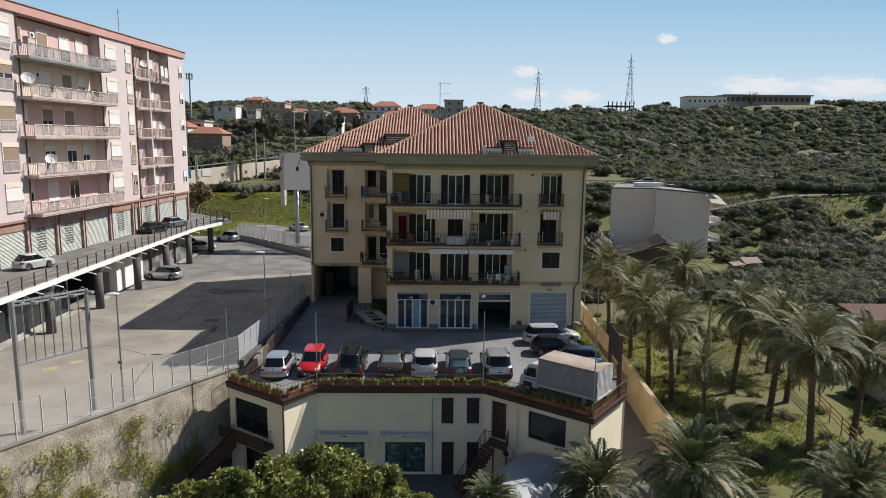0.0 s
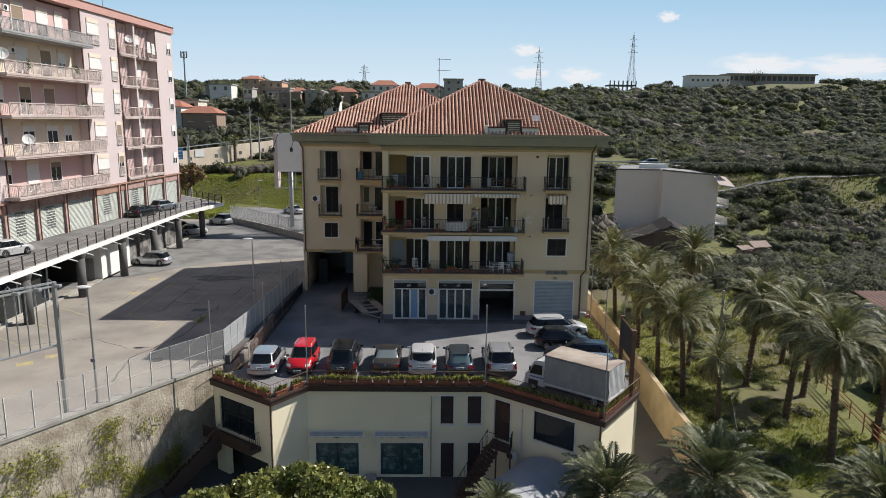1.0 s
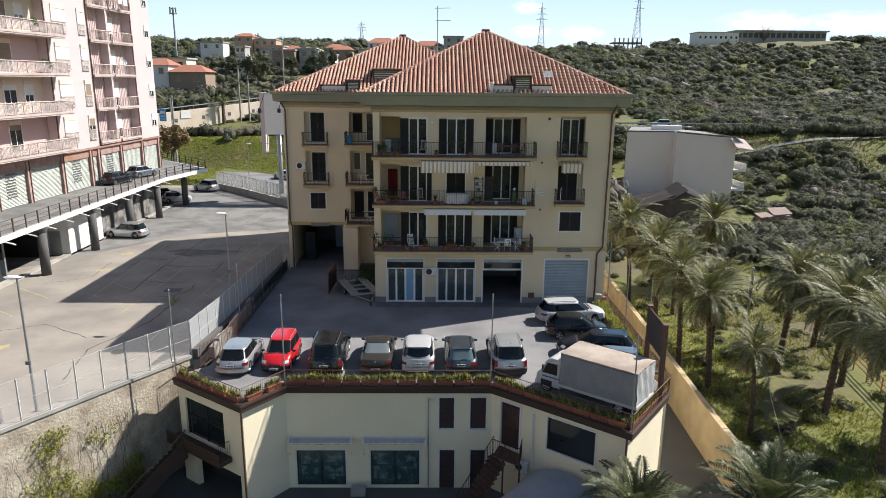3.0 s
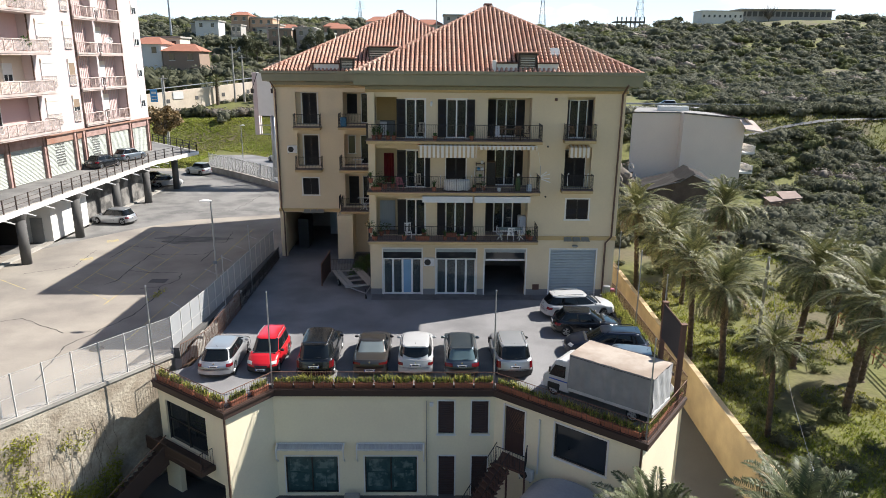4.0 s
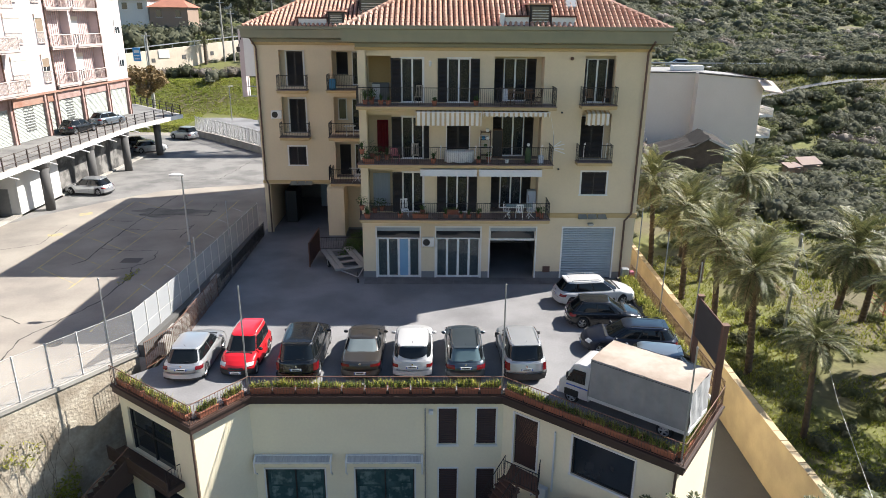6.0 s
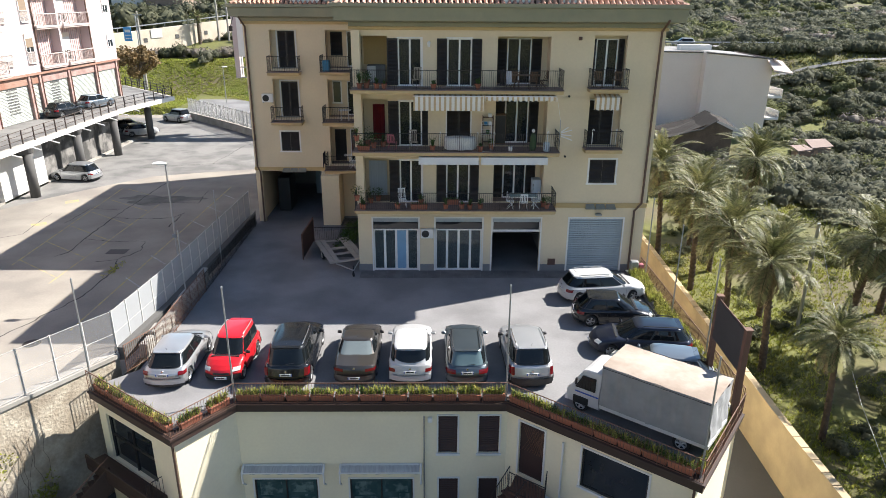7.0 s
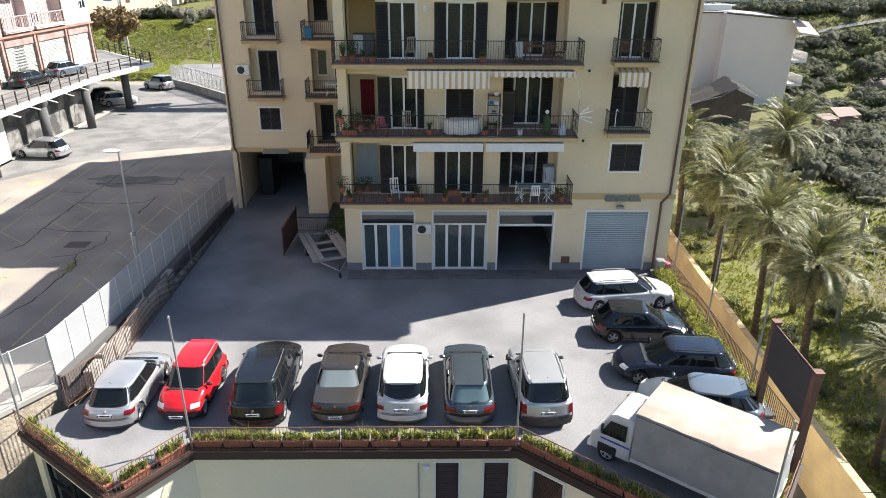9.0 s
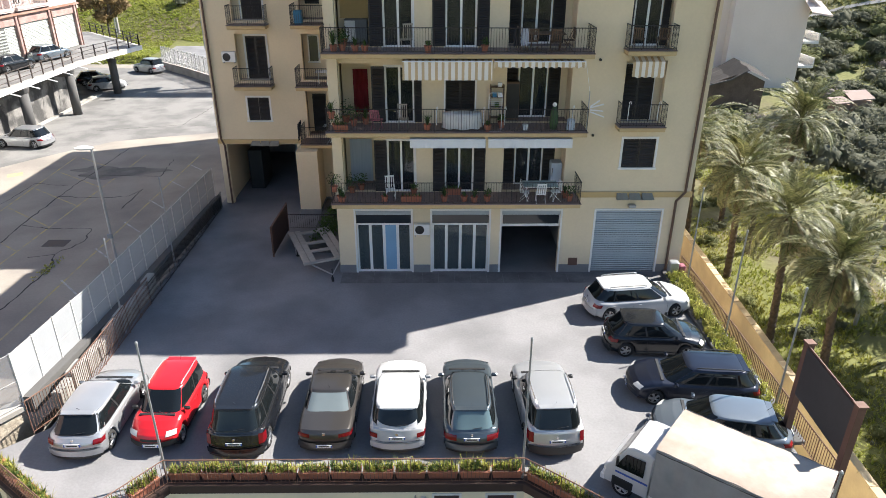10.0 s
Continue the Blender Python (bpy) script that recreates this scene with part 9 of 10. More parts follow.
# raised road: parapet rail, columns, rooms below
deck_iron = material("weathered_brown_iron", (0.085, 0.066, 0.055), 0.75, vary=0.15, scale=2, fine=20)
dk = thing("deck_railing", "brown steel railing along the raised road edge", "railing", kind="structure")
DX = lambda y: -35.2 + (y - 15) * 0.0024
for i in range(30):
    y = 40 + 1.74 * i
    part("post", Mesh().box(DX(y) - 0.05, DX(y) + 0.05, y - 0.04, y + 0.04, 3.8, 4.95), deck_iron, dk)
for z in (4.2, 4.55, 4.9):
    part("rail", Mesh().tube((DX(20), 20, z), (DX(92), 92, z), 0.025, n=5), deck_iron, dk)
    part("rail", Mesh().path([(DX(92), 92, z), (-33.0, 101.2, z), (-42.8, 111.3, z)], 0.03, 5), dark_iron, dk)
for (xa, ya), (xb, yb), n in (((DX(92), 92.6), (-33.0, 101.2), 5), ((-33.0, 101.2), (-42.8, 111.3), 7)):
    for i in range(n + 1):
        x, y = xa + (xb - xa) * i / n, ya + (yb - ya) * i / n
        part("post", Mesh().box(x - 0.05, x + 0.05, y - 0.05, y + 0.05, 3.8, 4.95), dark_iron, dk)
part("edge_band", Mesh().box(-35.3, -34.9, 15, 91.9, 3.36, 3.78), white_paint, dk, "white painted deck edge")
part("edge_band", Mesh().prism([(-34.9, 91.9), (-32.75, 101.3), (-33.05, 101.4), (-35.15, 92.0)], 3.34, 3.785), white_paint, dk, "white painted deck edge")
for i in range(20):
    y = 42 + 2.9 * i
    part("drain_spout", Mesh().tube((-35.0, y, 3.35), (-34.2, y + 0.1, 3.1), 0.06, n=6), white_paint, dk)
cols = thing("deck_supports", "round dark concrete columns under the raised road", "column", kind="structure")
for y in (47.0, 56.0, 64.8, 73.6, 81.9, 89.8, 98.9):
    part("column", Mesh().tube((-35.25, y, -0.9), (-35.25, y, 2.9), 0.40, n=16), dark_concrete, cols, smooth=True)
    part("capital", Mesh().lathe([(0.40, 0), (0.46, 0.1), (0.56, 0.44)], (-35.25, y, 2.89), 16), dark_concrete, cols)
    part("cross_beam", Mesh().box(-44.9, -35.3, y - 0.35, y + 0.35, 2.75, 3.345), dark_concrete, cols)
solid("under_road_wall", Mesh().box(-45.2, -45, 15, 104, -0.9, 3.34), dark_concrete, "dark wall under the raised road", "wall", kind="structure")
solid("under_road_wall", Mesh().box(-37.3, -36.95, 78.4, 93.5, -0.9, 3.34), material("mottled_dark_concrete", (0.06, 0.058, 0.055), 0.9, vary=0.3, scale=0.7, fine=5, bump=0.03, tint=(0.21, 0.20, 0.185), amount=0.95, contrast=(0.44, 0.58)), "patchy dark concrete wall between the columns", "wall", kind="structure")
part("kerb", Mesh().box(-37.2, -36.6, 44, 98, -0.878, -0.72), concrete, cols)
kb = thing("shop_pavilion", "glazed shop room under the raised road", "shop", None)
for y0, y1 in ((44, 48.5), (48.7, 53), (53.2, 57.5), (57.7, 62.0)):
    part("pane", Mesh().box(-37.02, -37.0, y0, y1, -0.5, 2.6), glass_dark, kb)
    part("mullion", Mesh().box(-37.08, -36.94, y1, y1 + 0.2, -0.8, 3.3), galv, kb)
part("sill", Mesh().box(-37.1, -36.9, 44, 62.2, -0.86, -0.5), concrete, kb)
part("header", Mesh().box(-37.1, -36.9, 44, 62.2, 2.6, 3.34), dark_concrete, kb)
part("floor", Mesh().box(-45, -37.1, 44, 62.2, -0.86, -0.8), concrete, kb)
wr = thing("white_room", "white walled room under the raised road", "room", None)
part("wall", Mesh().box(-40.5, -36.6, 71.5, 78.2, -0.88, 3.34), white_paint, wr)
part("door", Mesh().box(-38.5, -37.4, 71.42, 71.497, -0.85, 1.5), galv, wr)
part("gate", Mesh().box(-44.9, -38.6, 70.5, 70.6, -0.85, 2.8), dark_shutter, wr)

# ---- street, meadow edge and road wall to the north-west ----
solid("street", Mesh().prism([(-36.6, 115.2), (-35.3, 113.1), (-30.5, 108.5), (-26.2, 103.9), (-22.3, 99.5), (-13.0, 89.4), (-8.0, 97.0), (-18.0, 111.5), (-28.5, 122.0), (-33.0, 125.5), (-38.0, 127.5)], -0.6, 0.06), asphalt, "grey street behind the car park", "road", kind="structure")
pfence = thing("street_fence", "pale panel fence with posts along the street", "fence", kind="structure")
pts = [(-35.3, 112.8), (-30.5, 108.2), (-26.2, 103.6), (-22.3, 99.2), (-14.25, 90.35)]
for a, b in zip(pts, pts[1:]):
    a, b = Vector(a), Vector(b)
    n = 6
    for i in range(n):
        p0, p1 = a.lerp(b, i / n), a.lerp(b, (i + 1) / n)
        part("fence_post", Mesh().box(p0.x - 0.03, p0.x + 0.03, p0.y - 0.03, p0.y + 0.03, 0.0, 2.05), pale_rail, pfence)
        pk = Mesh()
        for z in (0.3, 1.8):
            pk.tube((p0.x, p0.y, z), (p1.x, p1.y, z), 0.03, n=4)
        for k in range(1, 9):
            q = p0.lerp(p1, k / 9)
            pk.box(q.x - 0.014, q.x + 0.014, q.y - 0.012, q.y + 0.012, 0.1, 1.95)
        part("fence_panel", pk, pale_rail, pfence)
    d = (b - a).normalized()
    q = Vector((-d.y, d.x)) * 0.15
    part("low_wall", Mesh().prism([tuple(a - q), tuple(b - q), tuple(b + q), tuple(a + q)], -0.9, 0.02), concrete, pfence)
bb = thing("billboard", "large blank white billboard on one thick steel pole", "billboard", None)
part("panel", Mesh().box(-24.9, -9.5, 102.9, 103.1, 8.35, 14.0, b=0.02), white_paint, bb)
part("back_frame", Mesh().box(-25.5, -24.92, 103.0, 104.6, 5.8, 14.0), pale_pink, bb, "pale boarded side of the billboard")
part("leg", Mesh().tube((-23.1, 103.2, 0.0), (-23.1, 103.2, 8.4), 0.33, n=12), galv, bb, smooth=True)
for x in (-24.7, -22.4, -20.4, -18.4, -16.4, -13.8, -11.2):
    part("strut", Mesh().tube((x, 103.1, 5.9), (x, 103.1, 8.36), 0.06, n=5), galv, bb)
for z in (5.9, 7.1):
    part("beam", Mesh().tube((-25.0, 103.1, z), (-9.6, 103.1, z), 0.07, n=5), galv, bb)
for x in (-24.2, -21.6):
    part("lamp_arm", Mesh().path([(x, 102.9, 14.0), (x - 0.2, 101.4, 13.9), (x - 0.8, 100.9, 12.0)], 0.05), dark_iron, bb)
    part("flood_lamp", Mesh().box(x - 1.0, x - 0.6, 100.7, 101.1, 11.4, 12.0, b=0.05), dark_iron, bb)
sgn = thing("street_sign", "blue street sign on a grey pole", "street sign", pose(-47.2, 128.0, 1.5))
part("pole", Mesh().tube((0, 0, -0.6), (0, 0, 11.0), 0.09, n=8), galv, sgn)
part("plate", Mesh().box(-2.1, -0.9, -0.05, 0.0, 7.0, 9.1), material("blue_sign", (0.06, 0.30, 0.62), 0.4, vary=0.05), sgn)
part("sign_bar", Mesh().box(-1.9, -1.1, -0.06, -0.051, 7.3, 7.45).box(-1.9, -1.1, -0.06, -0.051, 7.8, 7.95).box(-1.9, -1.1, -0.06, -0.051, 8.3, 8.7), white_paint, sgn)
beige = material("beige_stone_wall", (0.62, 0.535, 0.43), 0.95, vary=0.1, scale=0.5, fine=3, bump=0.03, tint=(0.48, 0.39, 0.29))
rwl = thing("road_wall", "long beige retaining wall with small drain holes", "retaining wall", kind="structure")
RW = [(-64.2, 125.0, 8.2), (-53.6, 140.0, 9.25), (-39.4, 160.0, 11.0), (-30.9, 172.0, 12.0)]
for (xa, ya, za), (xb, yb, zb) in zip(RW, RW[1:]):
    v = [(xa, ya, 3.5), (xb, yb, 3.5), (xb, yb, zb), (xa, ya, za)]
    v += [(x - 0.65, y + 0.46, z) for x, y, z in v]
    part("wall", Mesh().add(v, [(0, 1, 2, 3), (7, 6, 5, 4), (3, 2, 6, 7), (0, 3, 7, 4), (1, 5, 6, 2)]), beige, rwl)
    part("guard_rail", Mesh().tube((xa - 0.3, ya + 0.2, za + 0.75), (xb - 0.3, yb + 0.2, zb + 0.75), 0.10, n=5), galv, rwl)
    for i in range(5):
        f = (i + 0.5) / 5
        x, y, z = xa + (xb - xa) * f - 0.3, ya + (yb - ya) * f + 0.2, za + (zb - za) * f
        part("rail_post", Mesh().tube((x, y, z - 0.02), (x, y, z + 0.78), 0.06, n=5), galv, rwl)
for f in (0.12, 0.38, 0.64, 0.90):
    x, y = RW[1][0] + 14.2 * f, RW[1][1] + 20 * f
    part("drain_hole", Mesh().box(-0.35, 0.35, -0.05, 0.0, 7.2 + 1.6 * f, 7.9 + 1.6 * f, m=pose(x + 0.01, y - 0.01, 0, 0, 0, 54.6)), dark_concrete, rwl)
solid("hanging_sheet", Mesh().box(-1.1, 1.1, -0.10, -0.02, 8.1, 9.5), white_canvas, "white sheet hung on the road wall", "sheet", pose(-50.6, 144.2, 0, 0, 0, 54.6))
for x, y, top in ((-42.2, 153.0, 18.4), (-40.3, 153.0, 16.4), (-47.3, 129.0, 12.9), (-44.0, 205.0, 27.0)):
    tp = thing("utility_pole", "pale concrete utility pole beside the road", "utility pole", None, "utility poles")
    z = ground_z(x, y)
    part("shaft", Mesh().tube((x, y, z - 0.3), (x, y, top), 0.22, 0.14, n=7), concrete, tp)
    part("crossarm", Mesh().box(x - 0.7, x + 0.7, y - 0.06, y + 0.06, top - 0.6, top - 0.45), galv, tp)
# dried shrub by the end of the deck
leafy_tree(-45.5, 122.0, 2.2, 8.8, 3.2, 77, "round shrub with dried brown leaves", leaf_material("dried_brown_leaf", (0.26, 0.18, 0.09), (0.16, 0.12, 0.06), 0.2), n=3000, leaf=0.5, squash=0.9)
pal = thing("palm_tree", "small fan palm in front of the road wall", "palm tree", None)
part("trunk", palm_trunk((-45.0, 150.3, 5.0), (-45.0, 150.3, 11.6), 0.32, 0.24, 5), bark_palm, pal)
o = part("crown", crowns[1][0], None, pal)
o.matrix_world = pose(-45.0, 150.3, 11.4) @ Matrix.Diagonal((0.42, 0.42, 0.5, 1))

# ---- houses ----
red_roof = material("far_red_roof", (0.36, 0.15, 0.095), 0.9, vary=0.15, scale=0.5, fine=3)
wallc = {"orange": (0.50, 0.33, 0.22), "cream": (0.60, 0.54, 0.44), "white": (0.68, 0.66, 0.62), "grey": (0.38, 0.36, 0.33), "brown": (0.28, 0.20, 0.15), "pink": (0.55, 0.38, 0.32)}
wallm = {k: material(k + "_house_render", c, 0.9, vary=0.06, scale=0.3, fine=3) for k, c in wallc.items()}


def house(x0, x1, y, depth, z1, storeys, col, roof="flat", label="", h=3.1, cols=0):
    zg = min(ground_z(x0, y), ground_z(x1, y)) - 1.0
    hs = thing("house", label or col + " rendered house with small windows on the hillside", "house", None, "houses on the hillside")
    part("wall", Mesh().box(x0, x1, y, y + depth, zg, z1), wallm[col], hs)
    w = x1 - x0
    if roof == "flat":
        part("roof", Mesh().box(x0 - 0.4, x1 + 0.4, y - 0.4, y + depth + 0.4, z1, z1 + 0.45), concrete, hs)
    else:
        c = ((x0 + x1) / 2, y + depth / 2)
        rh = 0.16 * min(w, depth) + 0.6
        a = 0.25 * w
        part("roof", Mesh().add([(x0 - 0.6, y - 0.6, z1), (x1 + 0.6, y - 0.6, z1), (x1 + 0.6, y + depth + 0.6, z1), (x0 - 0.6, y + depth + 0.6, z1), (c[0] - a, c[1], z1 + rh), (c[0] + a, c[1], z1 + rh)], [(0, 1, 5, 4), (1, 2, 5), (2, 3, 4, 5), (3, 0, 4), (3, 2, 1, 0)]), red_roof, hs)
    n = cols or max(2, int(w / 3.2))
    for s in range(storeys):
        zb = z1 - h * (s + 1) + 0.9
        for i in range(n):
            xc = x0 + w * (i + 0.5) / n
            wn_ = part("window", Mesh().box(xc - 0.6, xc + 0.6, y - 0.08, y - 0.004, zb, zb + 1.5), glass_dark, hs)
            part("sill", Mesh().box(xc - 0.8, xc + 0.8, y - 0.2, y - 0.004, zb - 0.14, zb - 0.02), white_paint, wn_)
    return hs


for args in ((-92.2, -84.4, 330, 12, 34.2, 2, "orange", "hip"), (-84.2, -74.0, 331, 14, 32.9, 2, "orange", "flat"), (-80, -70, 326, 6, 28.4, 1, "cream", "flat"), (-72.5, -63, 332, 10, 28.6, 1, "cream", "hip"),
             (-32, -19, 330, 12, 32.0, 2, "white", "hip"), (-11.3, 2.4, 332, 12, 31.0, 2, "cream", "hip"), (2.8, 11.6, 328, 11, 34.8, 3, "grey", "flat"), (-27, -12, 322, 10, 27.5, 1, "white", "hip"),
             (-60, -52, 262, 9, 25.6, 2, "brown", "flat"), (-51, -44, 266, 9, 26.0, 2, "grey", "flat"), (-44, -37, 258, 9, 24.2, 2, "white", "flat"), (-40, -33, 275, 9, 26.6, 2, "brown", "hip"), (-66, -61, 285, 9, 28.0, 1, "pink", "flat"), (-32, -24, 290, 10, 27.0, 2, "white", "flat"), (-72, -67, 258, 8, 22.8, 1, "white", "flat"),
             (-78, -70.6, 190, 9, 19.0, 1, "white", "hip"), (-70, -60.8, 189, 8, 17.3, 1, "brown", "hip"), (-80, -70, 202, 8, 20.8, 1, "cream", "flat"), (-58, -50, 296, 9, 27.6, 1, "grey", "flat"), (-47, -40, 305, 9, 28.6, 2, "brown", "hip"), (-100, -91, 300, 8, 28.8, 1, "grey", "flat"), (-21, -14, 300, 8, 25.0, 1, "cream", "hip"), (-95, -86, 290, 9, 29.5, 1, "white", "flat"), (-84, -80, 300, 8, 28.5, 1, "grey", "flat")):
    house(*args)
# long buildings on the eastern ridge
house(164, 190, 450, 14, 46.0, 1, "white", "flat", "long white flat-roofed building on the ridge", h=4.5, cols=8)
rb = thing("long_shed", "long grey low building with a colonnade on the ridge", "building", None)
part("wall", Mesh().box(190.2, 248, 455, 470, 36, 47.2), wallm["grey"], rb)
for i in range(16):
    x = 191 + 3.6 * i
    part("arch_bay", Mesh().box(x, x + 2.4, 454.6, 454.99, 43.5, 46.4), dark_concrete, rb)
part("roof", Mesh().box(189.8, 249, 453.5, 471, 47.2, 48.0), concrete, rb)
uf = thing("unfinished_building", "bare concrete frame of an unfinished house on the ridge", "building", None)
part("slab", Mesh().box(111, 129, 450, 460, 38.9, 39.7), dark_concrete, uf)
for i in range(7):
    part("pillar", Mesh().box(111.5 + 2.8 * i, 112.1 + 2.8 * i, 449.3, 449.99, 29.0, 42.2), dark_concrete, uf)

# beige house behind the palms
bh = thing("beige_house", "plain beige three-storey house with side balconies", "house", None)
bw = material("beige_house_render", (0.74, 0.655, 0.58), 0.9, vary=0.04, scale=0.3, fine=4)
part("wall", Mesh().prism([(29.0, 115.0), (36.195, 114.4), (36.195, 126.0), (32.9, 126.0)], -5.5, 8.30), bw, bh)
part("wall", Mesh().add([(36.2, 113, -5.5), (45.6, 113, -5.5), (45.6, 126, -5.5), (36.2, 126, -5.5), (36.2, 113, 8.35), (45.6, 113, 7.55), (45.6, 126, 7.55), (36.2, 126, 8.35)], [(0, 1, 5, 4), (1, 2, 6, 5), (2, 3, 7, 6), (3, 0, 4, 7), (4, 5, 6, 7)]), bw, bh)
part("roof", Mesh().prism([(29.1, 115.1), (36.15, 114.5), (36.15, 125.9), (32.95, 125.9)], 8.304, 8.35), ramp_mat, bh)
part("roof", Mesh().quad((36.25, 113.05, 8.36), (45.55, 113.05, 7.57), (45.55, 125.95, 7.57), (36.25, 125.95, 8.36)), ramp_mat, bh)
part("roof_edge", Mesh().tube((36.1, 112.9, 8.42), (45.8, 112.9, 7.62), 0.12, n=5).tube((28.9, 114.9, 8.36), (36.2, 114.3, 8.36), 0.10, n=5), dark_concrete, bh)
part("chimney", Mesh().box(34.0, 38.5, 117.5, 119.0, 8.4, 9.1), white_paint, bh)
for z in (-3.4, -0.4, 2.6):
    bl = new("balcony")
    bl.parent = bh
    part("slab", Mesh().box(45.62, 47.5, 112.8, 125, z - 0.3, z), white_paint, bl)
    part("parapet", Mesh().box(47.4, 47.5, 112.8, 125, z, z + 0.95), white_paint, bl)
    part("parapet", railing([(45.66, 112.85, z), (47.4, 112.85, z)], 0.95, 0.14, 0.012, 0.03), galv, bl, "thin steel railing")
    part("door", Mesh().box(45.61, 45.66, 114, 116, z + 0.02, z + 2.2), glass_dark, bl)
part("eave_roof", Mesh().add([(45.2, 112.3, 7.75), (47.4, 112.3, 6.1), (47.4, 125.5, 6.1), (45.2, 125.5, 7.75), (45.2, 112.3, 7.5), (47.4, 112.3, 5.85), (47.4, 125.5, 5.85)], [(0, 1, 2, 3), (0, 4, 5, 1), (1, 5, 6, 2)]).add([(44.4, 112.96, 7.80), (46.7, 112.96, 7.35), (47.8, 111.5, 5.85), (45.1, 111.5, 6.25), (45.1, 111.5, 6.05), (47.8, 111.5, 5.65)], [(3, 2, 1, 0), (4, 5, 2, 3)]), material("pale_tiled_eave", (0.70, 0.57, 0.50), 0.85, vary=0.12, scale=1, fine=6), bh, "pale pink tiled eave")
dark_roof = material("dark_mossy_roof", (0.030, 0.025, 0.022), 0.95, vary=0.25, scale=0.8, fine=6, bump=0.03)
sd = thing("shed", "old stone shed with a sagging dark roof", "shed", None)
part("wall", Mesh().add([(29.0, 104, -6), (37.4, 104, -6), (37.4, 110, -6), (29.0, 110, -6), (29.0, 104, -1.6), (37.4, 104, -0.6), (37.4, 110, -0.6), (29.0, 110, -1.6), (35.0, 104, 0.5)], [(0, 1, 5, 8, 4), (1, 2, 6, 5), (2, 3, 7, 6), (3, 0, 4, 7)]), material("rubble_wall", (0.13, 0.10, 0.075), 0.95, vary=0.25, scale=1.2, fine=5, bump=0.05), sd)
rf = Mesh()
for k, (u, z) in enumerate(((27.6, -1.75), (31.0, -1.0), (33.2, -0.35), (35.1, 0.75), (38.0, -0.55))):
    for j in range(5):
        rf.v.append((u + 0.2 * (j % 2), 103.5 + 1.2 * j, z + 0.16 * j + 0.10 * math.sin(3.1 * j + 2 * k)))
rf.f = [(k * 5 + j, k * 5 + 5 + j, k * 5 + 6 + j, k * 5 + 1 + j) for k in range(4) for j in range(4)]
part("roof", rf, dark_roof, sd, "dark sagging tiled roof")
part("verge", Mesh().path([(29.2, 103.4, -1.35), (33.2, 103.4, -0.28), (35.1, 103.4, 0.8)], 0.07, 5), dark_concrete, sd)
hut_pale = material("faded_pink_sheet", (0.30, 0.225, 0.19), 0.85, vary=0.12, scale=1.0, fine=8)
for x0, x1, y, z0, z1, rf_, nm in ((46.3, 48.2, 104, -3.2, -2.9, hut_pale, "small block hut with a pale flat roof"), (48.6, 51.4, 105, -3.0, -2.3, hut_pale, "small open hut with a patched pink roof")):
    sd = thing("hut", nm, "hut", None, "huts in the valley")
    part("wall", Mesh().box(x0 + 0.1, x1 - 0.1, y, y + 1.6, -6, z0 - 0.15), wallm["brown"], sd)
    part("roof", Mesh().add([(x0, y - 0.3, z0), (x1, y - 0.3, z0 + 0.25), (x1, y + 2.0, z1 + 0.1), (x0, y + 2.0, z1), (x0, y - 0.3, z0 - 0.12), (x1, y - 0.3, z0 + 0.13), (x1, y + 2.0, z1 - 0.02), (x0, y + 2.0, z1 - 0.12)], [(0, 1, 2, 3), (0, 4, 5, 1), (1, 5, 6, 2), (7, 6, 5, 4), (3, 7, 4, 0)]), rf_, sd)
    part("door", Mesh().box(x0 + 0.5, x0 + 1.0, y - 0.05, y - 0.003, -5.6, z0 - 0.4), wallm["orange"], sd)
# road on the embankment with its rail
solid("upper_road", Mesh().prism([(10, 142.0), (170, 142.0), (170, 148), (10, 148)], 5.0, 7.12), asphalt, "country road on the embankment", "road", kind="structure")
gr_ = thing("road_rail", "pale steel guard rail of the country road", "guard rail", kind="structure")
part("rail", Mesh().tube((10, 141.9, 8.0), (60, 141.9, 8.0), 0.14, n=5), galv, gr_)
for i in range(17):
    part("post", Mesh().tube((10.5 + 3 * i, 141.9, 7.0), (10.5 + 3 * i, 141.9, 8.0), 0.06, n=4), galv, gr_)
pth = []
for a, b in (((44, 131), (62, 134.6)), ((62, 134.6), (85, 138.0)), ((85, 138.0), (120, 141.2))):
    pth += [a, b]
m = Mesh()
for (xa, ya), (xb, yb) in zip(pth[::2], pth[1::2]):
    n = 12
    for i in range(n):
        p0, p1 = (xa + (xb - xa) * i / n, ya + (yb - ya) * i / n), (xa + (xb - xa) * (i + 1) / n, ya + (yb - ya) * (i + 1) / n)
        m.quad((p0[0], p0[1] - 0.22, ground_z(p0[0], p0[1] - 0.22) + 0.3), (p1[0], p1[1] - 0.22, ground_z(p1[0], p1[1] - 0.22) + 0.3), (p1[0], p1[1] + 0.22, ground_z(p1[0], p1[1] + 0.22) + 0.3), (p0[0], p0[1] + 0.22, ground_z(p0[0], p0[1] + 0.22) + 0.3))
solid("valley_path", m, ramp_mat, "narrow pale concrete lane in the valley", "path", kind="structure")
car("white car on the country road", pose(44.0, 144.5, 7.12, 0, 0, 90), white, 4.3, 1.75, 1.5, "hatch", group="cars on the road")

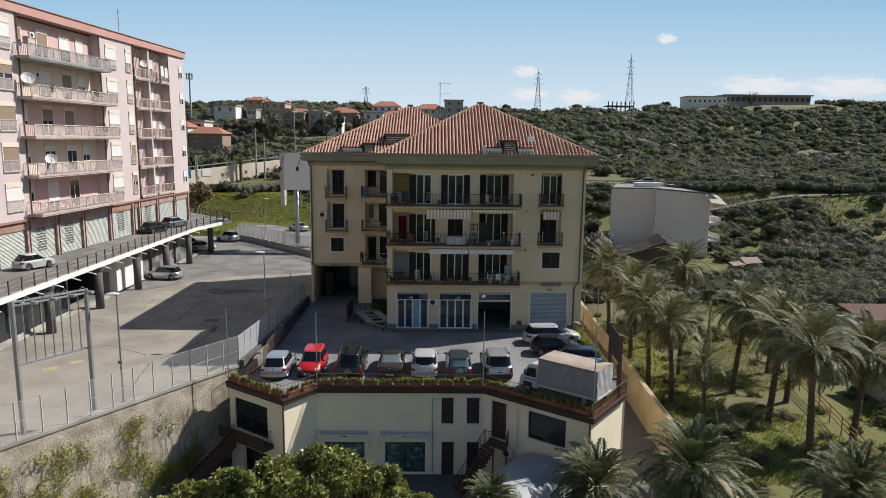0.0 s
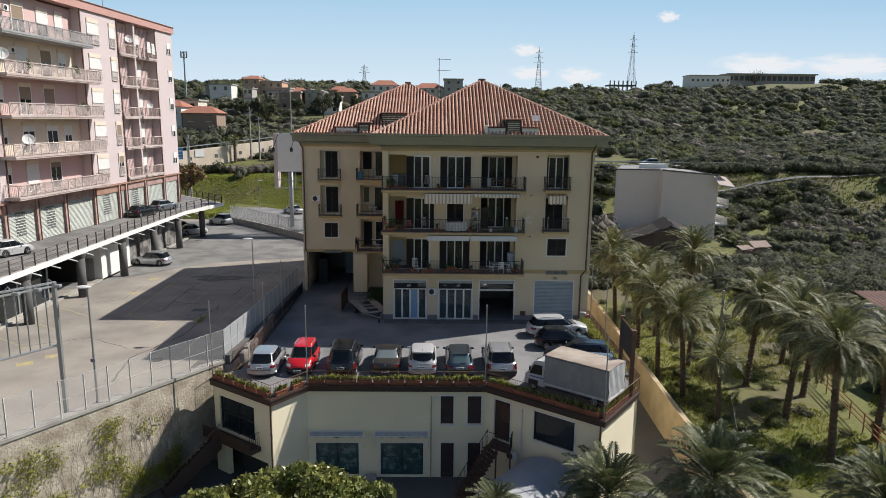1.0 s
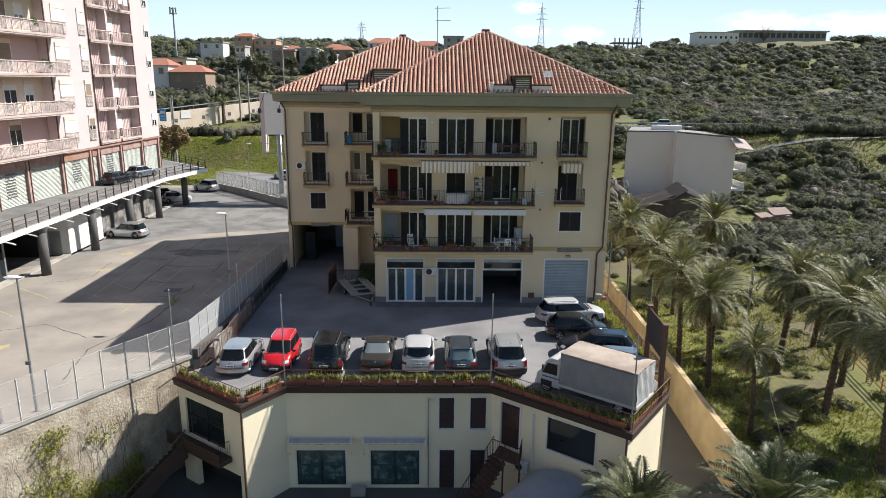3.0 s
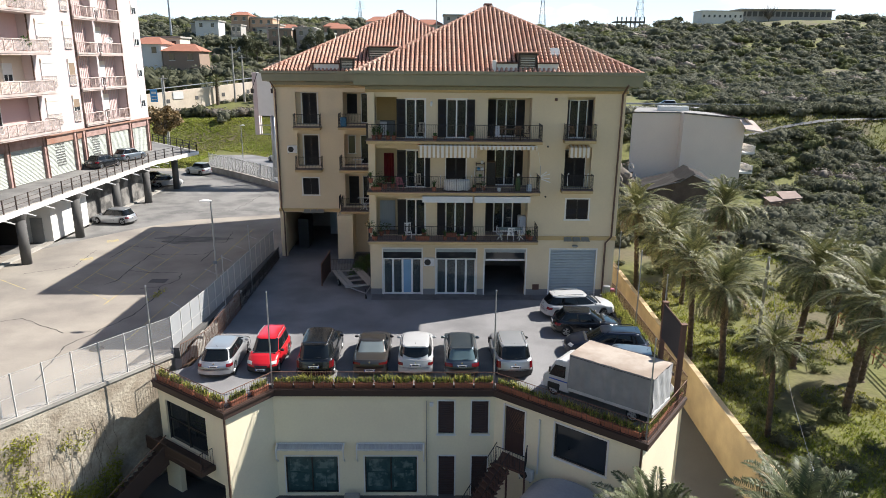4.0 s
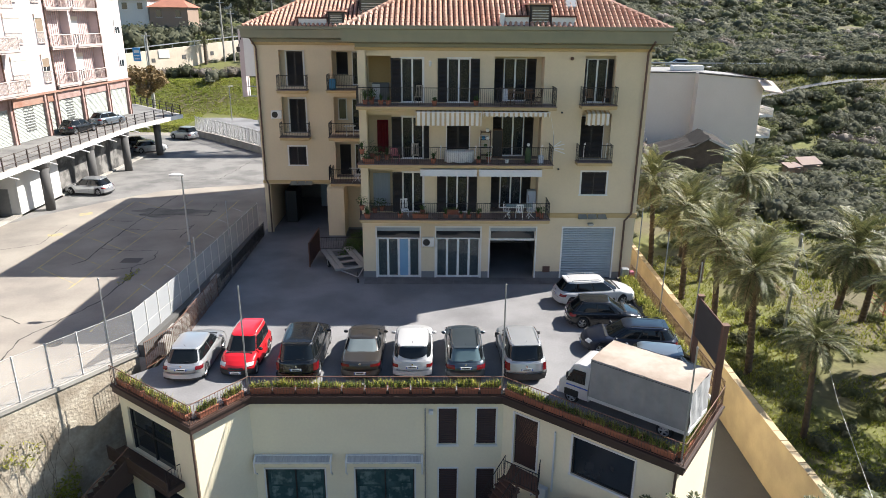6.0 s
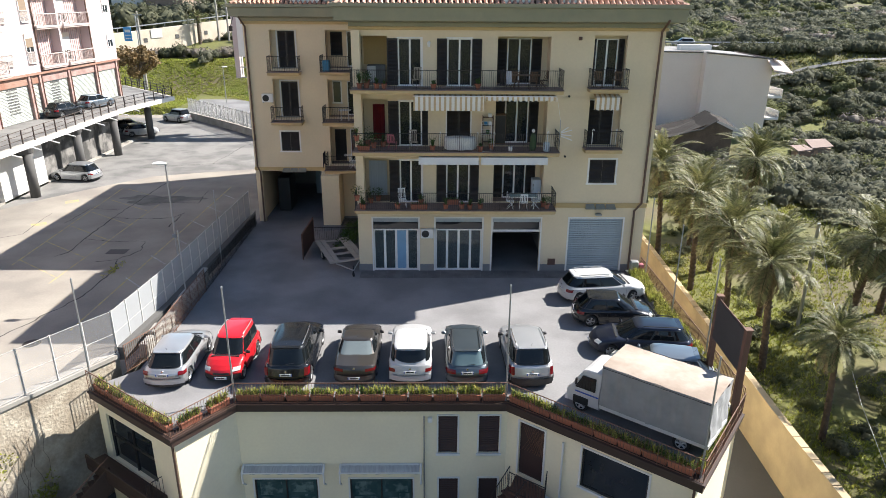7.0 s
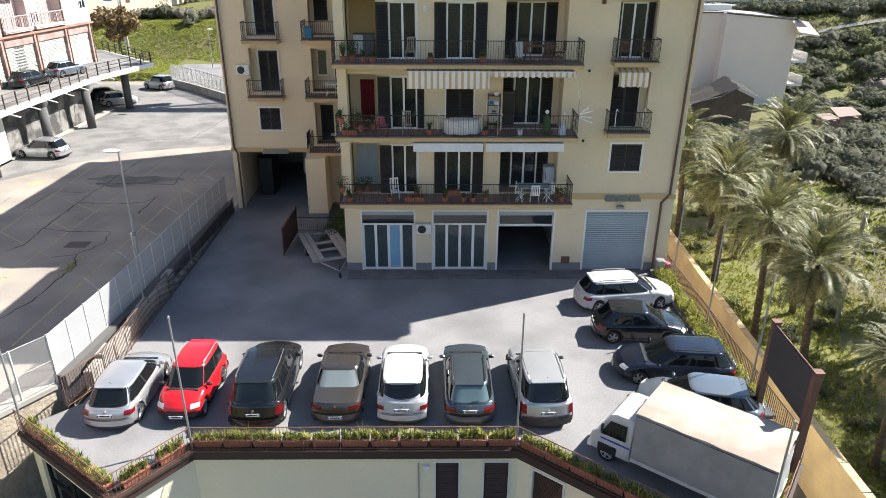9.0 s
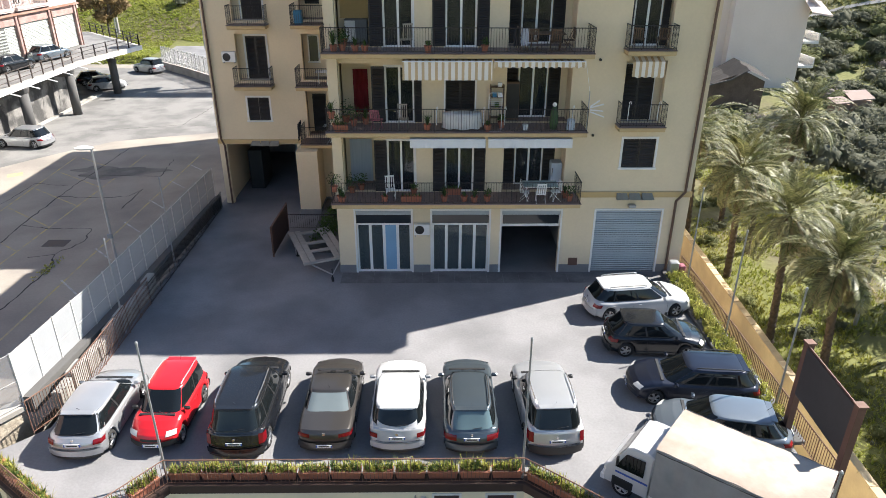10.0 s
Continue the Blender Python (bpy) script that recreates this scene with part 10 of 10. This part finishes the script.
# garden: rusty fence, low red roofs, cable
gf = thing("garden_fence", "rusty orange pipe fence at the garden edge", "fence", None)
rusty = material("orange_rust_pipe", (0.30, 0.13, 0.06), 0.8, vary=0.2, scale=3, fine=20)
for z in (-5.6, -5.2, -4.8):
    part("rail", Mesh().tube((33.6, 64.5, z), (28.4, 38.0, z), 0.05, n=5), rusty, gf)
for i in range(12):
    x, y = 33.6 - 5.2 * i / 11, 64.5 - 26.5 * i / 11
    part("post", Mesh().tube((x, y, -6.4), (x, y, -4.7), 0.05, n=5), rusty, gf)
faded_roof = material("faded_red_sheet", (0.20, 0.115, 0.09), 0.9, vary=0.2, scale=0.6, fine=5)
for x0, x1, y0, y1, z in ((44, 58, 62, 72, -2.9), (38, 46, 48, 58, -3.4)):
    rs = thing("tiled_shed", "low shed with a faded red sheet roof", "shed", None)
    part("wall", Mesh().box(x0, x1, y0, y1, -6.4, z), wallm["grey"], rs)
    rf = Mesh()
    n = 2 * int((x1 - x0) / 0.5)
    for i in range(n + 1):
        xa = x0 + (x1 - x0) * i / n
        rf.v += [(xa, y0 - 0.4, z + 0.1 * (i % 2)), (xa, y1, z + 1.3 + 0.1 * (i % 2))]
    rf.f = [(2 * i, 2 * i + 2, 2 * i + 3, 2 * i + 1) for i in range(n)]
    part("roof", rf, faded_roof, rs)
cb = thing("overhead_cable", "pale sagging overhead cable above the garden", "cable", None)
part("cable", Mesh().path([(14.2, 30.0, -2.2), (16.0, 36.5, -2.6), (18.6, 44.0, -2.2), (21.5, 52.0, -0.9), (24.5, 60.0, 1.2)], 0.014, 5), galv, cb)
part("post", Mesh().tube((14.2, 30.0, -6.4), (14.2, 30.0, -2.0), 0.14, n=10), galv, cb)
part("post", Mesh().tube((24.5, 60.0, -6.4), (24.5, 60.0, 1.4), 0.12, n=8), galv, cb)

# ---- pylons and mast ----
def pylon(x, y, peak, spread, mat):
    z = ground_z(x, y) - 0.4
    h = peak - z
    t = thing("pylon", "tall steel lattice electricity pylon on the ridge", "pylon", pose(x, y, z), "pylons on the ridge")
    legs = [(-1, -1), (1, -1), (1, 1), (-1, 1)]
    w = lambda f: spread * (1 - f) ** 1.3 * 0.62 + 0.32
    n = 9
    for sx, sy in legs:
        part("leg", Mesh().path([(sx * w(i / n), sy * w(i / n), h * i / n) for i in range(n + 1)], 0.10, 4), mat, t)
    m = Mesh()
    for i in range(n):
        a, b, z0, z1 = w(i / n), w((i + 1) / n), h * i / n, h * (i + 1) / n
        for k in range(4):
            (p, q), (r, s) = legs[k], legs[(k + 1) % 4]
            m.tube((p * a, q * a, z0), (r * b, s * b, z1), 0.05, n=3).tube((r * a, s * a, z0), (p * b, q * b, z1), 0.05, n=3).tube((p * b, q * b, z1), (r * b, s * b, z1), 0.05, n=3)
    part("bracing", m, mat, t)
    for f, l in ((0.70, 3.4), (0.81, 2.9), (0.92, 2.4)):
        part("crossarm", Mesh().tube((-l, 0, h * f), (l, 0, h * f), 0.10, n=4).tube((-l, 0, h * f), (0, 0, h * f + 1.0), 0.06, n=3).tube((l, 0, h * f), (0, 0, h * f + 1.0), 0.06, n=3), mat, t)
    part("peak", Mesh().tube((0, 0, h), (0, 0, h * 1.05), 0.14, n=4), mat, t)


far_steel = material("far_galvanised_steel", (0.36, 0.38, 0.40), 0.6, metal=0.2, vary=0.05)
pylon(128.3, 460, 71.8, 4.2, far_steel)
pylon(66.8, 460, 62.3, 3.4, far_steel)
pylon(-48.0, 460, 50.6, 2.4, far_steel)
ms = thing("radio_mast", "slim radio mast with a ring of antennas", "mast", pose(-108.3, 300, 24.0))
part("shaft", Mesh().tube((0, 0, 0), (0, 0, 19.5), 0.45, 0.3, n=8), far_steel, ms)
part("platform", Mesh().tube((0, 0, 17.0), (0, 0, 17.3), 1.2, n=10), far_steel, ms)
part("platform", Mesh().tube((0, 0, 19.0), (0, 0, 19.3), 1.0, n=10), far_steel, ms)
for i in range(6):
    a = 1.047 * i
    part("antenna", Mesh().box(1.3 * math.cos(a) - 0.15, 1.3 * math.cos(a) + 0.15, 1.3 * math.sin(a) - 0.15, 1.3 * math.sin(a) + 0.15, 16.9, 19.6), far_steel, ms)
# far trees that stand above the shrubs
for i, (x, y, h, r, sq) in enumerate(((-40, 240, 11, 3.6, 1.4), (-62, 238, 9, 3.0, 1.2), (-36.5, 250, 10, 1.5, 2.6), (-30, 246, 9, 1.3, 2.6), (-50, 246, 8, 2.6, 1.2), (46, 458, 7, 3.5, 0.9), (92, 456, 8, 4.5, 0.8), (150, 452, 7, 4.0, 0.9), (-20, 236, 7, 3.0, 1.0), (-70, 250, 7, 3, 1.0), (-57, 232, 8, 3, 1.1))):
    z = ground_z(x, y) - 0.3
    leafy_tree(x, y, z, z + h, r, 200 + i, "dark evergreen tree on the hillside", greens[1], n=1200, leaf=0.7, squash=sq, group="trees on the hillside")
bt = thing("bare_tree", "bare winter tree on the ridge", "tree", pose(207, 452, 38.5))
m = Mesh()
for i in range(40):
    a = random.uniform(0, 6.283)
    r = random.uniform(1.5, 6.0)
    m.tube((0, 0, 3), (r * math.cos(a), r * math.sin(a), random.uniform(7, 12.5)), 0.14, 0.04, n=3)
part("branches", m, greens[3], bt)
part("trunk", Mesh().tube((0, 0, -1), (0, 0, 5), 0.4, 0.25, n=6), bark, bt)

# ---- low clouds far beyond the ridge ----
cm = bpy.data.materials.new("low_cloud")
cm.use_nodes = True
n_, k_ = cm.node_tree.nodes, cm.node_tree.links
n_.remove(n_["Principled BSDF"])
tc_, nz, rp = n_.new("ShaderNodeTexCoord"), n_.new("ShaderNodeTexNoise"), n_.new("ShaderNodeValToRGB")
gr2, mp_ = n_.new("ShaderNodeTexGradient"), n_.new("ShaderNodeMapping")
gr2.gradient_type = "SPHERICAL"
em, tp_, mx_ = n_.new("ShaderNodeEmission"), n_.new("ShaderNodeBsdfTransparent"), n_.new("ShaderNodeMixShader")
em.inputs["Color"].default_value, em.inputs["Strength"].default_value = (0.90, 0.93, 0.97, 1), 0.72
nz.inputs["Scale"].default_value, nz.inputs["Detail"].default_value = 3.2, 7.0
mu = n_.new("ShaderNodeMath")
mu.operation = "MULTIPLY"
mp_.inputs["Location"].default_value, mp_.inputs["Scale"].default_value = (0, 0, 0), (1, 1, 1)
k_.new(tc_.outputs["Object"], gr2.inputs["Vector"]), k_.new(tc_.outputs["Object"], nz.inputs["Vector"])
k_.new(gr2.outputs["Fac"], mu.inputs[0]), k_.new(nz.outputs["Fac"], mu.inputs[1])
rp.color_ramp.elements[0].position, rp.color_ramp.elements[1].position = 0.16, 0.36
k_.new(mu.outputs[0], rp.inputs["Fac"]), k_.new(rp.outputs["Color"], mx_.inputs[0])
k_.new(tp_.outputs[0], mx_.inputs[1]), k_.new(em.outputs[0], mx_.inputs[2]), k_.new(mx_.outputs[0], n_["Material Output"].inputs["Surface"])
for i, (x, z, sx, sz) in enumerate(((1400, 262, 330, 80), (1820, 265, 420, 80), (2250, 262, 360, 80), (1010, 465, 80, 40), (400, 320, 110, 45), (640, 215, 170, 60), (420, 225, 150, 50))):
    c = solid("cloud", Mesh().quad((-1, 0, -1), (1, 0, -1), (1, 0, 1), (-1, 0, 1)), cm, "small white cloud low over the ridge", "cloud", Matrix.Translation((x, 3000 + 20 * i, z)) @ Matrix.Diagonal((sx, 1, sz, 1)), "low clouds", "structure")
    c.visible_shadow = False
# far sky above the ridge
sm_ = bpy.data.materials.new("far_sky")
sm_.use_nodes = True
n_, k_ = sm_.node_tree.nodes, sm_.node_tree.links
n_.remove(n_["Principled BSDF"])
tc_, sp_, mr_, rp_, em_ = n_.new("ShaderNodeTexCoord"), n_.new("ShaderNodeSeparateXYZ"), n_.new("ShaderNodeMapRange"), n_.new("ShaderNodeValToRGB"), n_.new("ShaderNodeEmission")
mr_.inputs["From Min"].default_value, mr_.inputs["From Max"].default_value = 150.0, 800.0
rp_.color_ramp.elements[0].color, rp_.color_ramp.elements[1].color = (0.53, 0.63, 0.71, 1), (0.20, 0.41, 0.61, 1)
k_.new(tc_.outputs["Object"], sp_.inputs[0]), k_.new(sp_.outputs["Z"], mr_.inputs["Value"]), k_.new(mr_.outputs["Result"], rp_.inputs["Fac"])
k_.new(rp_.outputs["Color"], em_.inputs["Color"]), k_.new(em_.outputs[0], n_["Material Output"].inputs["Surface"])
solid("sky_backdrop", Mesh().quad((-3200, 3300, -100), (3200, 3300, -100), (3200, 3300, 1600), (-3200, 3300, 1600)), sm_, "clear pale blue sky above the ridge", "sky", kind="structure").visible_shadow = False
